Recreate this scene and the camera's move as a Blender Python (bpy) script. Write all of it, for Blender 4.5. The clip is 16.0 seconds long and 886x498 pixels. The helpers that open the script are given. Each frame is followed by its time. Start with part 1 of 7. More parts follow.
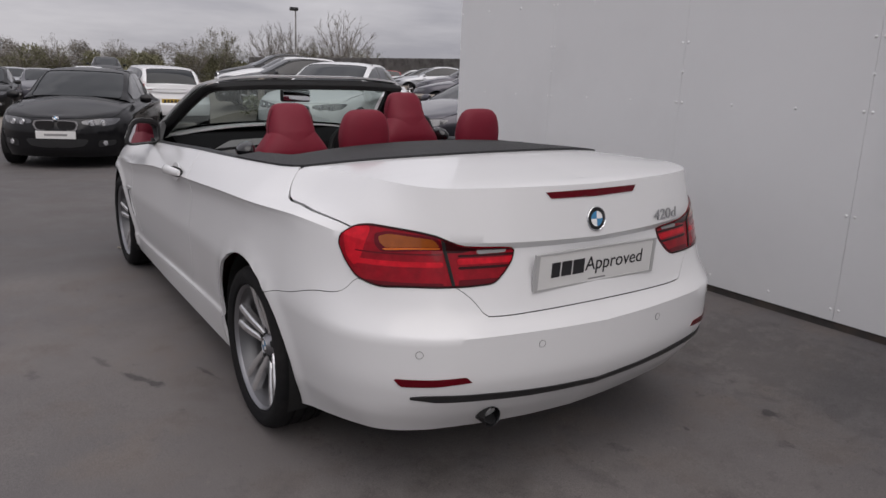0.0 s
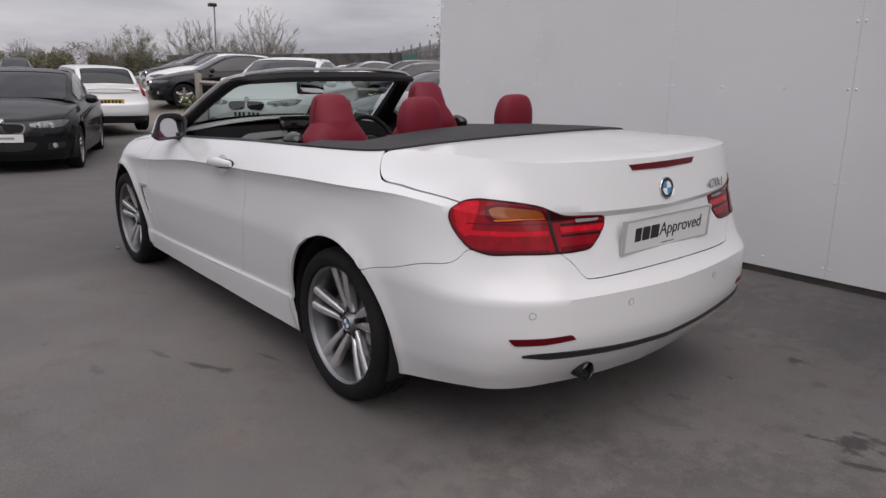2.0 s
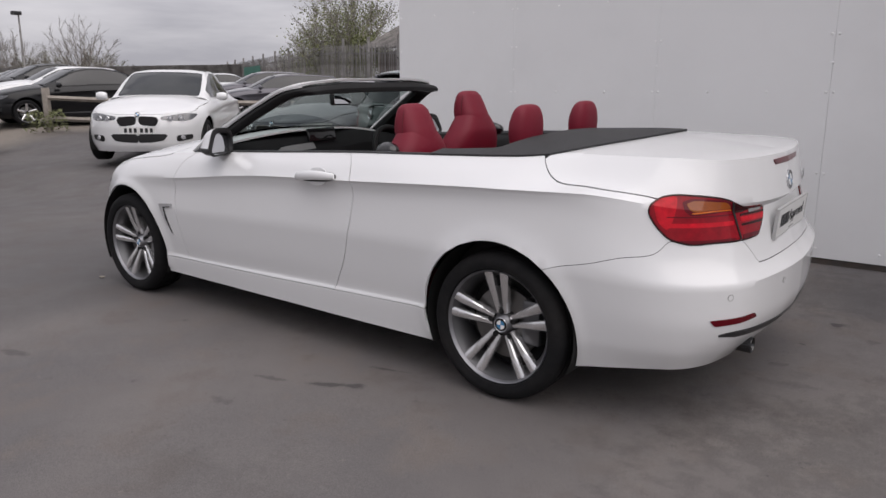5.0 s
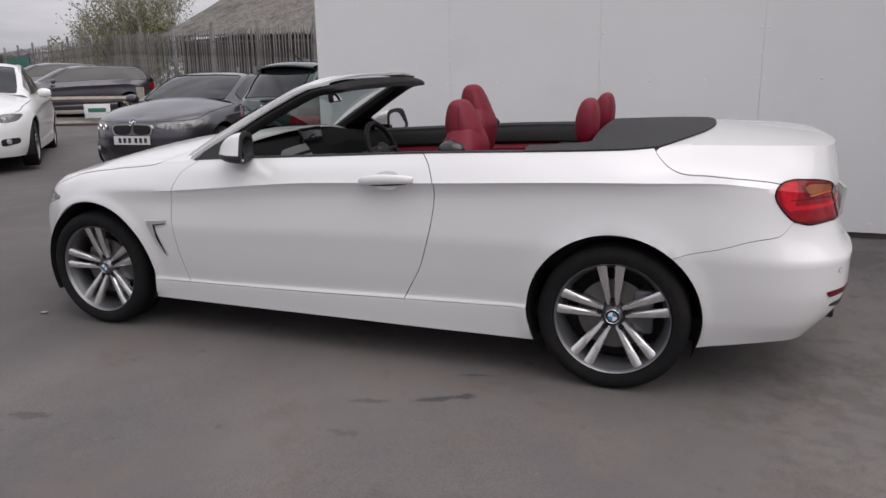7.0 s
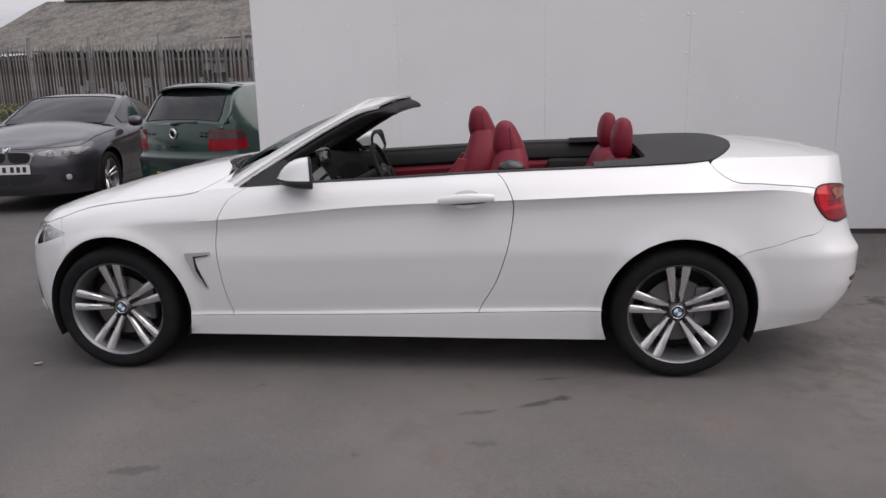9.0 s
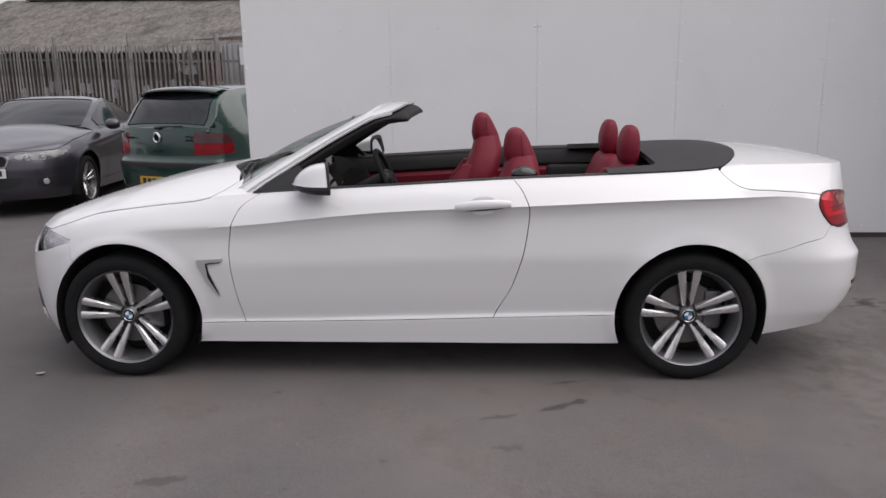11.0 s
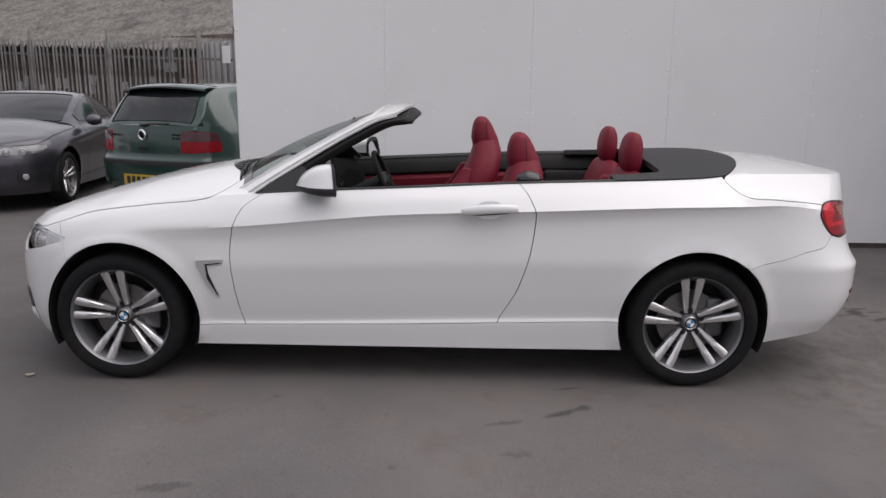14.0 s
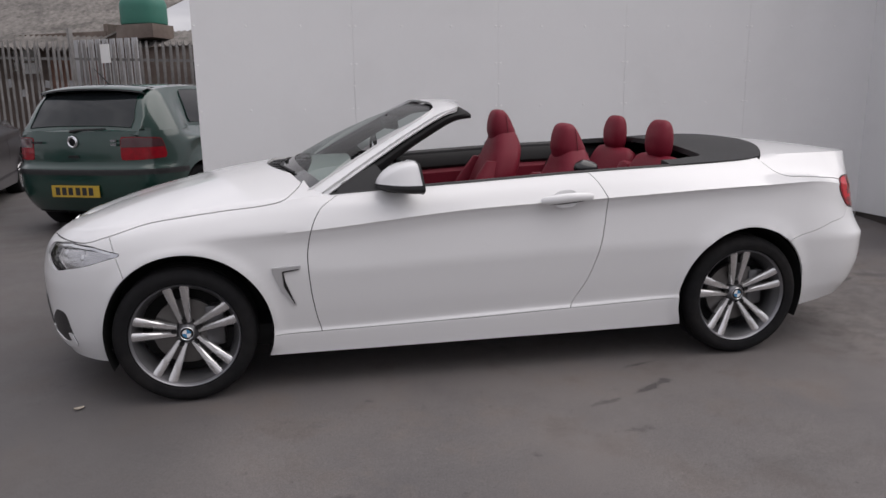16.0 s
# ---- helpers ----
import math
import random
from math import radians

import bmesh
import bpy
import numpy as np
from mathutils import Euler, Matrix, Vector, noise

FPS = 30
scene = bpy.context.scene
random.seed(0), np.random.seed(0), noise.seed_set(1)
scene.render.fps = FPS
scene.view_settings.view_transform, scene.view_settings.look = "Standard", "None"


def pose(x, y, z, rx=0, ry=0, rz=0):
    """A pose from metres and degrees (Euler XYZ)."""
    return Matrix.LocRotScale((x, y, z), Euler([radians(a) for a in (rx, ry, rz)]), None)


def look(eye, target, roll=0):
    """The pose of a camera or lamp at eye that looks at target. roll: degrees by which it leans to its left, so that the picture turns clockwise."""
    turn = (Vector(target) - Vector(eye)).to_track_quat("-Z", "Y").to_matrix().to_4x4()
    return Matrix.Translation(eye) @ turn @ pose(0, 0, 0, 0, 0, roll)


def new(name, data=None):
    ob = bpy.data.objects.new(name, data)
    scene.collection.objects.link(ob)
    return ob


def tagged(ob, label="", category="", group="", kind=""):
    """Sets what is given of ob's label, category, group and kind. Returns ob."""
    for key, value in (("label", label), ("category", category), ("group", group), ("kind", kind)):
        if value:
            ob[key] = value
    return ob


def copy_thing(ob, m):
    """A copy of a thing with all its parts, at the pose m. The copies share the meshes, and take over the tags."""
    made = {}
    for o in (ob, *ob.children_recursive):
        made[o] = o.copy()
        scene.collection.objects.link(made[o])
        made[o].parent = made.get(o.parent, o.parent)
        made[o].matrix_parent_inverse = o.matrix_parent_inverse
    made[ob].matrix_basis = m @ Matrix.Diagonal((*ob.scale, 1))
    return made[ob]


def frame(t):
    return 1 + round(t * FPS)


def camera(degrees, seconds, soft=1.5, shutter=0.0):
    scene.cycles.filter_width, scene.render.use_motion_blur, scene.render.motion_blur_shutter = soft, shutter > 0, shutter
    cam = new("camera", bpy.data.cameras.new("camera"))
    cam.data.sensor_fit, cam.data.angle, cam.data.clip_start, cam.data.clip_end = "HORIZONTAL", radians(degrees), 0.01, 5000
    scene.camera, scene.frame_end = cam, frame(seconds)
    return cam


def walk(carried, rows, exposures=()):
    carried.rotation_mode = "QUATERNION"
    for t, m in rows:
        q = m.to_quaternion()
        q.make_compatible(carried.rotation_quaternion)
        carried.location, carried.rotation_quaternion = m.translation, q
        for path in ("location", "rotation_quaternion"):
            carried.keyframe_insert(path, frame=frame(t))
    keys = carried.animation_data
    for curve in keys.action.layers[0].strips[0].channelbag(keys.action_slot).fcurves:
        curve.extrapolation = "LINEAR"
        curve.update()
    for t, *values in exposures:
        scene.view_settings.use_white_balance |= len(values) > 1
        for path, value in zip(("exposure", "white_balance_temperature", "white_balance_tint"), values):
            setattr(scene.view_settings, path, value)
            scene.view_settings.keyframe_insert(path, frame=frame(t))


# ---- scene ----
cam = camera(63.7, 16.0)
PATH = [
    (0, (3.974, -1.713, 1.341), (2.352, -0.631, 0.894), 2.4),
    (0.5, (3.869, -1.918, 1.314), (2.305, -0.756, 0.863), 2.1),
    (1, (3.826, -2.203, 1.315), (2.324, -0.951, 0.895), 1.6),
    (1.5, (3.802, -2.291, 1.3), (2.303, -1.047, 0.849), 1.4),
    (2, (3.796, -2.296, 1.294), (2.297, -1.053, 0.838), 1.1),
    (2.5, (3.796, -2.273, 1.294), (2.3, -1.027, 0.837), 0.8),
    (3, (3.759, -2.279, 1.291), (2.262, -1.037, 0.825), 1.0),
    (3.5, (3.651, -2.466, 1.285), (2.199, -1.168, 0.831), 1.7),
    (4, (3.458, -2.738, 1.275), (2.102, -1.338, 0.826), 2.7),
    (4.5, (3.212, -2.943, 1.282), (1.93, -1.473, 0.841), 0.6),
    (5, (2.936, -3.266, 1.27), (1.762, -1.703, 0.847), 0.2),
    (5.2, (2.823, -3.365, 1.276), (1.683, -1.777, 0.857), 0.5),
    (7.3, (1.513, -3.878, 1.313), (0.927, -2.019, 0.866), -0.7),
    (7.5, (1.362, -3.939, 1.307), (0.832, -2.061, 0.868), -0.5),
    (8, (1.083, -4.036, 1.329), (0.686, -2.128, 0.877), -0.7),
    (8.5, (0.833, -4.091, 1.334), (0.55, -2.158, 0.905), -0.9),
    (9, (0.607, -4.191, 1.356), (0.418, -2.245, 0.938), -1.2),
    (11.5, (0.359, -4.228, 1.375), (0.279, -2.271, 0.969), -0.5),
    (12, (0.351, -4.232, 1.376), (0.284, -2.274, 0.974), -0.0),
    (12.5, (0.341, -4.222, 1.379), (0.276, -2.264, 0.977), 0.2),
    (13, (0.338, -4.2, 1.373), (0.273, -2.242, 0.972), 0.3),
    (13.5, (0.333, -4.175, 1.371), (0.247, -2.218, 0.965), 0.4),
    (14, (0.218, -4.201, 1.371), (0.198, -2.242, 0.971), 0.5),
    (14.5, (0.0, -4.234, 1.371), (0.062, -2.274, 0.976), -0.1),
    (15, (-0.217, -4.177, 1.354), (-0.065, -2.224, 0.953), -0.2),
    (15.5, (-0.492, -4.148, 1.373), (-0.233, -2.207, 0.967), 0.1),
    (16, (-0.833, -4.131, 1.366), (-0.461, -2.21, 0.954), -1.0),
]
EXPOSURES = [(0.0, 0.02, 6520, 14), (0.8, 0.08, 6520, 14), (1.5, 0.13, 6520, 14), (5.0, 0.26, 6520, 14), (12.5, 0.36, 6520, 14), (16.0, 0.23, 6520, 14)]
walk(cam, [(t, look(eye, target, roll)) for t, eye, target, roll in PATH], EXPOSURES)

# ---- sky and sun: thin overcast, soft light from behind the viewer ----
SUN_AZ, SUN_EL = radians(100), radians(57)
world = bpy.data.worlds.new("sky")
scene.world = world
world.use_nodes = True
wn, wl = world.node_tree.nodes, world.node_tree.links
wn.clear()
w_out = wn.new("ShaderNodeOutputWorld")
w_bg = wn.new("ShaderNodeBackground")
w_sky = wn.new("ShaderNodeTexSky")
w_sky.sky_type = "NISHITA"
w_sky.sun_disc = False
w_sky.sun_elevation, w_sky.sun_rotation = SUN_EL, SUN_AZ
w_sky.air_density, w_sky.dust_density, w_sky.ozone_density = 1.0, 3.0, 1.0
w_hsv = wn.new("ShaderNodeHueSaturation")
w_hsv.inputs["Saturation"].default_value = 0.25
w_hsv.inputs["Value"].default_value = 0.32
w_tc = wn.new("ShaderNodeTexCoord")
w_map = wn.new("ShaderNodeMapping")
w_map.inputs["Scale"].default_value = (1.2, 1.2, 7.0)
w_noise = wn.new("ShaderNodeTexNoise")
w_noise.inputs["Scale"].default_value = 2.2
w_noise.inputs["Detail"].default_value = 7
w_noise.inputs["Roughness"].default_value = 0.55
w_ramp = wn.new("ShaderNodeValToRGB")
w_ramp.color_ramp.elements[0].position, w_ramp.color_ramp.elements[0].color = 0.36, (4.5, 4.55, 4.95, 1)
w_ramp.color_ramp.elements[1].position, w_ramp.color_ramp.elements[1].color = 0.66, (7.25, 7.25, 7.5, 1)
w_mix = wn.new("ShaderNodeMix")
w_mix.data_type = "RGBA"
w_mix.inputs[0].default_value = 0.72
wl.new(w_tc.outputs["Generated"], w_map.inputs["Vector"])
wl.new(w_map.outputs[0], w_noise.inputs["Vector"])
wl.new(w_noise.outputs["Fac"], w_ramp.inputs[0])
wl.new(w_sky.outputs[0], w_hsv.inputs["Color"])
wl.new(w_hsv.outputs[0], w_mix.inputs[6])
wl.new(w_ramp.outputs[0], w_mix.inputs[7])
w_sep = wn.new("ShaderNodeSeparateXYZ")
wl.new(w_tc.outputs["Generated"], w_sep.inputs[0])
w_up = wn.new("ShaderNodeMapRange")
for i, v in enumerate((0.0, 1.0, 0.95, 1.9)):
    w_up.inputs[i + 1].default_value = v
wl.new(w_sep.outputs["Z"], w_up.inputs[0])
w_scale = wn.new("ShaderNodeVectorMath")
w_scale.operation = "SCALE"
wl.new(w_mix.outputs[2], w_scale.inputs[0])
wl.new(w_up.outputs[0], w_scale.inputs["Scale"])
wl.new(w_scale.outputs[0], w_bg.inputs["Color"])
w_bg.inputs["Strength"].default_value = 0.098
wl.new(w_bg.outputs[0], w_out.inputs[0])
sun = new("sun", bpy.data.lights.new("sun", "SUN"))
sun.data.energy, sun.data.angle, sun.data.color = 1.4, radians(80), (1.0, 0.96, 0.9)
sun.matrix_world = look((9, -1.6, 14), (0, 0, 0))

# ---- materials ----
def mat(name, color, rough=0.5, metal=0.0, spec=0.5, coat=0.0, var=0.0, scale=8.0, bump=0.0, bscale=60.0, rvar=0.0,
        emit=None, trans=0.0, alpha=1.0, dark=None, dscale=1.5, dpos=(0.45, 0.7), ior=1.45, rand=0.0):
    """Principled material; var: grain, dark: second colour in broad stains, bump: relief, rand: change from piece to piece."""
    m = bpy.data.materials.new(name)
    m.use_nodes = True
    n, l = m.node_tree.nodes, m.node_tree.links
    b = n["Principled BSDF"]
    b.inputs["Base Color"].default_value = (*color, 1)
    b.inputs["Roughness"].default_value = rough
    b.inputs["Metallic"].default_value = metal
    b.inputs["Specular IOR Level"].default_value = spec
    b.inputs["IOR"].default_value = ior
    b.inputs["Coat Weight"].default_value = coat
    b.inputs["Coat Roughness"].default_value = 0.03
    b.inputs["Transmission Weight"].default_value = trans
    b.inputs["Alpha"].default_value = alpha
    if emit:
        b.inputs["Emission Color"].default_value = (*emit[:3], 1)
        b.inputs["Emission Strength"].default_value = emit[3]
    tc = n.new("ShaderNodeTexCoord")
    def tex(s, detail=5, rg=0.6):
        t = n.new("ShaderNodeTexNoise")
        t.inputs["Scale"].default_value, t.inputs["Detail"].default_value, t.inputs["Roughness"].default_value = s, detail, rg
        l.new(tc.outputs["Object"], t.inputs["Vector"])
        return t
    col = None
    if dark:
        t = tex(dscale, 6)
        r = n.new("ShaderNodeMapRange")
        r.inputs[1].default_value, r.inputs[2].default_value = dpos
        l.new(t.outputs["Fac"], r.inputs[0])
        mx = n.new("ShaderNodeMix")
        mx.data_type = "RGBA"
        mx.inputs[6].default_value, mx.inputs[7].default_value = (*color, 1), (*dark, 1)
        l.new(r.outputs[0], mx.inputs[0])
        col = mx.outputs[2]
    if var or rand:
        t = tex(scale)
        r = n.new("ShaderNodeMapRange")
        r.inputs[1].default_value, r.inputs[2].default_value = 0.25, 0.75
        r.inputs[3].default_value, r.inputs[4].default_value = 1 - var, 1 + var
        l.new(t.outputs["Fac"], r.inputs[0])
        fac = r.outputs[0]
        if rand:
            oi = n.new("ShaderNodeObjectInfo")
            r2 = n.new("ShaderNodeMapRange")
            r2.inputs[3].default_value, r2.inputs[4].default_value = 1 - rand, 1 + rand
            l.new(oi.outputs["Random"], r2.inputs[0])
            mu = n.new("ShaderNodeMath")
            mu.operation = "MULTIPLY"
            l.new(fac, mu.inputs[0])
            l.new(r2.outputs[0], mu.inputs[1])
            fac = mu.outputs[0]
        vm = n.new("ShaderNodeVectorMath")
        vm.operation = "SCALE"
        if col:
            l.new(col, vm.inputs[0])
        else:
            vm.inputs[0].default_value = color
        l.new(fac, vm.inputs["Scale"])
        col = vm.outputs[0]
    if col:
        l.new(col, b.inputs["Base Color"])
    if rvar:
        t = tex(scale * 0.7)
        r = n.new("ShaderNodeMapRange")
        r.inputs[3].default_value, r.inputs[4].default_value = max(0, rough - rvar), min(1, rough + rvar)
        l.new(t.outputs["Fac"], r.inputs[0])
        l.new(r.outputs[0], b.inputs["Roughness"])
    if bump:
        t = tex(bscale, 6, 0.65)
        bp = n.new("ShaderNodeBump")
        bp.inputs["Strength"].default_value = 1.0
        bp.inputs["Distance"].default_value = bump
        l.new(t.outputs["Fac"], bp.inputs["Height"])
        l.new(bp.outputs[0], b.inputs["Normal"])
    return m


def paint(name, color, metal=0.0, rough=0.28):
    m = mat(name, color, rough=rough, metal=metal, coat=1.0, var=0.012, scale=0.8)
    m.node_tree.nodes["Principled BSDF"].inputs["Coat Roughness"].default_value = 0.09
    return m


M_WHITE = paint("white_paint", (0.70, 0.702, 0.71), rough=0.4)
M_BLACKPAINT = paint("black_paint", (0.004, 0.004, 0.005), rough=0.5)
M_BLACKPAINT.node_tree.nodes["Principled BSDF"].inputs["Specular IOR Level"].default_value = 0.1
M_BLACKPAINT.node_tree.nodes["Principled BSDF"].inputs["Coat Weight"].default_value = 0.6
M_GREY = paint("grey_paint", (0.06, 0.057, 0.07), metal=0.75, rough=0.33)
M_SILVER = paint("silver_paint", (0.42, 0.43, 0.45), metal=0.7, rough=0.32)
M_GREEN = paint("green_paint", (0.004, 0.032, 0.024), metal=0.1)
M_RED = paint("red_paint", (0.3, 0.01, 0.012))
def pane_glass(name, tint):
    m = bpy.data.materials.new(name)
    m.use_nodes = True
    n, l = m.node_tree.nodes, m.node_tree.links
    n.clear()
    o, mx, tr, gl, fr, pw, ad = (n.new("ShaderNode" + k) for k in ("OutputMaterial", "MixShader", "BsdfTransparent", "BsdfGlossy", "LayerWeight", "Math", "Math"))
    tr.inputs[0].default_value = (*tint, 1)
    gl.inputs["Roughness"].default_value = 0.02
    pw.operation, ad.operation = "POWER", "MULTIPLY_ADD"
    pw.inputs[1].default_value, ad.inputs[1].default_value, ad.inputs[2].default_value = 4.0, 0.5, 0.05
    fr.inputs["Blend"].default_value = 0.5
    l.new(fr.outputs["Facing"], pw.inputs[0])
    l.new(pw.outputs[0], ad.inputs[0])
    l.new(ad.outputs[0], mx.inputs[0])
    l.new(tr.outputs[0], mx.inputs[1])
    l.new(gl.outputs[0], mx.inputs[2])
    l.new(mx.outputs[0], o.inputs[0])
    return m


M_GLASS = pane_glass("window_glass", (0.44, 0.51, 0.49))
M_DARKGLASS = mat("tinted_glass", (0.014, 0.017, 0.019), rough=0.04, spec=0.5, coat=0.0)
M_TRIM = mat("black_plastic", (0.018, 0.018, 0.019), rough=0.45, var=0.1, scale=40, bump=0.0004, bscale=500)
M_GLOSSBLACK = mat("gloss_black", (0.01, 0.01, 0.011), rough=0.12, coat=0.5)
M_SHELL = mat("inner_shell_black", (0.008, 0.008, 0.008), rough=0.8)
M_CHROME = mat("chrome", (0.75, 0.76, 0.78), rough=0.09, metal=1.0)
M_TYRE = mat("tyre_rubber", (0.010, 0.010, 0.011), rough=0.8, spec=0.18, var=0.2, scale=30, bump=0.0008, bscale=300, dark=(0.017, 0.016, 0.016), dscale=6)
M_ALLOY = mat("silver_alloy", (0.70, 0.695, 0.70), rough=0.27, metal=0.85, var=0.03, scale=20, coat=0.4)
M_ALLOYGREY = mat("grey_alloy", (0.23, 0.23, 0.245), rough=0.35, metal=0.8, coat=0.3)
M_BARREL = mat("dark_barrel_alloy", (0.12, 0.12, 0.125), rough=0.38, metal=0.7)
M_SATIN = mat("satin_silver_trim", (0.5, 0.5, 0.51), rough=0.4, metal=0.3, coat=0.3)
M_DISC = mat("brake_disc_steel", (0.16, 0.155, 0.15), rough=0.45, metal=0.9, var=0.1, scale=30)
M_LEATHER = mat("red_leather", (0.165, 0.006, 0.020), rough=0.55, var=0.06, scale=12, bump=0.0012, bscale=180, spec=0.4)
M_BLACKLEATHER = mat("black_leather", (0.013, 0.0125, 0.013), rough=0.55, spec=0.3, bump=0.001, bscale=160, var=0.08)
M_FABRIC = mat("charcoal_soft_cover", (0.03, 0.03, 0.032), rough=0.75, bump=0.0012, bscale=220, var=0.1, scale=5)
M_TAILRED = mat("red_lens", (0.235, 0.0015, 0.008), rough=0.15, coat=0.3, spec=0.15, var=0.3, scale=22)
M_LAMPEDGE = mat("smoked_lamp_edge", (0.03, 0.001, 0.002), rough=0.12, coat=0.3, spec=0.15)
M_AMBERBRIGHT = mat("bright_amber_lens", (0.62, 0.13, 0.01), rough=0.1, coat=0.7, spec=0.25)
M_TAILDARK = mat("dark_red_lens", (0.10, 0.0012, 0.006), rough=0.12, coat=0.3, spec=0.15, var=0.1, scale=30)
M_TAILBRIGHT = mat("bright_red_lens", (0.50, 0.004, 0.014), rough=0.12, coat=0.3, spec=0.15, var=0.3, scale=35)
M_AMBER = mat("amber_lens", (0.25, 0.055, 0.003), rough=0.1, coat=0.7, spec=0.25, var=0.15, scale=30)
M_CLEARLENS = mat("clear_lens", (0.42, 0.42, 0.44), rough=0.1, metal=0.3, coat=1.0, var=0.3, scale=14)
M_LAMPGLASS = pane_glass("lamp_cover_glass", (0.93, 0.93, 0.93))
M_HEADLAMP = mat("smoky_headlamp", (0.10, 0.10, 0.105), rough=0.2, metal=0.75, coat=1.0, var=0.5, scale=9)
M_REFLECTOR = mat("lamp_reflector", (0.6, 0.6, 0.62), rough=0.18, metal=0.9)
M_BLUE = mat("blue_enamel", (0.05, 0.22, 0.42), rough=0.2, coat=1.0)
M_WHITEENAMEL = mat("white_enamel", (0.8, 0.8, 0.8), rough=0.2, coat=1.0)
M_PLATE = mat("plate_white", (0.66, 0.66, 0.65), rough=0.35, var=0.03)
M_PLATEYELLOW = mat("plate_yellow", (0.45, 0.30, 0.035), rough=0.5, var=0.12)
M_INK = mat("plate_lettering", (0.02, 0.02, 0.022), rough=0.5)
M_GREYBAR = mat("small_print_grey", (0.25, 0.25, 0.25), rough=0.5)
M_WOODTRIM = mat("dash_trim_aluminium", (0.55, 0.55, 0.57), rough=0.3, metal=0.8)
M_MIRROR = mat("mirror_glass", (0.85, 0.86, 0.88), rough=0.01, metal=1.0)
M_DASH = mat("matt_black_dash_skin", (0.02, 0.02, 0.021), rough=0.9, spec=0.0, bump=0.001, bscale=160, var=0.08)
M_BRUSHED = mat("brushed_aluminium_trim", (0.24, 0.24, 0.245), rough=0.45, metal=0.3, var=0.05, scale=30)
M_SEAL = mat("black_rubber_seal", (0.011, 0.011, 0.0115), rough=0.6, spec=0.25, var=0.1, scale=20)
M_CARPET = mat("black_carpet", (0.015, 0.015, 0.015), rough=0.95, bump=0.003, bscale=300)

# ---- mesh helpers ----
def link(name, verts, faces, material, parent=None, label="", smooth=40, mats=None):
    me = bpy.data.meshes.new(name)
    me.from_pydata([tuple(map(float, v)) for v in verts], [], [tuple(int(i) for i in f) for f in faces])
    me.materials.append(material)
    me.shade_smooth()
    me.set_sharp_from_angle(angle=radians(smooth))
    ob = new(name, me)
    if parent:
        ob.parent = parent
    if label:
        ob["label"] = label
    return ob


def part(name, bm, material, parent, label="", smooth=40):
    bmesh.ops.recalc_face_normals(bm, faces=bm.faces[:])
    me = bpy.data.meshes.new(name)
    bm.to_mesh(me)
    bm.free()
    me.materials.append(material)
    me.shade_smooth()
    me.set_sharp_from_angle(angle=radians(smooth))
    ob = new(name, me)
    if parent:
        ob.parent = parent
    if label:
        ob["label"] = label
    return ob


def thing(name, m, label, category, group="", kind=""):
    e = new(name)
    e.empty_display_size = 0.2
    e.matrix_world = m
    return tagged(e, label, category, group, kind)


def box(bm, c, s, bevel=0.0, seg=2, m=None):
    """A box of centre c and size s, bevelled, into bm."""
    r = bmesh.ops.create_cube(bm, size=1.0)
    vs = r["verts"]
    bmesh.ops.scale(bm, vec=s, verts=vs)
    if bevel:
        es = list({e for v in vs for e in v.link_edges})
        out = bmesh.ops.bevel(bm, geom=es, offset=min(bevel, 0.49 * min(s)), segments=seg, affect="EDGES", profile=0.5)
        vs = list({v for f in out["faces"] for v in f.verts} | {v for v in vs if v.is_valid})
    if m is not None:
        bmesh.ops.transform(bm, matrix=m, verts=vs)
    bmesh.ops.translate(bm, vec=c, verts=vs)
    return vs


def boxpart(name, c, s, material, parent, bevel=0.0, m=None, label="", seg=2):
    bm = bmesh.new()
    box(bm, (0, 0, 0) if m is not None else c, s, bevel, seg)
    if m is not None:
        bmesh.ops.transform(bm, matrix=Matrix.Translation(c) @ m, verts=bm.verts[:])
    return part(name, bm, material, parent, label)


def lathe(profile, n, axis="y", closed=False):
    """Verts and faces of a profile of (radius, height) turned round an axis."""
    vs, fs = [], []
    k = len(profile)
    for i in range(n):
        a = 2 * math.pi * i / n
        for r, h in profile:
            p = (r * math.cos(a), h, r * math.sin(a)) if axis == "y" else (r * math.cos(a), r * math.sin(a), h)
            vs.append(p)
    for i in range(n):
        j = (i + 1) % n
        for q in range(k if closed else k - 1):
            p = (q + 1) % k
            fs.append((i * k + q, i * k + p, j * k + p, j * k + q))
    return vs, fs


def tube(pts, radius, n=8, caps=True):
    """Verts and faces of a round bar along points; radius: one number, or one for each point."""
    pts = [Vector(p) for p in pts]
    rad = radius if isinstance(radius, (list, tuple)) else [radius] * len(pts)
    vs, fs = [], []
    up = Vector((0, 0, 1))
    for i, p in enumerate(pts):
        d = (pts[min(i + 1, len(pts) - 1)] - pts[max(i - 1, 0)]).normalized()
        a = d.cross(up)
        if a.length < 0.05:
            a = d.cross(Vector((1, 0, 0)))
        a.normalize()
        b = d.cross(a)
        for k in range(n):
            t = 2 * math.pi * k / n
            vs.append(p + (a * math.cos(t) + b * math.sin(t)) * rad[i])
    for i in range(len(pts) - 1):
        for k in range(n):
            fs.append((i * n + k, i * n + (k + 1) % n, (i + 1) * n + (k + 1) % n, (i + 1) * n + k))
    if caps:
        fs.append(tuple(range(n - 1, -1, -1)))
        fs.append(tuple((len(pts) - 1) * n + k for k in range(n)))
    return vs, fs


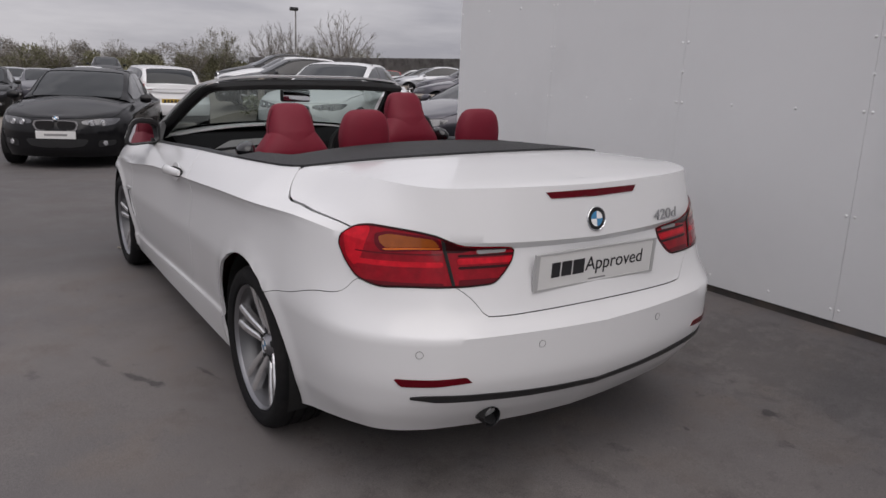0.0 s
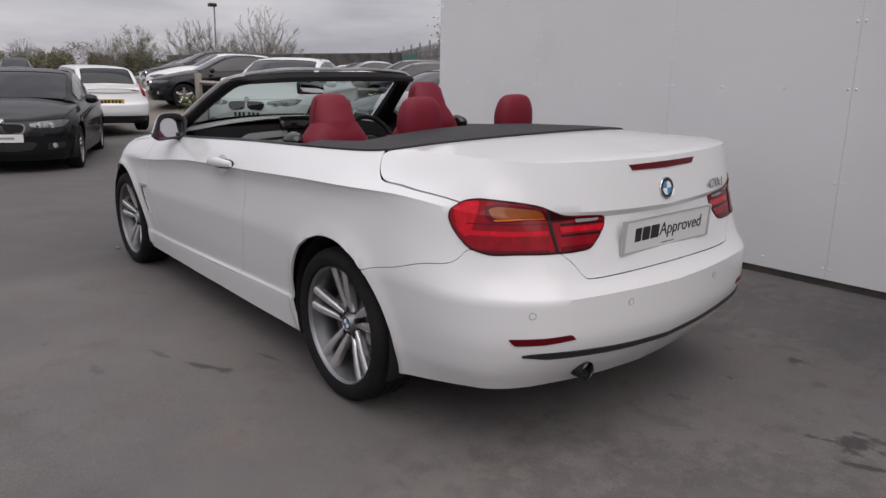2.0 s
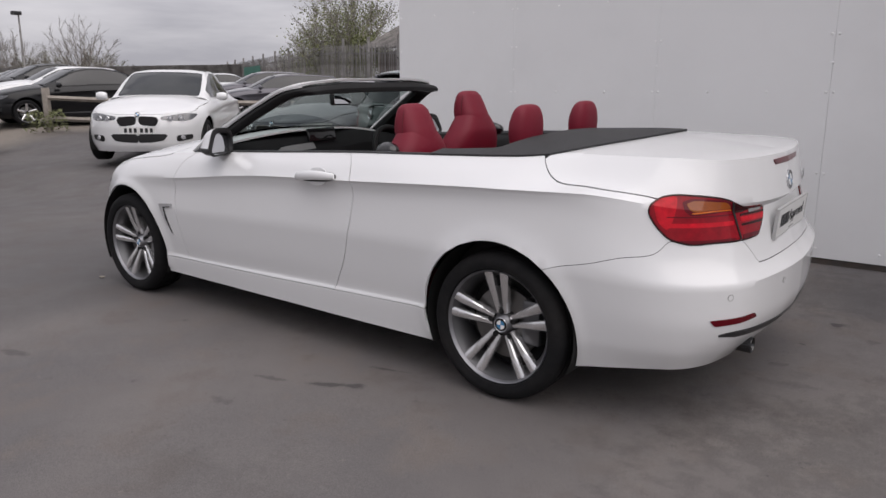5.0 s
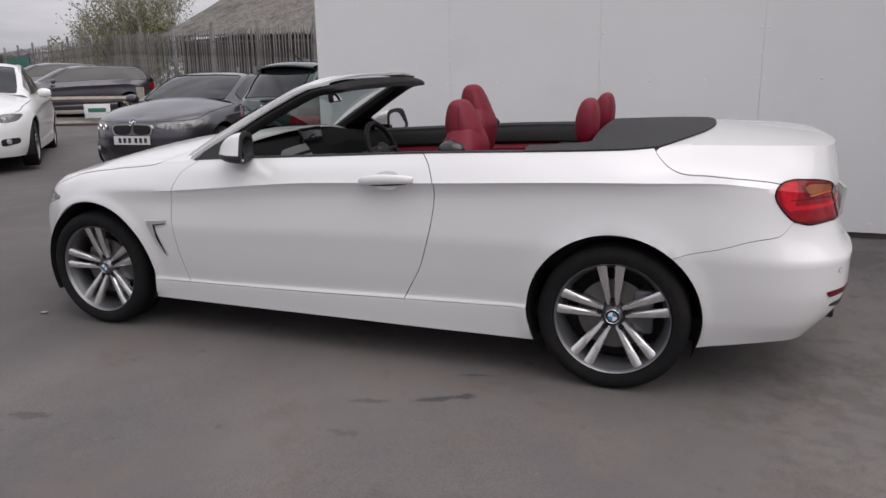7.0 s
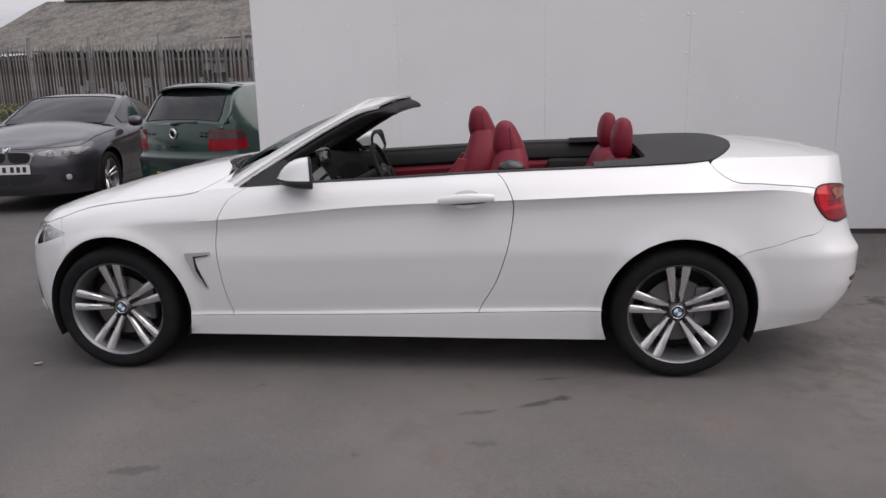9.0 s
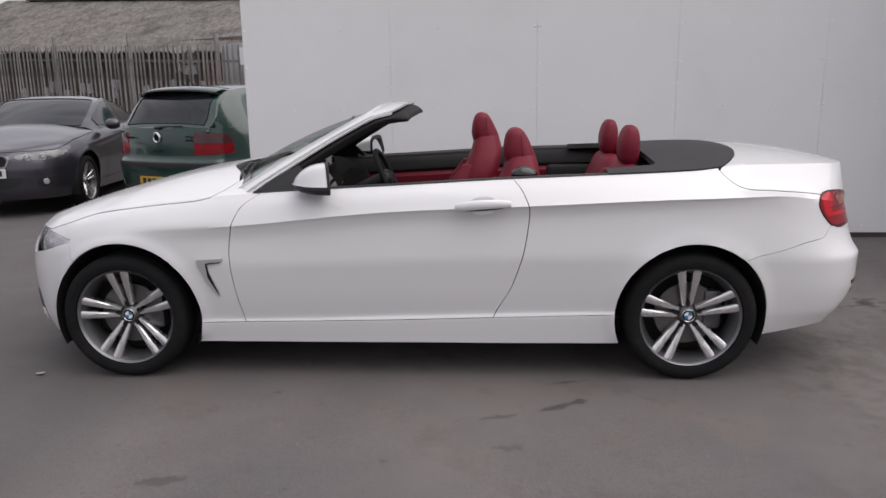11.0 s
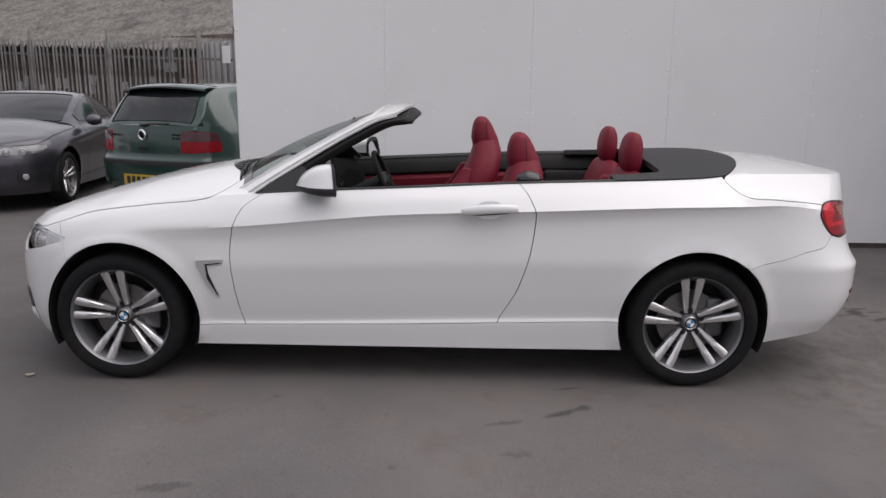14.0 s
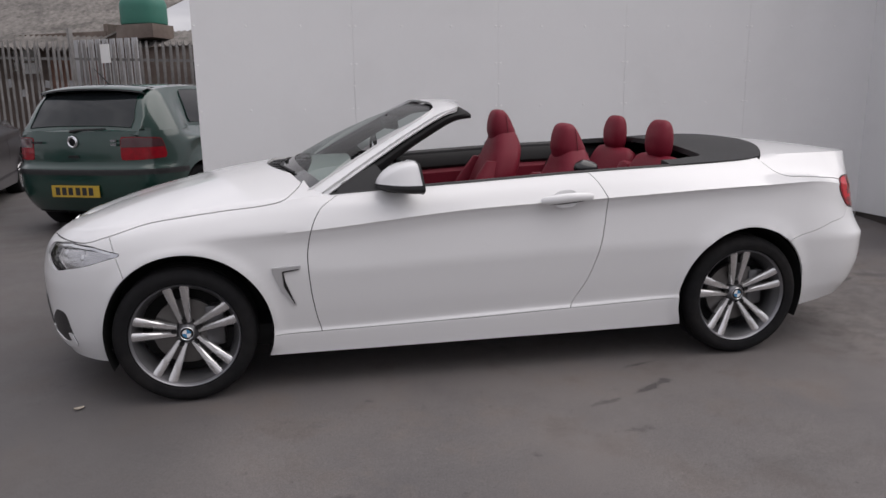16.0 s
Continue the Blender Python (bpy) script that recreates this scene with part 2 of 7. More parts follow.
def merge(*parts):
    vs, fs = [], []
    for v, f in parts:
        o = len(vs)
        vs += list(v)
        fs += [tuple(i + o for i in q) for q in f]
    return vs, fs


def moved(vf, m):
    return [m @ Vector(v) for v in vf[0]], vf[1]


def pchip(xs, ys):
    """A monotone cubic through the points, as a function of arrays."""
    xs, ys = np.asarray(xs, float), np.asarray(ys, float)
    h, dl = np.diff(xs), np.diff(ys) / np.diff(xs)
    m = np.zeros(len(xs))
    for i in range(1, len(xs) - 1):
        if dl[i - 1] * dl[i] > 0:
            w1, w2 = 2 * h[i] + h[i - 1], h[i] + 2 * h[i - 1]
            m[i] = (w1 + w2) / (w1 / dl[i - 1] + w2 / dl[i])
    m[0], m[-1] = dl[0], dl[-1]

    def f(x):
        x = np.clip(np.asarray(x, float), xs[0], xs[-1])
        i = np.clip(np.searchsorted(xs, x, side="right") - 1, 0, len(xs) - 2)
        t = (x - xs[i]) / h[i]
        return ((1 + 2 * t) * (1 - t) ** 2 * ys[i] + t * (1 - t) ** 2 * h[i] * m[i]
                + t * t * (3 - 2 * t) * ys[i + 1] + t * t * (t - 1) * h[i] * m[i + 1])
    return f


def grid(P):
    """A sheet from an array of points [i, j, 3]."""
    a, b = P.shape[:2]
    fs = [(i * b + j, (i + 1) * b + j, (i + 1) * b + j + 1, i * b + j + 1) for i in range(a - 1) for j in range(b - 1)]
    return P.reshape(-1, P.shape[2]), fs


def clip(sheet, f):
    """The part of a sheet where f(points) >= 0; edges are cut where f is nought."""
    vs, fs = sheet
    vs = np.asarray(vs, float)
    if len(vs) == 0 or len(fs) == 0:
        return vs, []
    val = np.asarray(f(vs), float)
    pos = val >= 0
    if pos.all():
        return vs, fs
    out, ids, cuts = [], {}, {}
    plist, vlist = pos.tolist(), val.tolist()

    def keep(i):
        if i not in ids:
            ids[i] = len(out)
            out.append(vs[i])
        return ids[i]

    def cut(i, j):
        k = (i, j) if i < j else (j, i)
        if k not in cuts:
            t = vlist[i] / (vlist[i] - vlist[j])
            cuts[k] = len(out)
            out.append(vs[i] + (vs[j] - vs[i]) * t)
        return cuts[k]
    res = []
    for q in fs:
        s = [plist[i] for i in q]
        if all(s):
            res.append(tuple(keep(i) for i in q))
        elif any(s):
            p = []
            for a in range(len(q)):
                i, j = q[a], q[a - len(q) + 1]
                if s[a]:
                    p.append(keep(i))
                if s[a] != s[a - len(q) + 1]:
                    p.append(cut(i, j))
            if len(p) > 2:
                res.append(tuple(p))
    return np.array(out).reshape(-1, vs.shape[1]), res


def clips(sheet, *fs):
    for f in fs:
        sheet = clip(sheet, f)
    return sheet


def flip_y(sheet):
    v = np.asarray(sheet[0], float).copy()
    if len(v):
        v[:, 1] *= -1
    return v, [tuple(reversed(q)) for q in sheet[1]]


def weld(sheet, tol=1e-4):
    v, f = np.asarray(sheet[0], float)[:, :3], sheet[1]
    key, out, ids = {}, [], []
    for p in v:
        k = tuple(np.round(p / tol).astype(int))
        if k not in key:
            key[k] = len(out)
            out.append(p)
        ids.append(key[k])
    res = []
    for q in f:
        r = []
        for i in q:
            if not r or ids[i] != r[-1]:
                r.append(ids[i])
        if len(r) > 1 and r[0] == r[-1]:
            r.pop()
        if len(set(r)) > 2 and len(set(r)) == len(r):
            res.append(tuple(r))
    return np.array(out).reshape(-1, 3), res


def normals(v, fs):
    n = np.zeros_like(v)
    for size in {len(q) for q in fs}:
        F = np.array([q for q in fs if len(q) == size])
        c = np.cross(v[F[:, 1]] - v[F[:, 0]], v[F[:, 2]] - v[F[:, 0]])
        if size > 3:
            c = c + np.cross(v[F[:, 2]] - v[F[:, 0]], v[F[:, 3]] - v[F[:, 0]])
        for k in range(size):
            np.add.at(n, F[:, k], c)
    return n / np.maximum(np.linalg.norm(n, axis=1, keepdims=True), 1e-12)


def skin(name, sheet, material, parent, depth=0.012, label="", out=0.0, smooth=35):
    """A pressed panel: the sheet with its rim turned inwards by depth, and moved outwards by out."""
    v, fs = weld(sheet)
    if not fs:
        return None
    n = normals(v, fs)
    v = v + n * out
    count = {}
    for q in fs:
        for a in range(len(q)):
            e = (q[a], q[(a + 1) % len(q)])
            count[frozenset(e)] = count.get(frozenset(e), []) + [e]
    verts, extra, ids = [tuple(p) for p in v], [], {}

    def low(i):
        if i not in ids:
            ids[i] = len(verts)
            verts.append(tuple(v[i] - n[i] * depth))
        return ids[i]
    if depth:
        for es in count.values():
            if len(es) == 1:
                i, j = es[0]
                extra.append((j, i, low(i), low(j)))
    return link(name, verts, fs + extra, material, parent, label, smooth)


def poly_in(xy):
    """Signed distance-like function of points (N,2): positive inside the polygon."""
    P = np.asarray(xy, float)

    def f(p):
        d = np.full(len(p), 1e9)
        inside = np.zeros(len(p), bool)
        for i in range(len(P)):
            a, b = P[i], P[(i + 1) % len(P)]
            ab = b - a
            t = np.clip(((p - a) @ ab) / (ab @ ab), 0, 1)
            d = np.minimum(d, np.linalg.norm(p - a - t[:, None] * ab, axis=1))
            c = (a[1] > p[:, 1]) != (b[1] > p[:, 1])
            with np.errstate(divide="ignore", invalid="ignore"):
                xi = (b[0] - a[0]) * (p[:, 1] - a[1]) / (b[1] - a[1]) + a[0]
            inside ^= c & (p[:, 0] < xi)
        return np.where(inside, d, -d)
    return f


def rounded(pts, k=4, r=0.3):
    """A polygon with its corners rounded."""
    P = [Vector(p) for p in pts]
    out = []
    for i in range(len(P)):
        a, b, c = P[i - 1], P[i], P[(i + 1) % len(P)]
        p, q = b.lerp(a, r), b.lerp(c, r)
        for j in range(k + 1):
            t = j / k
            out.append(p.lerp(b, t).lerp(b.lerp(q, t), t))
    return out


def slab(name, pts, thick, material, parent, m=None, label="", bevel=0.0):
    """A plate from an outline in x, z, of a thickness along y, centred."""
    bm = bmesh.new()
    a = [bm.verts.new((p[0], -thick / 2, p[1])) for p in pts]
    f = bm.faces.new(a)
    r = bmesh.ops.extrude_face_region(bm, geom=[f])
    bmesh.ops.translate(bm, vec=(0, thick, 0), verts=[e for e in r["geom"] if isinstance(e, bmesh.types.BMVert)])
    if bevel:
        bmesh.ops.bevel(bm, geom=[e for e in bm.edges if len(e.link_faces) == 2 and e.calc_face_angle() > 0.6], offset=bevel, segments=2, affect="EDGES")
    if m is not None:
        bmesh.ops.transform(bm, matrix=m, verts=bm.verts[:])
    return part(name, bm, material, parent, label)


def words(name, text, size, m, material, parent, depth=0.0015, label=""):
    c = bpy.data.curves.new(name, "FONT")
    c.body, c.size, c.extrude, c.align_x, c.align_y = text, size, depth, "CENTER", "CENTER"
    tmp = bpy.data.objects.new(name, c)
    scene.collection.objects.link(tmp)
    bpy.context.view_layer.update()
    me = bpy.data.meshes.new_from_object(tmp.evaluated_get(bpy.context.evaluated_depsgraph_get()))
    bpy.data.objects.remove(tmp)
    me.transform(m)
    me.materials.clear()
    me.materials.append(material)
    ob = new(name, me)
    ob.parent = parent
    if label:
        ob["label"] = label
    return ob

# ---- cars: a body is a plan outline, inset by a section that changes along it ----
class Body:
    """outline: plan points of one side, front middle to rear middle; keys: (x, y, rows of (height, inset)); crown: heights along the middle."""

    def __init__(self, outline, keys, crown, arches, step=0.022, sub=5, top=20, pinch=0.93, mid=(-0.7, 1.45), power=2.2, flare=0.012, crease=None, sharp=()):
        o = np.array(outline, float)
        c = np.r_[0, np.cumsum(np.linalg.norm(np.diff(o, axis=0), axis=1))]
        fx, fy = pchip(c, o[:, 0]), pchip(c, o[:, 1])
        fine = np.linspace(0, c[-1], 4000)
        X, Y = fx(fine), fy(fine)
        L = np.r_[0, np.cumsum(np.hypot(np.diff(X), np.diff(Y)))]
        self.L, self.X, self.Y = L, X, Y
        n = int(L[-1] / step)
        s = np.linspace(0, L[-1], n + 1)
        bx, by = np.interp(s, L, X), np.interp(s, L, Y)
        tx, ty = np.gradient(bx), np.gradient(by)
        k = np.hypot(tx, ty)
        nx, ny = ty / k, -tx / k
        nx, ny = (-nx, -ny) if ny[n // 2] > 0 else (nx, ny)
        nx[0], ny[0], nx[-1], ny[-1] = -1, 0, 1, 0
        ks = [self.s_of(q[0], q[1]) for q in keys]
        rows = np.array([q[2] for q in keys], float)
        nr = rows.shape[1]
        r = np.linspace(0, nr - 1, (nr - 1) * sub + 1)
        zk = np.array([[pchip(ks, rows[:, j, a])(s) for j in range(nr)] for a in (0, 1)])
        Z, D = np.empty((n + 1, len(r))), np.empty((n + 1, len(r)))
        for i in range(n + 1):
            Z[i] = pchip(range(nr), zk[0][:, i])(r)
            D[i] = pchip(range(nr), zk[1][:, i])(r)
        if sharp:
            # pressed edges: (row, x0): the section is broken at the row from x0 on, fading in over half a metre
            x0 = min(q[1] for q in sharp)
            for i in range(n + 1):
                cut_rows = [0, *[q[0] for q in sharp if bx[i] > q[1]], nr - 1]
                w = min(max((bx[i] - x0) / 0.5, 0), 1)
                if w > 0:
                    for a, b in zip(cut_rows[:-1], cut_rows[1:]):
                        sel = (r >= a) & (r <= b)
                        for arr, q in ((Z, 0), (D, 1)):
                            arr[i, sel] = (1 - w) * arr[i, sel] + w * pchip(range(a, b + 1), zk[q][a:b + 1, i])(r[sel])
        for ax, az, ar in arches:
            dist = np.hypot(bx[:, None] - ax, Z - az)
            D = D - flare * np.exp(-((dist - ar) / 0.035) ** 2) * (Z > az - 0.12)
        if crease:
            # the pressed line along the side: an undercut just below one row
            row, deep, fade, x0, x1 = crease
            win = np.clip((bx - x0) / 0.5, 0, 1) * np.clip((x1 - bx) / 0.5, 0, 1)
            zc = Z[:, row * sub][:, None]
            D = D + win[:, None] * np.where(np.arange(len(r))[None] < row * sub, deep * np.exp(-(zc - Z) / fade), 0)
        PX, PY = bx[:, None] - nx[:, None] * D, np.minimum(by[:, None] - ny[:, None] * D, 0)
        ex, ey, ez = PX[:, -1], PY[:, -1], Z[:, -1]
        f, b = mid
        sx = np.where(ex < f, f + (ex - f) * pinch, np.where(ex > b, b + (ex - b) * pinch, ex))
        sz = pchip([q[0] for q in crown], [q[1] for q in crown])(sx)
        q = np.linspace(0, 1, top + 1)[1:]
        TX = ex[:, None] + (sx - ex)[:, None] * q
        TY = ey[:, None] * (1 - q)
        TZ = ez[:, None] + (sz - ez)[:, None] * (1 - (1 - q) ** power)
        P = np.stack([np.c_[PX, TX], np.c_[PY, TY], np.c_[Z, TZ], np.repeat(s[:, None], len(r) + top, 1)], axis=2)
        self.P, self.rows, self.s = P, len(r), s
        self.edge = np.stack([ex, ey, ez], axis=1)
        self.sheet = grid(P)
        B = P[:, :len(r), :3]
        nb = np.cross(np.gradient(B, axis=0), np.gradient(B, axis=1)).reshape(-1, 3)
        self.N = nb / np.maximum(np.linalg.norm(nb, axis=1, keepdims=True), 1e-9)

    def s_of(self, x, y):
        return float(self.L[np.argmin((self.X - x) ** 2 + (self.Y - y) ** 2)])

    def zs(self, pts):
        """A height along the outline, from (x, y, z) points."""
        t = sorted((self.s_of(a, b), c) for a, b, c in pts)
        return pchip([q[0] for q in t], [q[1] for q in t])

    def sz(self, pts, k=4, r=0.25):
        """A polygon over the outline's length and the height, from (x, y, z) points."""
        return poly_in([tuple(p) for p in rounded([(self.s_of(a, b), c) for a, b, c in pts], k, r)])

    def inner(self, inset, zmax=None):
        P = self.P[:, :, :3].copy()
        n = normals(P.reshape(-1, 3), self.sheet[1]).reshape(P.shape)
        P = P - n * inset
        P[:, :, 1] = np.minimum(P[:, :, 1], 0)
        return grid(np.concatenate([P, self.P[:, :, 3:]], axis=2))


def arch_cut(x, z, r, below=0.0):
    return lambda v: np.hypot(v[:, 0] - x, v[:, 2] - z) - r


def both(sheet):
    """A sheet of the near side with its mirror image, as one."""
    v, f = sheet
    w, g = flip_y(sheet)
    return np.r_[v, w], list(f) + [tuple(i + len(v) for i in q) for q in g]


def spoked_wheel(name, car, c, side, r_rim=0.246, r_tyre=0.325, width=0.225, style="double", spokes=5, turn=90, n=64, face=M_ALLOY, back=M_ALLOYGREY, detail=True):
    """A wheel at c whose outer face looks along y * side."""
    w = width / 2
    barrel = [(r_rim - 0.004, -w * 0.85), (r_rim - 0.03, -w * 0.6), (r_rim - 0.035, w * 0.2), (r_rim - 0.022, w * 0.55), (r_rim - 0.009, w * 0.74),
              (r_rim - 0.004, w * 0.84), (r_rim, w * 0.87), (r_rim + 0.003, w * 0.83), (r_rim, w * 0.74)]
    m = Matrix.Translation(c) @ Matrix.Diagonal((1, side, 1, 1))
    wheel = link(name, *moved(lathe(barrel[:5], n), m), M_BARREL, car)
    link("rim_lip", *moved(lathe(barrel[4:], n), m), back, wheel)
    tyre = [(r_rim - 0.002, w * 0.72), (r_rim + 0.008, w * 0.93), (r_rim + 0.03, w * 1.0), (r_tyre - 0.03, w * 0.985), (r_tyre - 0.012, w * 0.88), (r_tyre - 0.003, w * 0.72)]
    if detail:
        for k in (0.42, 0.0, -0.42):
            tyre += [(r_tyre, w * (k + 0.06)), (r_tyre - 0.007, w * (k + 0.045)), (r_tyre - 0.007, w * (k - 0.045)), (r_tyre, w * (k - 0.06))]
    tyre += [(r_tyre - 0.003, -w * 0.72), (r_tyre - 0.012, -w * 0.88), (r_tyre - 0.03, -w), (r_rim + 0.03, -w), (r_rim - 0.002, -w * 0.72)]
    link("tyre", *moved(lathe(tyre, n), m), M_TYRE, wheel)
    link("brake_disc", *moved(lathe([(0.06, w * 0.12), (0.155, w * 0.12), (0.155, w * -0.1), (0.06, w * -0.1)], 40), m), M_DISC, wheel)
    link("wheel_back", *moved(lathe([(0.001, -w * 0.45), (r_rim - 0.03, -w * 0.45)], 32), m), M_SHELL, wheel)
    hub = w * 0.42
    link("hub", *moved(lathe([(0.001, hub + 0.008), (0.032, hub + 0.008), (0.036, hub), (0.046, hub - 0.008), (0.052, hub - 0.03), (0.048, -0.02)], 32), m), back, wheel)
    for k in range(spokes):
        a = radians(turn + 360 / spokes * k)
        bars = ((-1, 1) if style == "double" else (0,))
        for sg in bars:
            vs, fs = [], []
            for i, t in enumerate(np.linspace(0, 1, 7)):
                rr = 0.048 + (r_rim - 0.001 - 0.048) * t
                off = sg * (0.0165 + 0.0235 * t)
                half = (0.0105 + 0.0115 * t) if style == "double" else (0.03 - 0.006 * t)
                y = hub - 0.004 + (w * 0.80 - hub) * t ** 1.6 + 0.01 * math.sin(math.pi * t)
                for du, dy in ((-half, -0.03), (-half, -0.006), (-half * 0.6, 0), (half * 0.6, 0), (half, -0.006), (half, -0.03)):
                    u = off + du
                    vs.append((rr * math.cos(a) - u * math.sin(a), y + dy, rr * math.sin(a) + u * math.cos(a)))
            for i in range(6):
                for j in range(6):
                    q = (j + 1) % 6
                    fs.append((i * 6 + j, i * 6 + q, (i + 1) * 6 + q, (i + 1) * 6 + j))
            link("spoke", *moved((vs, fs), m), face, wheel)
        if detail:
            # black discs stand in for the shade inside the bolt holes
            b = (0.058 * math.cos(a), hub + 0.0005, 0.058 * math.sin(a))
            link("wheel_bolt", *moved(lathe([(0.001, -0.002), (0.0085, -0.002), (0.0115, 0.0005), (0.0125, 0.0), (0.0125, -0.03)], 14), m @ Matrix.Translation(b)), M_SHELL, wheel)
    roundel(wheel, m @ Matrix.Translation((0, hub + 0.009, 0)), 0.032, axis="y", flat=not detail)
    if detail:
        bm = bmesh.new()
        box(bm, (0, 0, 0), (0.09, 0.075, 0.2), 0.02)
        bmesh.ops.transform(bm, matrix=m @ Matrix.Translation((0.125, -0.01, 0.02)), verts=bm.verts[:])
        part("brake_caliper", bm, M_BARREL, wheel)
    return wheel


def roundel(parent, m, r, axis="y", flat=False):
    """A round maker's badge: dark ring with pale quarters."""
    ring = link("badge", *moved(lathe([(0.0005, 0.001), (r * 0.96, 0.001), (r, -0.001), (r, -0.004)], 28), m), M_GLOSSBLACK, parent)
    if flat:
        return ring
    link("badge_rim", *moved(lathe([(r * 0.9, 0.0012), (r * 0.95, 0.0026), (r, 0.0012), (r, -0.003)], 28), m), M_CHROME, parent)
    for k in range(4):
        pts = [(0, 0.0016, 0)] + [(r * 0.62 * math.cos(math.pi / 2 * (k + i / 8)), 0.0016, r * 0.62 * math.sin(math.pi / 2 * (k + i / 8))) for i in range(9)]
        link("badge_quarter", [m @ Vector(p) for p in pts], [tuple(range(10))], M_BLUE if k % 2 == 0 else M_WHITEENAMEL, parent)
    return ring

# ---- ground: a yard that rises a little towards the wall ----
def ground_z(x, y):
    def ss(a, b, t):
        t = min(max((t - a) / (b - a), 0), 1)
        return t * t * (3 - 2 * t)
    slope = 0.0395 * min(max((y + 0.77) / 1.74, 0), 1) * ss(-6.0, -4.0, x)
    dip = 0.1 * ss(4.0, 8.5, -x) * (1 - ss(1.0, 3.5, y))
    return slope - dip + (0.145 * ss(-13.0, -9.0, x) - 0.0395 * ss(-6.0, -4.0, x)) * ss(0.95, 2.2, y) + 0.06 * ss(2.0, 9.0, y) + ss(3.0, 5.0, y) * 0.05 * min(max(-x - 8, 0), 14)


def yard_material():
    m = bpy.data.materials.new("worn_tarmac")
    m.use_nodes = True
    n, l = m.node_tree.nodes, m.node_tree.links
    b = n["Principled BSDF"]
    tc = n.new("ShaderNodeTexCoord")

    def tex(s, d=6, rg=0.6, kind="ShaderNodeTexNoise", vec=None):
        t = n.new(kind)
        t.inputs["Scale"].default_value = s
        if kind == "ShaderNodeTexNoise":
            t.inputs["Detail"].default_value, t.inputs["Roughness"].default_value = d, rg
        l.new(vec or tc.outputs["Object"], t.inputs["Vector"])
        return t

    def rng(o, a, c, lo, hi):
        r = n.new("ShaderNodeMapRange")
        for i, v in enumerate((a, c, lo, hi)):
            r.inputs[i + 1].default_value = v
        l.new(o, r.inputs[0])
        return r.outputs[0]

    def mul(p, q):
        r = n.new("ShaderNodeMath")
        r.operation = "MULTIPLY"
        l.new(p, r.inputs[0])
        l.new(q, r.inputs[1])
        return r.outputs[0]

    def mixc(f, p, q):
        r = n.new("ShaderNodeMix")
        r.data_type = "RGBA"
        l.new(f, r.inputs[0])
        for i, c in ((6, p), (7, q)):
            if isinstance(c, tuple):
                r.inputs[i].default_value = (*c, 1)
            else:
                l.new(c, r.inputs[i])
        return r.outputs[2]
    broad = tex(0.55, 5, 0.55)
    mid = tex(2.6, 7, 0.65)
    fine = tex(240, 4, 0.7)
    spots = tex(5.5, 5, 0.7)
    base = mixc(rng(broad.outputs["Fac"], 0.38, 0.62, 0, 1), (0.118, 0.110, 0.111), (0.165, 0.150, 0.144))
    base = mixc(rng(mid.outputs["Fac"], 0.5, 0.7, 0, 0.6), base, (0.19, 0.158, 0.138))
    base = mixc(rng(spots.outputs["Fac"], 0.63, 0.72, 0, 0.6), base, (0.065, 0.06, 0.06))
    patch = tex(1.3, 8, 0.7)
    base = mixc(rng(patch.outputs["Fac"], 0.53, 0.66, 0, 0.55), base, (0.095, 0.088, 0.088))
    flecks = tex(38, 3, 0.6)
    base = mixc(rng(flecks.outputs["Fac"], 0.68, 0.74, 0, 0.7), base, (0.055, 0.05, 0.05))
    base = mixc(rng(tex(17, 4, 0.65).outputs["Fac"], 0.64, 0.74, 0, 0.5), base, (0.23, 0.20, 0.18))
    # darker tone past a slanting, wavy edge ahead of the car; pale gravel far off
    sep = n.new("ShaderNodeSeparateXYZ")
    l.new(tc.outputs["Object"], sep.inputs[0])
    edge = n.new("ShaderNodeMath")
    edge.operation = "MULTIPLY_ADD"
    l.new(sep.outputs["Y"], edge.inputs[0])
    edge.inputs[1].default_value = 0.16
    l.new(sep.outputs["X"], edge.inputs[2])
    wob = n.new("ShaderNodeMath")
    wob.operation = "MULTIPLY_ADD"
    l.new(mid.outputs["Fac"], wob.inputs[0])
    wob.inputs[1].default_value = 0.35
    l.new(edge.outputs[0], wob.inputs[2])
    base = mixc(rng(wob.outputs[0], -1.55, -1.2, 0.55, 0), base, (0.085, 0.08, 0.08))
    base = mixc(rng(wob.outputs[0], -14.5, -13.0, 0.85, 0), base, (0.24, 0.21, 0.18))
    # oil and rubber marks; the metre-wide, fainter entries darken broad areas behind the car
    wav = tex(9, 4, 0.7)
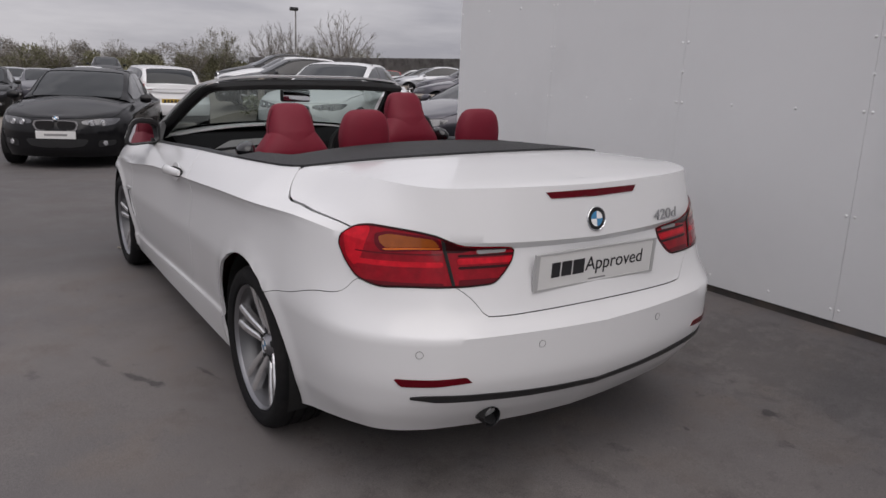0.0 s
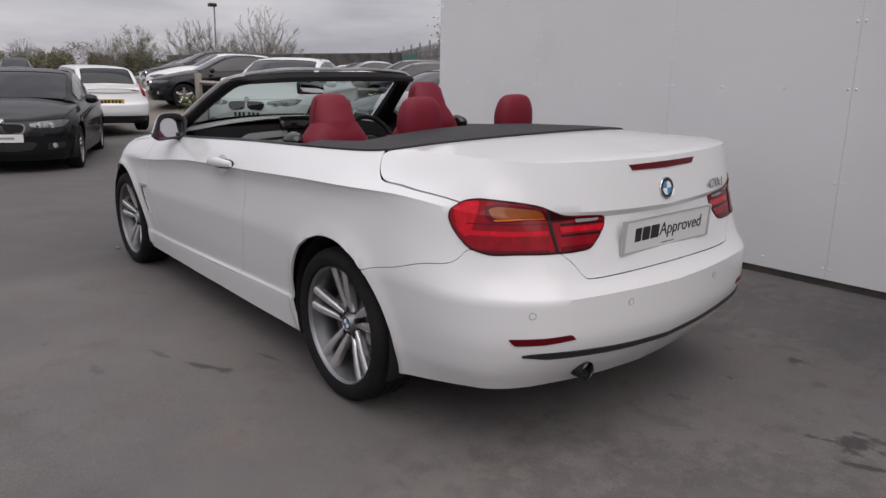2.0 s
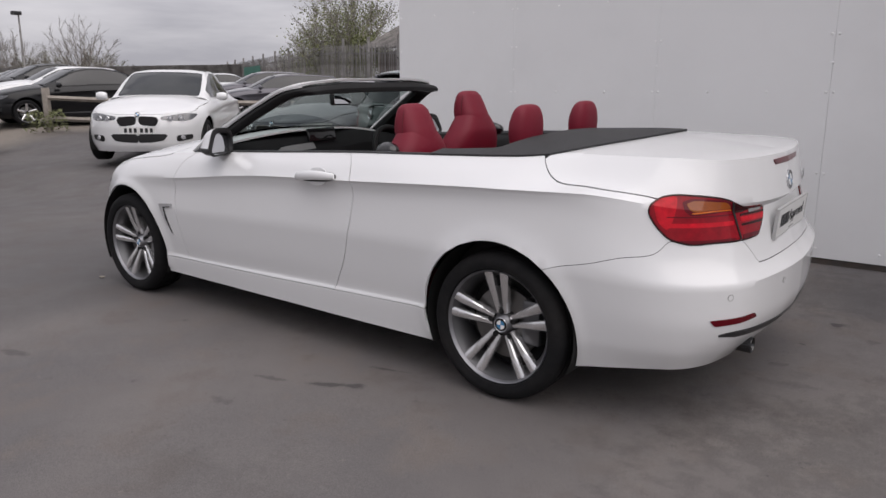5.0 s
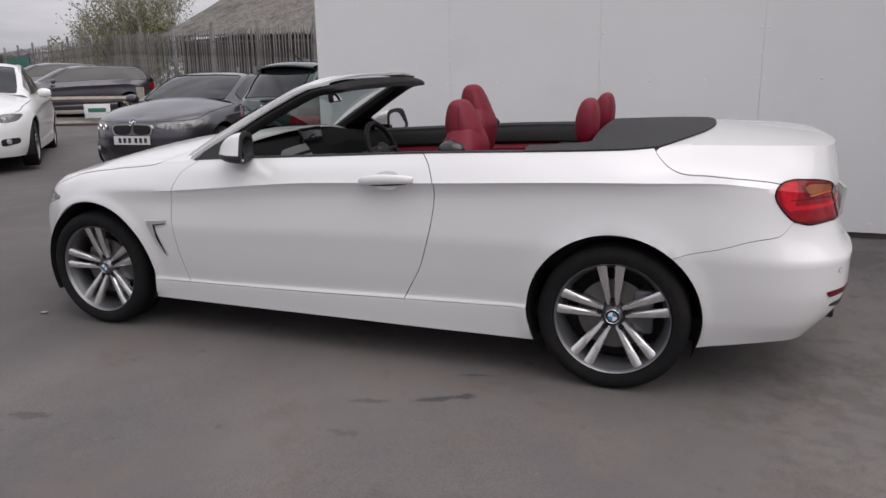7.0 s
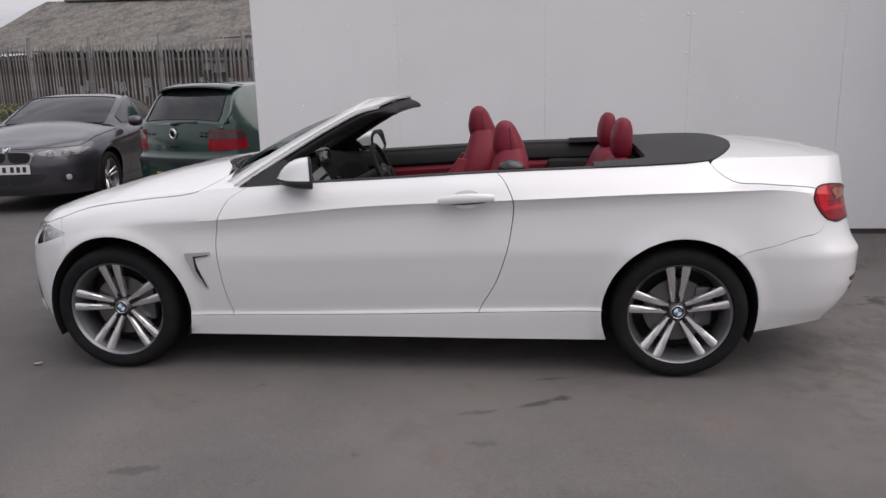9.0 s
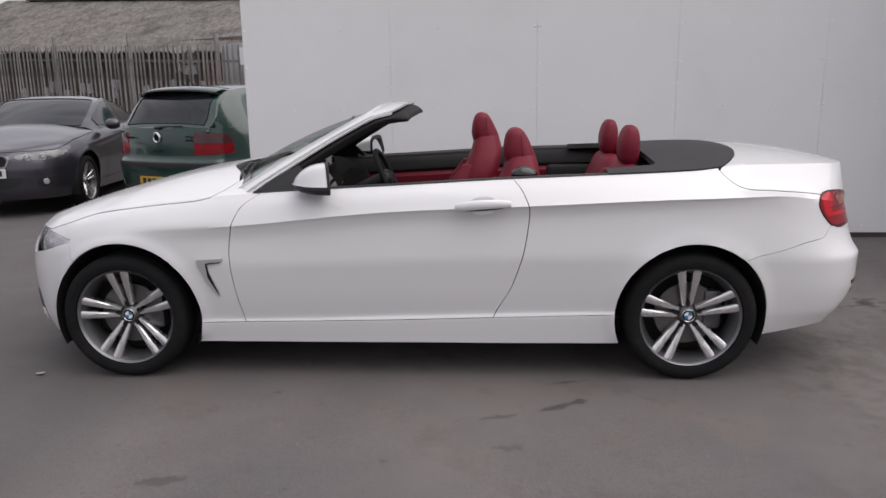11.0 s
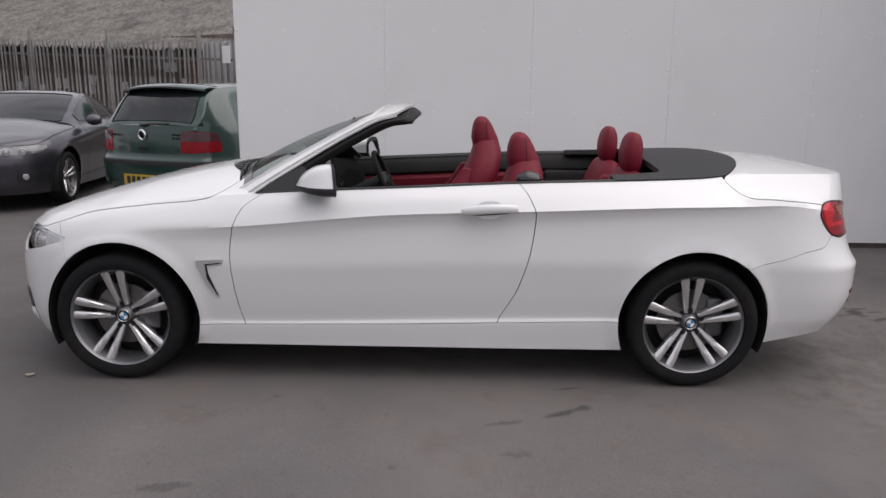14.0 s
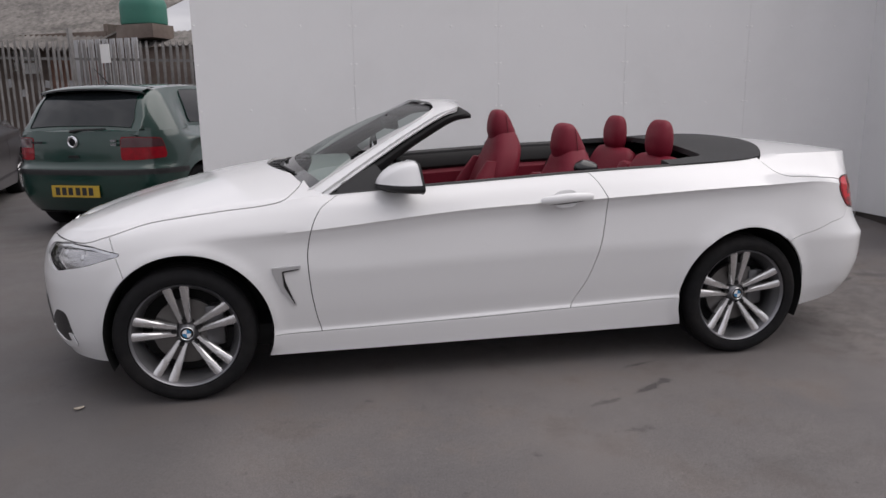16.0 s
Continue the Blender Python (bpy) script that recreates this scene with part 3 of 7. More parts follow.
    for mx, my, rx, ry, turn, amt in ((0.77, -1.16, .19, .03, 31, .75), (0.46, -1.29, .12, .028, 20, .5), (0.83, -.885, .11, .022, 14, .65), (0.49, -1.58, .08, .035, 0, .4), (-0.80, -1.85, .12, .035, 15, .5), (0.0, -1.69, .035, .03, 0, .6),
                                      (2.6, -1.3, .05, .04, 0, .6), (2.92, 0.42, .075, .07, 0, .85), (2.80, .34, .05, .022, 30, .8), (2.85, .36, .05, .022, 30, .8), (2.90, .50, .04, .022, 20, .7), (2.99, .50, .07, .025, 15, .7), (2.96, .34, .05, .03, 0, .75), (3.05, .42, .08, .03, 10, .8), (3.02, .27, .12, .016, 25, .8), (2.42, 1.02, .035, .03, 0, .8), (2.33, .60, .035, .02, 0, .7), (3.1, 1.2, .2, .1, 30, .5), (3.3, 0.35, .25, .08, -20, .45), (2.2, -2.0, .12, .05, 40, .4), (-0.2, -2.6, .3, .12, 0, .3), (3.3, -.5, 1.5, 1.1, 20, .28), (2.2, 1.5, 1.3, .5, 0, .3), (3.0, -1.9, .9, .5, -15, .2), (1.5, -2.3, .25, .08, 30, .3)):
        mp = n.new("ShaderNodeMapping")
        mp.vector_type = "TEXTURE"
        mp.inputs["Location"].default_value = (mx, my, 0)
        mp.inputs["Rotation"].default_value = (0, 0, radians(turn))
        mp.inputs["Scale"].default_value = (rx, ry, 1)
        l.new(tc.outputs["Object"], mp.inputs["Vector"])
        ln = n.new("ShaderNodeVectorMath")
        ln.operation = "LENGTH"
        flat = n.new("ShaderNodeVectorMath")
        flat.operation = "MULTIPLY"
        flat.inputs[1].default_value = (1, 1, 0)
        l.new(mp.outputs[0], flat.inputs[0])
        l.new(flat.outputs[0], ln.inputs[0])
        sm = n.new("ShaderNodeMath")
        sm.operation = "MULTIPLY_ADD"
        l.new(wav.outputs["Fac"], sm.inputs[0])
        sm.inputs[1].default_value = 3.2
        l.new(ln.outputs["Value"], sm.inputs[2])
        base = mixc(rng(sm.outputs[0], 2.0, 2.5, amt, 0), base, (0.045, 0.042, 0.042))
    v = n.new("ShaderNodeVectorMath")
    v.operation = "SCALE"
    l.new(base, v.inputs[0])
    l.new(rng(fine.outputs["Fac"], 0.3, 0.7, 0.57, 1.26), v.inputs["Scale"])
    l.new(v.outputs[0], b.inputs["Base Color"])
    l.new(rng(mid.outputs["Fac"], 0.3, 0.7, 0.62, 0.85), b.inputs["Roughness"])
    b.inputs["Specular IOR Level"].default_value = 0.35
    bp = n.new("ShaderNodeBump")
    bp.inputs["Distance"].default_value = 0.004
    bp.inputs["Strength"].default_value = 0.7
    l.new(fine.outputs["Fac"], bp.inputs["Height"])
    l.new(bp.outputs[0], b.inputs["Normal"])
    return m


M_YARD = yard_material()
xs = np.r_[-900, -300, -120, np.linspace(-60, -12, 25), np.linspace(-11.5, 8, 79), 12, 20, 60, 300, 900]
ys = np.r_[-900, -300, -60, -20, np.linspace(-10, 12, 89), 14, 18, 25, 40, 80, 300, 900]
G = np.array([[(x, y, ground_z(x, y) + (0.006 * noise.noise((x * 0.5, y * 0.5, 3)) if abs(x) < 12 and abs(y) < 12 else 0)
                * (0 if abs(x) < 2.6 and abs(y) < 1.1 else 1)) for y in ys] for x in xs])
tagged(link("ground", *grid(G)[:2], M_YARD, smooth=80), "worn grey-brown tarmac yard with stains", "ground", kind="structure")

# ---- pale panelled wall behind the car ----
M_PANEL = mat("grey_white_painted_board", (0.725, 0.728, 0.735), rough=0.55, var=0.025, scale=1.2, bump=0.0006, bscale=25, dark=(0.68, 0.682, 0.687), dscale=0.9, dpos=(0.5, 0.75))
M_SEAM = mat("board_joint_grey", (0.5, 0.5, 0.5), rough=0.8)
M_SCREW = mat("white_capped_screw", (0.82, 0.82, 0.82), rough=0.35)
M_SKIRT = mat("dark_base_strip", (0.055, 0.05, 0.048), rough=0.85, var=0.25, scale=9, dark=(0.10, 0.075, 0.06), dscale=4)
WALL_TURN = -0.7
W_X0, W_X1, W_TOP, W_BASE = -1.655, 4.62, 4.9, 0.185
wall_m = Matrix.Translation((0, 2.127, 0)) @ Matrix.Rotation(radians(WALL_TURN), 4, "Z")
bm = bmesh.new()
box(bm, ((W_X0 + W_X1) / 2 + 0.05, 0.075, (W_TOP + 0.1) / 2), (W_X1 - W_X0 + 0.06, 0.13, W_TOP - 0.1))
bmesh.ops.transform(bm, matrix=wall_m, verts=bm.verts[:])
wall = tagged(part("wall_north", bm, M_SEAM, None), "long wall clad in pale grey painted boards", "wall", kind="structure")
cols = [-1.655, -0.363, 0.898, 2.082, 3.3, 4.62]
levels = [W_BASE, 2.72, W_TOP]
for i in range(5):
    for k in range(2):
        x0, x1, z0, z1 = cols[i] + 0.0006, cols[i + 1] - 0.0006, levels[k] + 0.001, levels[k + 1] - 0.001
        bm = bmesh.new()
        box(bm, ((x0 + x1) / 2, 0.002, (z0 + z1) / 2), (x1 - x0, 0.018, z1 - z0), 0.0006, 1)
        bmesh.ops.transform(bm, matrix=wall_m, verts=bm.verts[:])
        part("panel", bm, M_PANEL, wall)
screw_v, screw_f = lathe([(0.001, -0.006), (0.0055, -0.005), (0.0085, -0.001), (0.0085, 0.002)], 10)
screw_me = bpy.data.meshes.new("screw")
screw_me.from_pydata(screw_v, [], screw_f)
screw_me.materials.append(M_SCREW)


def screw(x, z):
    ob = new("screw", screw_me)
    ob.matrix_world = wall_m @ Matrix.Translation((x, -0.0075, z))
    ob.parent = wall


for i in range(5):
    for z in (0.25, 0.76, 1.297, 1.485, 1.665, 1.975, 2.45, 2.66, 2.8, 3.4):
        for dx in ((-0.022, 0.022) if z != 1.485 else (0.0,)):
            if 0 < i:
                screw(cols[i] + dx, z)
    for z in (1.297, 1.975, 0.25):
        for t in (0.33, 0.67):
            screw(cols[i] + (cols[i + 1] - cols[i]) * t, z)
for z in (0.3, 1.297, 1.665, 1.975, 2.6):
    screw(cols[0] + 0.022, z)
bm = bmesh.new()
box(bm, ((W_X0 + W_X1) / 2, 0.03, 0.135), (W_X1 - W_X0, 0.05, 0.13), 0.006, 1)
bmesh.ops.transform(bm, matrix=wall_m, verts=bm.verts[:])
tagged(part("baseboard", bm, M_SKIRT, None), "dark dirty strip along the foot of the wall", "baseboard", kind="structure")
# return wall that comes forward at the far end
bm = bmesh.new()
box(bm, (4.695, 1.42, 2.55), (0.13, 1.46, 4.7))
east = tagged(part("wall_east", bm, M_SEAM, None), "return wall clad in pale grey painted boards", "wall", kind="structure")
for k in range(1):
    for z0, z1 in ((W_BASE, 2.72), (2.722, W_TOP)):
        y1 = 2.11 - 1.22 * k - 0.002
        boxpart("panel", (4.628, y1 - 0.7, (z0 + z1) / 2), (0.018, 1.4, z1 - z0), M_PANEL, east, 0.0015, seg=1)
bm = bmesh.new()
box(bm, (4.65, 1.4, 0.11), (0.04, 1.36, 0.2), 0.006, 1)
tagged(part("baseboard", bm, M_SKIRT, None), "dark dirty strip along the foot of the return wall", "baseboard", kind="structure")

# ---- the white convertible ----
TILT = 1.3
hero = thing("convertible_car", Matrix.Translation((0, -0.77, 0)) @ Matrix.Rotation(radians(TILT), 4, "X") @ Matrix.Translation((0, 0.805, 0)), "white convertible car with red leather seats and the roof down", "car")
H_OUT = [(-2.185, 0), (-2.165, -0.25), (-2.095, -0.45), (-1.985, -0.63), (-1.825, -0.778), (-1.62, -0.862), (-1.405, -0.897), (-0.9, -0.914), (0, -0.922), (0.8, -0.924),
         (1.405, -0.926), (1.75, -0.910), (2.0, -0.866), (2.12, -0.818), (2.205, -0.755), (2.265, -0.685), (2.308, -0.61), (2.338, -0.50), (2.362, -0.34), (2.378, -0.17), (2.384, 0)]
H_KEYS = [
    (-2.185, 0, [(.18, .08), (.25, .03), (.30, .012), (.42, 0), (.52, 0), (.60, .012), (.66, .03), (.70, .06), (.735, .11)]),
    (-1.985, -0.63, [(.18, .05), (.25, .02), (.30, .008), (.42, 0), (.52, 0), (.60, .01), (.68, .035), (.735, .07), (.785, .125)]),
    (-1.62, -0.862, [(.185, .07), (.27, .04), (.31, .025), (.42, .005), (.56, 0), (.66, .006), (.72, .02), (.79, .055), (.835, .11)]),
    (-1.405, -0.897, [(.19, .06), (.29, .04), (.32, .03), (.42, .015), (.60, .004), (.71, .006), (.755, .014), (.83, .055), (.875, .11)]),
    (-0.8, -0.916, [(.19, .06), (.295, .044), (.32, .05), (.42, .032), (.60, .010), (.725, .020), (.795, .006), (.88, .048), (.935, .092)]),
    (0, -0.922, [(.19, .055), (.31, .040), (.337, .050), (.44, .032), (.62, .010), (.79, .024), (.862, .005), (.925, .044), (.975, .092)]),
    (0.6, -0.924, [(.187, .055), (.325, .038), (.352, .047), (.45, .032), (.63, .010), (.81, .026), (.882, .005), (.945, .050), (1.002, .100)]),
    (1.405, -0.926, [(.187, .055), (.345, .028), (.37, .033), (.46, .018), (.63, .0), (.85, .024), (.910, .010), (.958, .078), (1.022, .165)]),
    (1.75, -0.910, [(.215, .088), (.34, .05), (.38, .042), (.47, .026), (.62, .008), (.855, .036), (.914, .032), (.944, .115), (1.042, .225)]),
    (2.12, -0.818, [(.25, .085), (.335, .035), (.385, .02), (.465, .005), (.598, .0), (.70, .046), (.87, .080), (.935, .112), (1.042, .185)]),
    (2.308, -0.61, [(.245, .12), (.335, .05), (.393, .018), (.467, .002), (.594, .0), (.656, .038), (.848, .096), (.881, .094), (1.034, .125)]),
    (2.366, -0.34, [(.225, .14), (.32, .06), (.385, .02), (.46, .002), (.588, .0), (.642, .04), (.840, .088), (.862, .074), (1.030, .108)]),
    (2.385, 0, [(.21, .15), (.308, .07), (.378, .02), (.453, .002), (.580, .0), (.634, .038), (.830, .100), (.852, .076), (1.026, .105)]),
]
H_CROWN = [(-2.14, .722), (-2.0, .762), (-1.8, .837), (-1.46, .932), (-1.15, .997), (-.93, 1.025), (-.7, 1.035), (1.3, 1.075), (1.6, 1.084), (1.85, 1.076), (2.1, 1.054), (2.27, 1.032)]
ARCH_F, ARCH_R = (-1.385, 0.332, 0.378), (1.402, 0.332, 0.366)
hb = Body(H_OUT, H_KEYS, H_CROWN, (ARCH_F, ARCH_R), step=0.018, sub=6, crease=(6, 0.006, 0.03, -1.25, 2.0), sharp=((4, -1.1), (6, -1.1), (7, 2.25)))
GAP = 0.0021
d_front = pchip([.2, .298, .375, .517, .657, .768, .878, .947, 1.1], [-.77, -.787, -.806, -.828, -.836, -.82, -.772, -.675, -.5])
d_rear = pchip([.2, .322, .505, .729, .852, .947, 1.014, 1.1], [.41, .449, .546, .608, .621, .588, .533, .47])
sill_z = lambda x: np.interp(x, [-1.1, 0.0, 1.1], [.293, .312, .342])
hood_z = pchip([-2.2, -2.0, -1.84, -1.735, -1.5, -1.215, -.96, -.872, -.80, -.7], [.715, .735, .745, .775, .845, .884, .914, .955, 1.02, 1.1])
boot_z = hb.zs([(1.51, -.922, 1.10), (1.54, -.921, 1.035), (1.572, -.92, .992), (1.61, -.918, .960), (1.65, -.916, .943), (1.69, -.914, .937), (1.764, -.91, .934), (1.853, -.91, .927), (1.961, -.89, .917), (2.069, -.863, .90), (2.134, -.836, .87), (2.225, -.77, .82),
                (2.322, -.63, .748), (2.336, -.572, .741), (2.347, -.505, .70), (2.354, -.449, .643), (2.366, -.34, .638), (2.38, -.17, .639), (2.385, 0, .64)])
bump_z = hb.zs([(1.60, -.93, .60), (1.696, -.925, .632), (1.811, -.916, .656), (1.94, -.895, .690), (2.048, -.869, .706), (2.079, -.859, .725), (2.109, -.847, .754), (2.225, -.77, .745), (2.322, -.63, .745), (2.336, -.572, .741), (2.347, -.505, .70),
                (2.354, -.449, .643), (2.366, -.34, .638), (2.38, -.17, .639), (2.385, 0, .64)])
LAMP_R = [(2.020, -.877, .852), (2.024, -.876, .883), (2.069, -.863, .911), (2.134, -.836, .920), (2.267, -.725, .909), (2.325, -.62, .892), (2.336, -.574, .876), (2.344, -.521, .857), (2.366, -.335, .846), (2.365, -.346, .806), (2.362, -.38, .768),
          (2.358, -.418, .738), (2.347, -.502, .736), (2.338, -.563, .738), (2.27, -.721, .742), (2.193, -.797, .738), (2.148, -.828, .747), (2.102, -.85, .761), (2.055, -.867, .805)]
lamp_r = hb.sz(LAMP_R, 4, .3)
lamp_f = hb.sz([(-1.645, -.85, .712), (-1.81, -.765, .738), (-1.955, -.62, .735), (-2.10, -.44, .706), (-2.11, -.42, .645), (-2.005, -.59, .600), (-1.83, -.765, .652)], 4, .12)
X, Z, S = (lambda v: v[:, 0]), (lambda v: v[:, 2]), (lambda v: v[:, 3])
af, ar = arch_cut(*ARCH_F), arch_cut(*ARCH_R)
lo_f = lambda v: lamp_f(np.c_[S(v), Z(v)])
lo_r = lambda v: lamp_r(np.c_[S(v), Z(v)])
cowl = lambda v: np.minimum(-1.03 + .36 * (np.abs(v[:, 1]) / .72) ** 2, -.945 + .135 * (v[:, 1] / .735) ** 2) - X(v)
cover_edge = lambda v: X(v) - (1.775 - .2 * (np.abs(v[:, 1]) / .7) ** 2.5)
sh = hb.sheet
belt = grid(hb.P[:, :hb.rows])


def pair(name, sheet, material, label="", depth=0.012, out=0.0, parent=hero):
    a = skin(name, sheet, material, parent, depth, label, out)
    b = skin(name, flip_y(sheet), material, parent, depth, label, out)
    return a, b


seam = lambda v: X(v) + 1.68 - (0.712 - Z(v)) * 0.35
front_half = clip(sh, lambda v: -0.3 - X(v))
rear_half = clip(sh, lambda v: X(v) - 0.3)
pair("front_fender", clips(front_half, af, lambda v: seam(v) - GAP, lambda v: d_front(Z(v)) - X(v) - GAP, lambda v: hood_z(X(v)) - Z(v) - GAP, lambda v: Z(v) - np.where(X(v) > -1.2, sill_z(X(v)), 0) - GAP,
                           lambda v: -lo_f(v) - GAP), M_WHITE)
skin("front_bumper", both(clips(front_half, af, lambda v: -seam(v) - GAP, lambda v: hood_z(X(v)) - Z(v) - GAP, lambda v: -lo_f(v) - GAP)), M_WHITE, hero)
bonnet = skin("bonnet", both(clips(front_half, lambda v: Z(v) - hood_z(X(v)) - GAP, cowl, lambda v: -lo_f(v) - GAP)), M_WHITE, hero)
doors = pair("door", clips(belt, lambda v: X(v) - d_front(Z(v)) - GAP, lambda v: d_rear(Z(v)) - X(v) - GAP, lambda v: Z(v) - sill_z(X(v)) - GAP), M_WHITE)
pair("sill_panel", clips(belt, lambda v: sill_z(X(v)) - Z(v) - GAP * 0.6, lambda v: X(v) + 1.2, lambda v: 1.2 - X(v), af, ar), M_WHITE)
pair("rear_quarter", clips(belt, lambda v: X(v) - d_rear(Z(v)) - GAP, lambda v: Z(v) - np.where(X(v) < 1.3, sill_z(X(v)), bump_z(S(v))) - GAP * 0.6, lambda v: boot_z(S(v)) - Z(v) - GAP, ar,
                           lambda v: -lo_r(v) - GAP), M_WHITE)
rear_bumper = skin("rear_bumper", both(clips(rear_half, lambda v: X(v) - 1.45, ar, lambda v: bump_z(S(v)) - Z(v) - GAP * 0.6, lambda v: -lo_r(v) - GAP)), M_WHITE, hero)
boot_lid = skin("boot_lid", both(clips(rear_half, lambda v: X(v) - 1.46, lambda v: Z(v) - boot_z(S(v)) - GAP, lambda v: -lo_r(v) - GAP, cover_edge)), M_WHITE, hero)
shell = hb.inner(0.016)
skin("inner_shell", both(clips(shell, lambda v: np.where(np.abs(X(v) - .42) < 1.1, np.where(np.hypot(0 * X(v), 0) > -1, 0.93 + .06 * X(v) - Z(v), 1), 1.0), af, ar, lambda v: np.maximum(cowl(v), X(v) + .6), lambda v: -lo_f(v), lambda v: np.maximum(cover_edge(v), 1.3 - X(v)))), M_SHELL, hero, 0)

def on_side(b, x, z, side=-1):
    """The point of a body's side at x, z, and its outward normal."""
    P = b.P[:, :b.rows, :3]
    i = np.argmin((P[:, :, 0] - x) ** 2 + (P[:, :, 2] - z) ** 2 + 10 * (P[:, :, 1] > -0.2))
    n = b.N[i]
    p = P.reshape(-1, 3)[i]
    n = n if n @ np.array([0, -1, 0]) > 0 or abs(n[0]) > 0.7 else -n
    return (Vector((p[0], side * -p[1], p[2])), Vector((n[0], side * -n[1], n[2])))


def on_rear(b, y, z):
    P = b.P[:, :b.rows, :3]
    i = np.argmin((P[:, :, 1] + abs(y)) ** 2 + (P[:, :, 2] - z) ** 2 + 10 * (P[:, :, 0] < 1.8))
    p = P.reshape(-1, 3)[i]
    n = b.N[i]
    n = n if n[0] > 0 else -n
    return (Vector((p[0], p[1] if y < 0 else -p[1], p[2])), Vector((n[0], n[1] if y < 0 else -n[1], n[2])))


def facing(p, n):
    """A pose at p whose own y axis looks along n."""
    z = Vector((0, 0, 1))
    x = Vector(n).cross(z).normalized()
    zz = x.cross(n).normalized()
    return Matrix.Translation(p) @ Matrix(((x[0], n[0], zz[0], 0), (x[1], n[1], zz[1], 0), (x[2], n[2], zz[2], 0), (0, 0, 0, 1)))


# wheels and arches
for wx, turn in ((-1.405, 97), (1.405, 93)):
    for side in (-1, 1):
        spoked_wheel("wheel", hero, (wx, side * (0.776 if wx < 0 else 0.792), 0.322), side, r_tyre=0.321, r_rim=0.244, turn=turn if side < 0 else turn + 17)
        ax, az, arr = ARCH_F if wx < 0 else ARCH_R
        pts = [(arr * math.cos(a), arr * math.sin(a)) for a in np.linspace(-0.42, math.pi + 0.42, 40)]
        vs = [(ax + q * c, side * y, az + q * s) for c, s in pts for q, y in ((0.985, 0.872 if wx < 0 else 0.885), (0.985, 0.55), (0.6, 0.55))]
        fs = [(i * 3 + k, i * 3 + k + 1, i * 3 + 4 + k, i * 3 + 3 + k) for i in range(39) for k in range(2)]
        link("wheel_arch_liner", vs, fs, M_SHELL, hero)
boxpart("underbody", (0.1, 0, 0.26), (3.6, 1.5, 0.12), M_SHELL, hero, 0.03)
boxpart("floor_pan", (0, 0, .215), (1.9, 1.62, .09), M_SHELL, hero, .03)
boxpart("rear_underbody", (1.95, 0, 0.34), (0.5, 1.2, 0.12), M_SHELL, hero, 0.04)

# tail lamps: housing, then bands and lenses laid on it
LOUT = 0.003


def finer(P, ku, kv):
    """The same sheet with more points in it."""
    u, v = np.linspace(0, P.shape[0] - 1, (P.shape[0] - 1) * ku + 1), np.linspace(0, P.shape[1] - 1, (P.shape[1] - 1) * kv + 1)
    i, j = np.minimum(u.astype(int), P.shape[0] - 2), np.minimum(v.astype(int), P.shape[1] - 2)
    a, b = (u - i)[:, None, None], (v - j)[None, :, None]
    return (P[i][:, j] * (1 - a) + P[i + 1][:, j] * a) * (1 - b) + (P[i][:, j + 1] * (1 - a) + P[i + 1][:, j + 1] * a) * b


i0 = int(np.searchsorted(hb.s, hb.s_of(1.95, -.892)))
i1 = int(np.searchsorted(hb.s, hb.s_of(2.372, -.28)))
lamp_fine = clips(grid(finer(hb.P[i0:i1, 28:49], 2, 14)), lambda v: lo_r(v) - 0.001)


def lens(name, poly, material, out, parent, side, depth=0.003, r=0.18):
    sub = hb.sz(poly, 3, r)
    lo_, hi_ = min(q[2] for q in poly) - .006, max(q[2] for q in poly) + .006
    fz = lamp_fine[0][:, 2]
    near_z = (lamp_fine[0], [q for q in lamp_fine[1] if lo_ < fz[q[0]] < hi_])
    sheet = clips(near_z, lambda v: lo_r(v) - 0.006, lambda v: sub(np.c_[S(v), Z(v)]))
    return skin(name, sheet if side < 0 else flip_y(sheet), material, parent, depth, "", out)


def bar(x0, y0, x1, y1, z0, z1, tilt=0.0):
    """A level band of the lamp between two places of the outline."""
    s0, s1 = hb.s_of(x0, y0), hb.s_of(x1, y1)
    pts = [(float(np.interp(q, hb.L, 0 * hb.L + hb.X)), float(np.interp(q, hb.L, hb.Y))) for q in np.linspace(s0, s1, 5)]
    return [(x, y, z1 + tilt * k / 4) for k, (x, y) in enumerate(pts)] + [(x, y, z0 + tilt * (4 - k) / 4) for k, (x, y) in enumerate(reversed(pts))]


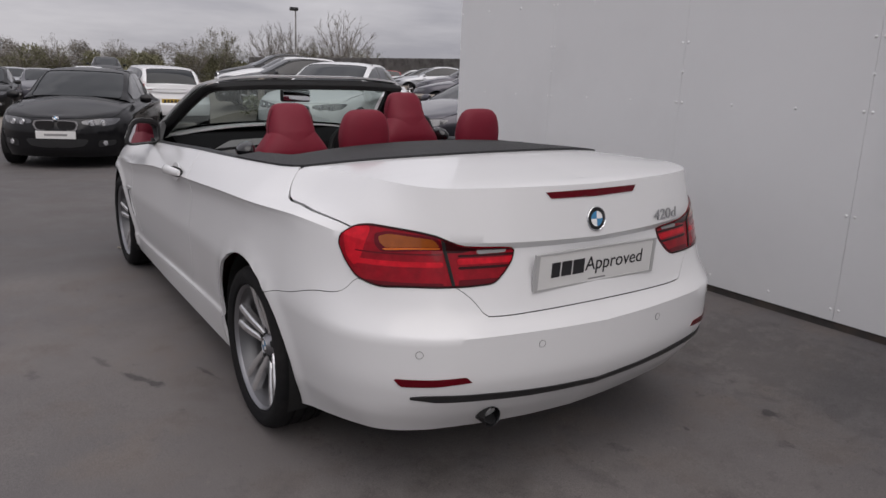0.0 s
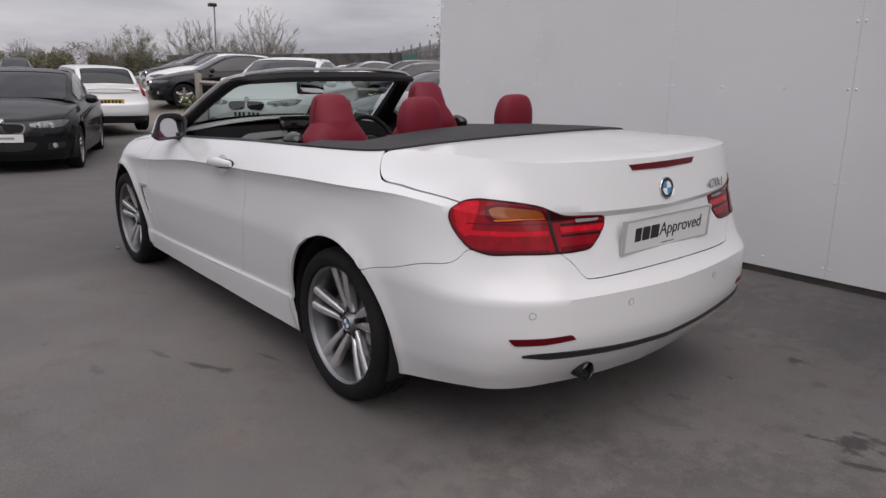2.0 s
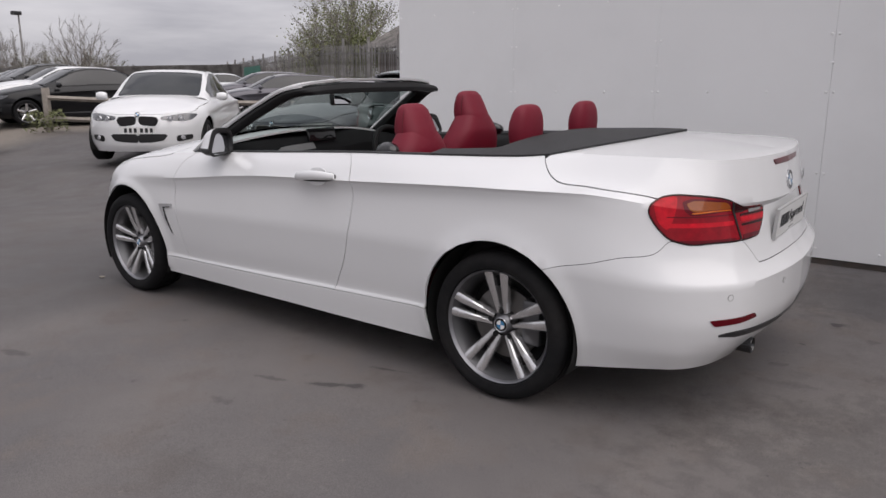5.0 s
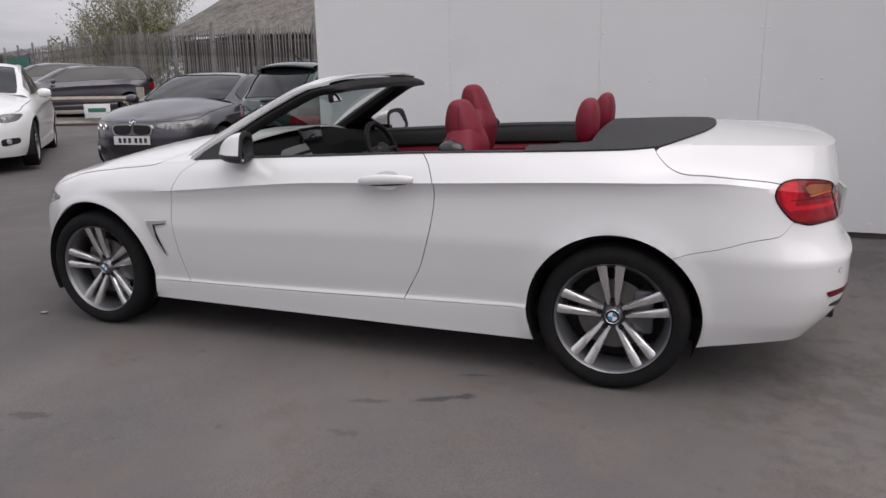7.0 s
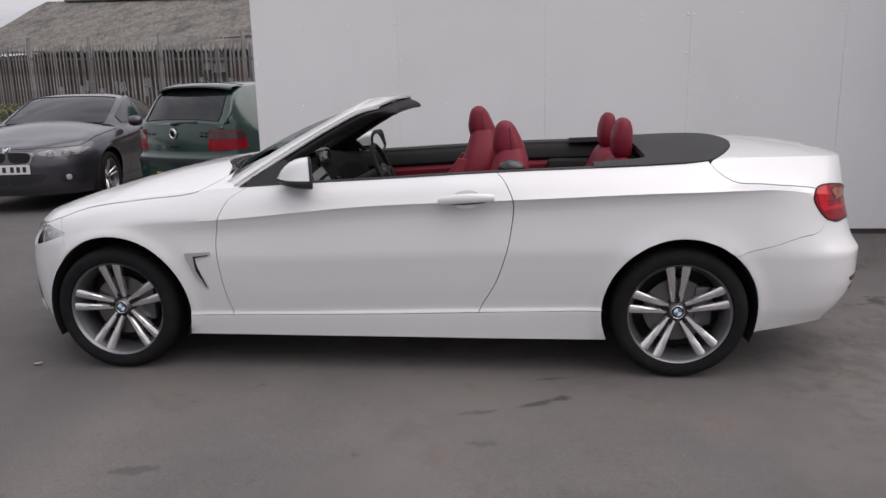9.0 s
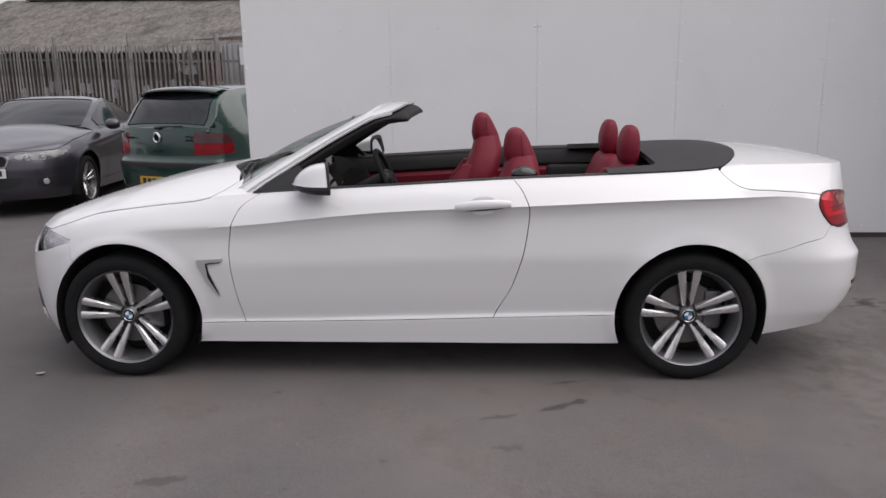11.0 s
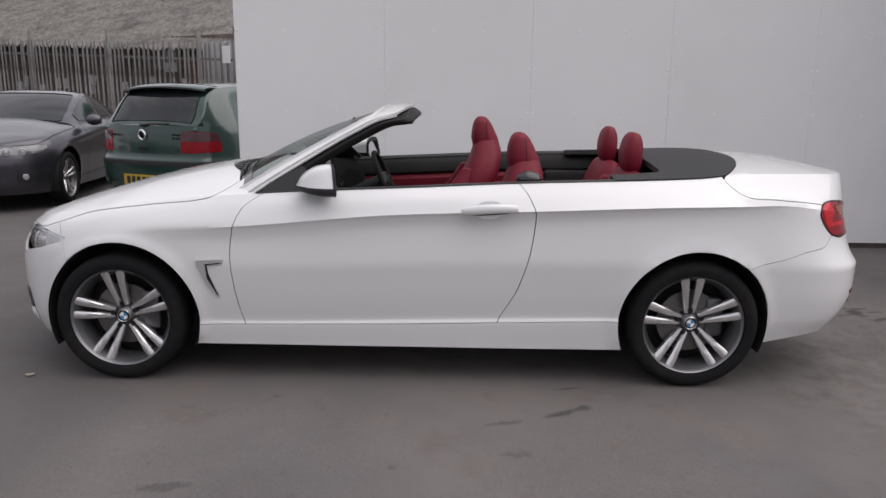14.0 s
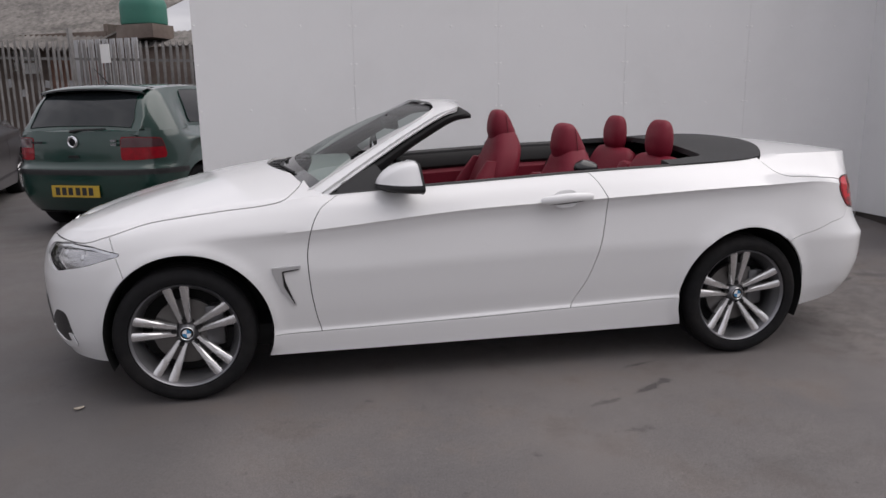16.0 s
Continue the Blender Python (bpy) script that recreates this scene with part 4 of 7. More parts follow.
for side in (-1, 1):
    lamp = skin("tail_lamp", lamp_fine if side < 0 else flip_y(lamp_fine), M_TAILRED, hero, 0.02, "glossy red wrap-round tail lamp", LOUT)
    rim_sheet = clips(lamp_fine, lambda v: 0.0055 - lo_r(v))
    skin("lamp_rim", rim_sheet if side < 0 else flip_y(rim_sheet), M_LAMPEDGE, lamp, 0.003, "", LOUT + 0.001)
    lens("amber_surround", [(2.158, -.822, .893), (2.2, -.79, .903), (2.322, -.63, .890), (2.334, -.58, .852), (2.27, -.721, .846), (2.19, -.80, .842), (2.165, -.817, .862)], M_TAILDARK, LOUT + 0.001, lamp, side)
    lens("amber_indicator", [(2.175, -.811, .886), (2.208, -.785, .895), (2.318, -.642, .883), (2.327, -.61, .859), (2.27, -.721, .858), (2.204, -.789, .854), (2.182, -.806, .868)], M_AMBER, LOUT + 0.0025, lamp, side)
    lens("amber_glow_strip", [(2.195, -.797, .8525), (2.27, -.721, .8565), (2.327, -.61, .8575), (2.327, -.61, .8535), (2.27, -.721, .8515), (2.195, -.797, .848)], M_AMBERBRIGHT, LOUT + 0.003, lamp, side, 0.002, 0.05)
    lens("outer_wrap", [(2.035, -.873, .90), (2.10, -.851, .915), (2.14, -.833, .91), (2.12, -.842, .83), (2.10, -.85, .79), (2.06, -.865, .82)], M_TAILBRIGHT, LOUT + 0.0012, lamp, side, 0.002, 0.3)
    for z0, z1, m in ((.834, .842, M_TAILDARK), (.798, .818, M_TAILBRIGHT), (.784, .789, M_TAILDARK), (.735, .757, M_TAILDARK)):
        lens("lamp_band", bar(2.09, -.854, 2.330, -.60, z0 + .004, z1, -.004), m, LOUT + 0.0015, lamp, side, 0.002)
    for z0, z1, m in ((.826, .831, M_LAMPEDGE), (.804, .820, M_TAILBRIGHT), (.790, .796, M_LAMPEDGE), (.735, .757, M_TAILDARK)):
        lens("lamp_band", bar(2.341, -.547, 2.366, -.345, z0, z1 + .002, -.004), m, LOUT + 0.0015, lamp, side, 0.002)
    lens("dark_upper_lens", [(2.331, -.60, .885), (2.342, -.54, .86), (2.35, -.47, .846), (2.343, -.53, .838), (2.333, -.587, .84)], M_LAMPEDGE, LOUT + 0.0014, lamp, side, 0.002)
    lens("reverse_lens", bar(2.351, -.475, 2.363, -.372, .832, .846), M_GREYBAR, LOUT + 0.002, lamp, side)
    lens("lamp_joint", [(2.326, -.618, .92), (2.329, -.604, .92), (2.3395, -.554, .72), (2.3375, -.566, .72)], M_SHELL, LOUT + 0.003, lamp, side, 0.002, 0.02)

# rear bumper: reflectors, dark strip, sensors, exhaust
for side in (-1, 1):
    pl = hb.sz([(2.240, -.755, .469), (2.30, -.675, .469), (2.342, -.534, .469), (2.347, -.504, .450), (2.316, -.647, .445), (2.258, -.732, .444)], 3, 0.12)
    sheet = clips(rear_half, lambda v: pl(np.c_[S(v), Z(v)]))
    skin("rear_reflector", sheet if side < 0 else flip_y(sheet), M_TAILDARK, hero, 0.004, "dark red reflector strip", 0.003)
    for y, z in ((-.664, .548), (-.275, .540)):
        p, n = on_rear(hb, y, z)
        p.y, n.y = p.y * -side, n.y * -side
        m = facing(p + n * 0.0005, n)
        s_ob = link("parking_sensor", *moved(lathe([(0.0005, 0.001), (0.0105, 0.001), (0.0105, 0.0), (0.012, -0.001)], 20), m), M_WHITE, hero)
        link("sensor_ring", *moved(lathe([(0.0105, 0.0012), (0.0125, 0.0012), (0.0125, -0.001)], 20), m), M_GREYBAR, s_ob)
strip_c = hb.zs([(1.95, -.892, .395), (2.285, -.70, .404), (2.322, -.63, .400), (2.352, -.468, .386), (2.369, -.308, .370), (2.385, 0, .350)])
strip = clips(rear_half, lambda v: 0.0125 - np.abs(Z(v) - strip_c(S(v))) - np.clip(hb.s_of(2.322, -.63) - S(v), 0, 1) * 0.09, lambda v: S(v) - hb.s_of(2.28, -.71))
skin("bumper_strip", both(strip), M_TRIM, hero, 0.006, "matt black bumper strip", 0.004)
link("exhaust_pipe", *moved(lathe([(0.032, -0.12), (0.034, 0.02), (0.032, 0.022), (0.028, 0.015), (0.027, -0.12)], 24, "y"), Matrix.Translation((2.285, -.41, .295)) @ Matrix.Rotation(radians(-90), 4, "Z")), M_GLOSSBLACK, hero, "blackened exhaust tailpipe")
# high brake lamp, badge, model lettering, plate on the boot lid
band = clips(rear_half, lambda v: 0.0125 - np.abs(Z(v) - 0.996), lambda v: 0.205 - np.abs(v[:, 1]) - 0.9 * (1.009 - Z(v)))
skin("high_brake_lamp", both(band), M_TAILDARK, hero, 0.006, "dark red high brake lamp", 0.003)
p, n = on_rear(hb, -0.001, .913)
roundel(boot_lid, facing(p + n * 0.003, n), 0.041)
p, n = on_rear(hb, .375, .880)
n = Vector((1.0, 0.14, 0.08)).normalized()
M_LETTER = mat("smoked_chrome", (0.34, 0.34, 0.35), rough=0.3, metal=0.5)
words("model_lettering", "420d", 0.054, facing(p + n * 0.005, n) @ Matrix.Rotation(radians(90), 4, "X") @ Matrix.Rotation(radians(180), 4, "Y") @ Matrix.Diagonal((1.32, 1, 1, 1)), M_LETTER, boot_lid, 0.0015, "grey chrome model lettering")
p, n = on_rear(hb, -0.001, .76)
pm = Matrix.Translation((p.x + 0.014, 0, .760)) @ Matrix.Rotation(radians(90), 4, "Z") @ Matrix.Rotation(radians(4), 4, "X")
plate = slab("number_plate", [(-.272, -.058), (.272, -.058), (.272, .058), (-.272, .058)], 0.008, M_PLATE, hero, pm, "white dealer plate in a grey frame", 0.002)
for a, b in (((-.276, -.062), (.276, -.056)), ((-.276, .056), (.276, .062)), ((-.276, -.056), (-.262, .056)), ((.262, -.056), (.276, .056))):
    slab("plate_frame", [a, (b[0], a[1]), b, (a[0], b[1])], 0.012, mat("plate_frame_grey", (0.42, 0.42, 0.42), rough=0.4) if "plate_frame_grey" not in bpy.data.materials else bpy.data.materials["plate_frame_grey"], plate, pm)
tm = pm @ Matrix.Translation((0, -0.005, 0)) @ Matrix.Rotation(radians(90), 4, "X")
words("plate_word", "Approved", 0.068, tm @ Matrix.Translation((.078, .004, 0)), M_INK, plate, 0.0006)
for k, (x0, w) in enumerate(((-.19, .036), (-.143, .044), (-.09, .05))):
    slab("plate_mark", [(x0 - w / 2, -.022), (x0 + w / 2, -.022), (x0 + w / 2, .028), (x0 - w / 2, .028)], 0.001, M_INK, plate, pm @ Matrix.Translation((0, -0.0048, 0)))
slab("plate_small_print", [(-.04, -.05), (.04, -.05), (.04, -.045), (-.04, -.045)], 0.001, M_GREYBAR, plate, pm @ Matrix.Translation((0, -0.0048, 0)))

# door handles, side vents, sill
for side, door in ((-1, doors[0]), (1, doors[1])):
    p, n = on_side(hb, .408, .886, side)
    n = Vector((0.0, side, 0.12)).normalized()
    m = facing(p, n) @ Matrix.Rotation(radians(-3.2 * side), 4, "Y")
    slab("handle_gap", rounded([(-.124, -.024), (.124, -.024), (.124, .024), (-.124, .024)], 5, .45), 0.006, M_SHELL, door, m @ Matrix.Translation((0, .002, 0)))
    cup = slab("handle_cup", rounded([(-.064, -.043), (.064, -.043), (.064, .043), (-.064, .043)], 5, .48), 0.005, M_WHITE, door, m, "", 0.001)
    pts = [(t, 0.016 + 0.026 * math.sin(math.pi * (t + .13) / .26) ** 0.6, 0.004 * math.sin(math.pi * (t + .13) / .26)) for t in np.linspace(-.129, .129, 15)]
    bar = moved(tube(pts, [0.009] + [0.0115 + 0.003 * math.sin(math.pi * i / 14) for i in range(13)] + [0.009], 12), m @ Matrix.Diagonal((1, 1, 1.55, 1)))
    link("door_handle", *bar, M_WHITE, door)
    p, n = on_side(hb, -.93, .53, side)
    m = facing(p, n) @ Matrix.Translation((0, -0.006, 0)) @ Matrix.Diagonal((side, 1, 1, 1))
    C = [(-.063, .09), (.066, .096), (.064, .076), (-.012, .066), (-.006, .02), (.036, -.085), (.038, -.102), (.024, -.1), (-.028, -.03), (-.063, .065)]
    vent = slab("side_vent", C, 0.022, M_SATIN, hero, m, "satin silver hockey-stick side vent", 0.002)
    # thin black strip on the face stands in for the vent's inner shadow
    slab("vent_recess", [(-.02, .072), (.056, .081), (.056, .077), (-.013, .066), (-.007, .02), (.031, -.086), (.028, -.089), (-.016, .0)], 0.004, M_GLOSSBLACK, vent, m @ Matrix.Translation((0, 0.011, 0)))

# windscreen frame, glass, cowl
F = np.array([(-.80, -.735, .955), (-.58, -.69, 1.085), (-.38, -.64, 1.195), (-.23, -.59, 1.275), (-.165, -.50, 1.306), (-.15, -.25, 1.321), (-.15, 0, 1.322)])
R = np.array([(-.69, -.815, .947), (-.455, -.742, 1.095), (-.27, -.685, 1.203), (-.105, -.625, 1.282), (.0, -.545, 1.301), (.022, -.25, 1.315), (.025, 0, 1.316)])
F = np.r_[[(-.875, -.742, .905)], F]
R = np.r_[[(-.765, -.815, .897)], R]
tt = np.linspace(-1, 6, 85)
cF, cR = np.stack([pchip(range(-1, 7), F[:, k])(tt) for k in range(3)], 1), np.stack([pchip(range(-1, 7), R[:, k])(tt) for k in range(3)], 1)


k_head = np.clip((tt - 3.0) / 2, 0, 1)
k_head = k_head * k_head * (3 - 2 * k_head)
out_p = np.array([-0.35, -0.75, 0.6]) / math.sqrt(0.35 ** 2 + 0.75 ** 2 + 0.6 ** 2)
nrm = out_p[None] * (1 - k_head)[:, None] + np.array([-0.05, 0, 1.0])[None] * k_head[:, None]


def frame_sheet(ws, lifts, t0=-1, t1=6):
    """A band along the frame: where it lies between the two edges, and how high, each as (pillar, header)."""
    sel = (tt >= t0) & (tt <= t1)
    k = k_head[sel][:, None]
    w = np.array([q[0] for q in ws])[None] * (1 - k) + np.array([q[1] for q in ws])[None] * k
    h = np.array([q[0] for q in lifts])[None] * (1 - k) + np.array([q[1] for q in lifts])[None] * k
    P = cF[sel][:, None] * (1 - w[:, :, None]) + cR[sel][:, None] * w[:, :, None] + nrm[sel][:, None] * h[:, :, None]
    return grid(P)


arch_ = lambda w: 0.034 * w * (1 - w)
w_m = [(.655 * q, .80 * q) for q in np.linspace(0, 1, 7)]
wf = skin("windscreen_frame", both(frame_sheet(w_m, [(arch_(a), .030 * math.sin(math.pi * min(1, .04 + b)) ** .6 - .002 * b) for a, b in w_m])), M_WHITE, hero, 0.012, "white windscreen frame")
w_t = [(.685 + .20 * q, .41 + .05 * q) for q in np.linspace(0, 1, 5)]
trim_sheet = frame_sheet(w_t, [(arch_(a) + .001, -.004) for a, b in w_t], -1, 3.75)
skin("frame_side_trim", trim_sheet, M_WHITE, wf, 0.01)
skin("frame_side_trim", flip_y(trim_sheet), M_WHITE, wf, 0.01)
w_s = [(.6, .70), (.64, .79), (.98, .86), (1.10, .95), (1.18, 1.0), (1.16, .99), (.8, .8), (.3, .3), (.0, .0), (.02, .02)]
skin("frame_seal", both(frame_sheet(w_s, [(-.006, .002), (-.004, .007), (-.004, .001), (-.012, -.010), (-.03, -.022), (-.05, -.044), (-.062, -.05), (-.055, -.045), (-.03, -.03), (-.004, -.004)])), M_SEAL, wf, 0)
nu, nv = 25, 31
PG = np.zeros((nu, nv, 3))
for i, u in enumerate(np.linspace(0, 1, nu)):
    for j, v in enumerate(np.linspace(-1, 1, nv)):
        b = np.array([-.935 + .135 * v * v, .735 * v, 1.0 - .045 * v * v])
        t = np.array([-.15 - .08 * v ** 4, .59 * v, 1.322 - .045 * v ** 4])
        PG[i, j] = b * (1 - u) + t * u + np.array([-.012, 0, .028]) * math.sin(math.pi * u)
glass = link("windscreen", *grid(PG), M_GLASS, hero, "clear curved windscreen")
glass.visible_shadow = False
cw = np.linspace(-.64, .64, nv)
PC = np.stack([np.stack([-1.04 + .36 * (.735 * cw / .72) ** 2, .735 * cw, 1.006 - .055 * cw ** 2], 1), np.stack([-.925 + .135 * cw ** 2, .735 * cw, 1.0 - .045 * cw ** 2], 1)], 0)
cowl_ob = skin("cowl_panel", grid(PC), M_TRIM, hero, 0, "black plastic cowl panel")
for y in np.linspace(-.36, .36, 10):
    boxpart("cowl_rib", (-.985 + .2 * y * y, float(y), 1.006 - .09 * y * y), (.07, .012, .006), M_GLOSSBLACK, cowl_ob, .001)
PE = np.stack([PG[0] + np.array([-.003, 0, .001]), PG[2] + np.array([-.003, 0, .003])], 0)
skin("screen_black_edge", grid(PE), M_GLOSSBLACK, hero, 0.002)
for y0, y1 in ((-.42, -.04), (0.0, .5)):
    arm = [(-.955 + .135 * (y / .735) ** 2 + .008 * i, y, 1.008 - .045 * (y / .735) ** 2 + .003 * i) for i, y in enumerate(np.linspace(y1, y0, 5))]
    wp = link("wiper", *tube(arm, 0.0055, 6), M_TRIM, hero, "black wiper arm")
    link("wiper_blade", *tube([Vector(q) + Vector((-.006, 0, -.006)) for q in arm[1:]], 0.004, 6), M_TYRE, wp)

# door mirrors: a cap that tapers forwards, black rim and base, glass to the rear
MR = [tuple(q) for q in rounded([(.815, .972), (.985, .960), (1.015, .985), (.968, 1.092), (.93, 1.107), (.845, 1.102), (.812, 1.075)], 5, .3)]
for side in (-1, 1):
    def ring_at(u, f, dx=0.0):
        pts = []
        for a, z in MR + MR[:1]:
            a2, z2 = .875 + (a - .875) * f ** .7, .980 + (z - .992) * f
            pts.append((-.335 + .32 * (a2 - .9) - u * .165 + dx, side * a2, z2, u))
        return pts
    us = [0, .04, .1, .2, .32, .45, .6, .74, .86, .94, .98, 1.0]
    P = np.array([ring_at(u, max(.02, (1 - u ** 2.2) ** .62)) for u in us])
    sheet = grid(P if side < 0 else P[:, ::-1])
    U = lambda v: v[:, 3]
    mir = skin("door_mirror", clips(sheet, lambda v: v[:, 2] - .992, lambda v: U(v) - .07), M_WHITE, hero, 0.004, "white door mirror cap on a black foot")
    skin("mirror_base", clips(sheet, lambda v: .989 - v[:, 2]), M_TRIM, mir, 0.003)
    skin("mirror_rim", clips(sheet, lambda v: v[:, 2] - .989, lambda v: .06 - U(v)), M_TRIM, mir, 0.003)
    skin("mirror_signal", clips(sheet, lambda v: 0.005 - np.abs(v[:, 2] - .994), lambda v: U(v) - .1, lambda v: .8 - U(v), lambda v: np.abs(v[:, 1]) - .88), M_CLEARLENS, mir, 0.002, "", 0.002)
    rim = np.array([ring_at(0, 1.0), ring_at(0, .93, .003), ring_at(0, .80, .0), ring_at(0, .79, -.075)])
    skin("mirror_bezel", grid(rim), M_TRIM, mir, 0)
    gl = [(-.356 + .42 * (abs(q[1]) - .9) - .1 * (q[2] - 1.04), q[1], q[2]) for q in ring_at(0, .82)[:-1]]
    link("mirror_glass", [q[:3] for q in gl], [tuple(range(len(gl))) if side > 0 else tuple(range(len(gl) - 1, -1, -1))], M_MIRROR, mir)
    vs, fs = tube([(-.37, side * .87, .968), (-.42, side * .83, .960), (-.47, side * .80, .955)], [.022, .024, .03], 10)
    link("mirror_arm", vs, fs, M_TRIM, mir)
    tri_pts = [(-.69, side * .822, .95), (-.40, side * .828, .957), (-.50, side * .765, 1.07), (-.66, side * .80, .99)]
    inner = [(x, y - side * .03, z) for x, y, z in tri_pts]
    link("mirror_triangle", tri_pts + inner, [(0, 1, 2, 3), (7, 6, 5, 4), (0, 4, 5, 1), (1, 5, 6, 2), (2, 6, 7, 3), (3, 7, 4, 0)], M_TRIM, mir)

# ---- cabin of the convertible ----
e = hb.edge
cab = [i for i in range(len(e)) if -0.72 < e[i, 0] < 1.5]
EX, EY, EZ = e[cab, 0], e[cab, 1], e[cab, 2]
for side in (-1, 1):
    def band(name, material, rows, depth=0.0, label="", upto=9.0):
        q = EX < upto
        P = np.stack([np.stack([EX[q], side * -(EY[q] + dy), EZ[q] * (0 if absz else 1) + dz], 1) for dy, dz, absz in rows], 1)
        sh_ = grid(P)
        if side > 0:
            sh_ = (sh_[0], [tuple(reversed(q)) for q in sh_[1]])
        return skin(name, sh_, material, hero, depth, label)
    band("waist_seal", M_TRIM, [(-.002, .001, 0), (.004, .008, 0), (.03, .008, 0), (.045, -.004, 0), (.05, -.03, 0)])
    band("door_lining", M_BLACKLEATHER, [(.05, -.02, 0), (.075, -.05, 0), (.085, -.105, 0), (.07, -.125, 0)])
    band("door_lining_lower", M_LEATHER, [(.07, -.125, 0), (.09, -.15, 0), (.09, .5, 1), (.1, .3, 1)], upto=.98)
boxpart("cabin_floor", (.3, 0, .285), (2.3, 1.56, .03), M_CARPET, hero)
# tonneau cover and its side arms
topsheet = clips(grid(hb.P[:, hb.rows - 1:]), lambda v: X(v) - 1.0, lambda v: 1.9 - X(v), lambda v: -cover_edge(v) - .003, lambda v: np.abs(v[:, 1]) - .02 + 1.0)
arms = lambda v: np.maximum(X(v) - 1.262, np.abs(v[:, 1]) - (.70 - .06 * np.clip((X(v) - 1.05) / .25, 0, 1)))
skin("tonneau_cover", both(clips(topsheet, lambda v: arms(v), lambda v: 0.822 - np.abs(v[:, 1]) )), M_FABRIC, hero, 0.03, "charcoal soft tonneau cover", 0.008)
boxpart("rear_bulkhead", (1.40, 0, .70), (.06, 1.36, .5), M_SHELL, hero, .02)


def loft(secs, n=28, p=2.6, caps=True):
    """A padded form through sections (x, z, half depth, half width, tilt, y)."""
    vs, fs = [], []
    for x, z, hd, hw, tilt, y in secs:
        c, s_ = math.cos(radians(tilt)), math.sin(radians(tilt))
        for k in range(n):
            a = 2 * math.pi * k / n
            u = math.copysign(abs(math.cos(a)) ** (2 / p), math.cos(a)) * hd
            w = math.copysign(abs(math.sin(a)) ** (2 / p), math.sin(a)) * hw
            vs.append((x + u * c, y + w, z + u * s_))
    m = len(secs)
    for i in range(m - 1):
        for k in range(n):
            q = (k + 1) % n
            fs.append((i * n + k, i * n + q, (i + 1) * n + q, (i + 1) * n + k))
    if caps:
        fs.append(tuple(range(n)))
        fs.append(tuple((m - 1) * n + k for k in range(n - 1, -1, -1)))
    return vs, fs


def smooth_secs(keys, n=14):
    t = np.linspace(0, len(keys) - 1, n)
    cols_ = [pchip(range(len(keys)), [q[k] for q in keys])(t) for k in range(6)]
    return [tuple(float(c[i]) for c in cols_) for i in range(n)]


M_SEAMRED = mat("dark_red_stitching", (0.09, 0.004, 0.01), rough=0.7)


def front_seat(x, y, top):
    """x: where the headrest's top stands; a tall sports seat."""
    def sec(dz, x0, x1, hw):
        return (x + (x0 + x1) / 2, top + dz, (x1 - x0) / 2, hw, 0, y)
    k = top - 1.235
    back = link("front_seat", *loft(smooth_secs([sec(-.105, -.03, .06, .07), sec(-.13, -.042, .085, .108), sec(-.17, -.056, .105, .140), sec(-.22, -.072, .118, .175), sec(-.29, -.10, .112, .215), sec(-.40, -.15, .08, .245),
                                                  sec(-.58, -.215, .0, .25), sec(-.78, -.28, -.07, .24)], 34), 40, 3.0), M_LEATHER, hero, "red leather front seat")
    for s_ in (-1, 1):
        link("seat_bolster", *loft(smooth_secs([(x - .27, .5, .07, .05, 0, y + s_ * .20), (x - .225, .66, .08, .055, 0, y + s_ * .21), (x - .165, .80, .075, .052, 0, y + s_ * .205), (x - .09, .94 + k * .6, .04, .03, 0, y + s_ * .175)], 14), 18), M_LEATHER, back)
    link("headrest", *loft(smooth_secs([sec(-.20, -.03, .085, .095), sec(-.18, -.060, .108, .114), sec(-.14, -.070, .098, .118), sec(-.095, -.070, .078, .113), sec(-.05, -.062, .056, .102), sec(-.02, -.05, .036, .088), sec(-.005, -.034, .018, .068), sec(0, -.018, .002, .04)], 30), 36, 2.6), M_LEATHER, back)
    for q in (-1, 1):
        link("seat_seam", *tube([(x + (.03 - .1 * (d + .02)) * .6, y + q * w_, top + d) for d, w_ in ((-.03, .094), (-.06, .106), (-.10, .114), (-.14, .1185), (-.17, .116))], .0022, 6), M_SEAMRED, back)
    link("seat_cushion", *loft([(x - .66, .40, .04, .2, 80, y), (x - .64, .46, .05, .24, 80, y), (x - .46, .47, .06, .25, 85, y), (x - .28, .45, .07, .25, 90, y)], 24), M_LEATHER, back)
    sg = -1 if y < 0 else 1
    link("belt_guide", *loft(smooth_secs([(x + .02, .965 + k * .6, .02, .012, 0, y + sg * .23), (x + .024, .985 + k * .6, .055, .034, 0, y + sg * .235), (x + .026, 1.01 + k * .6, .066, .042, 0, y + sg * .235), (x + .024, 1.035 + k * .6, .05, .034, 0, y + sg * .23), (x + .02, 1.05 + k * .6, .015, .012, 0, y + sg * .225)], 12), 18, 2.2), M_GLOSSBLACK, back)
    link("seat_belt", *tube([(x + .0, y + sg * .23, 1.0 + k * .6), (x - .1, y + sg * .22, .8), (x - .22, y + sg * .24, .55)], .012, 6), M_TRIM, back)


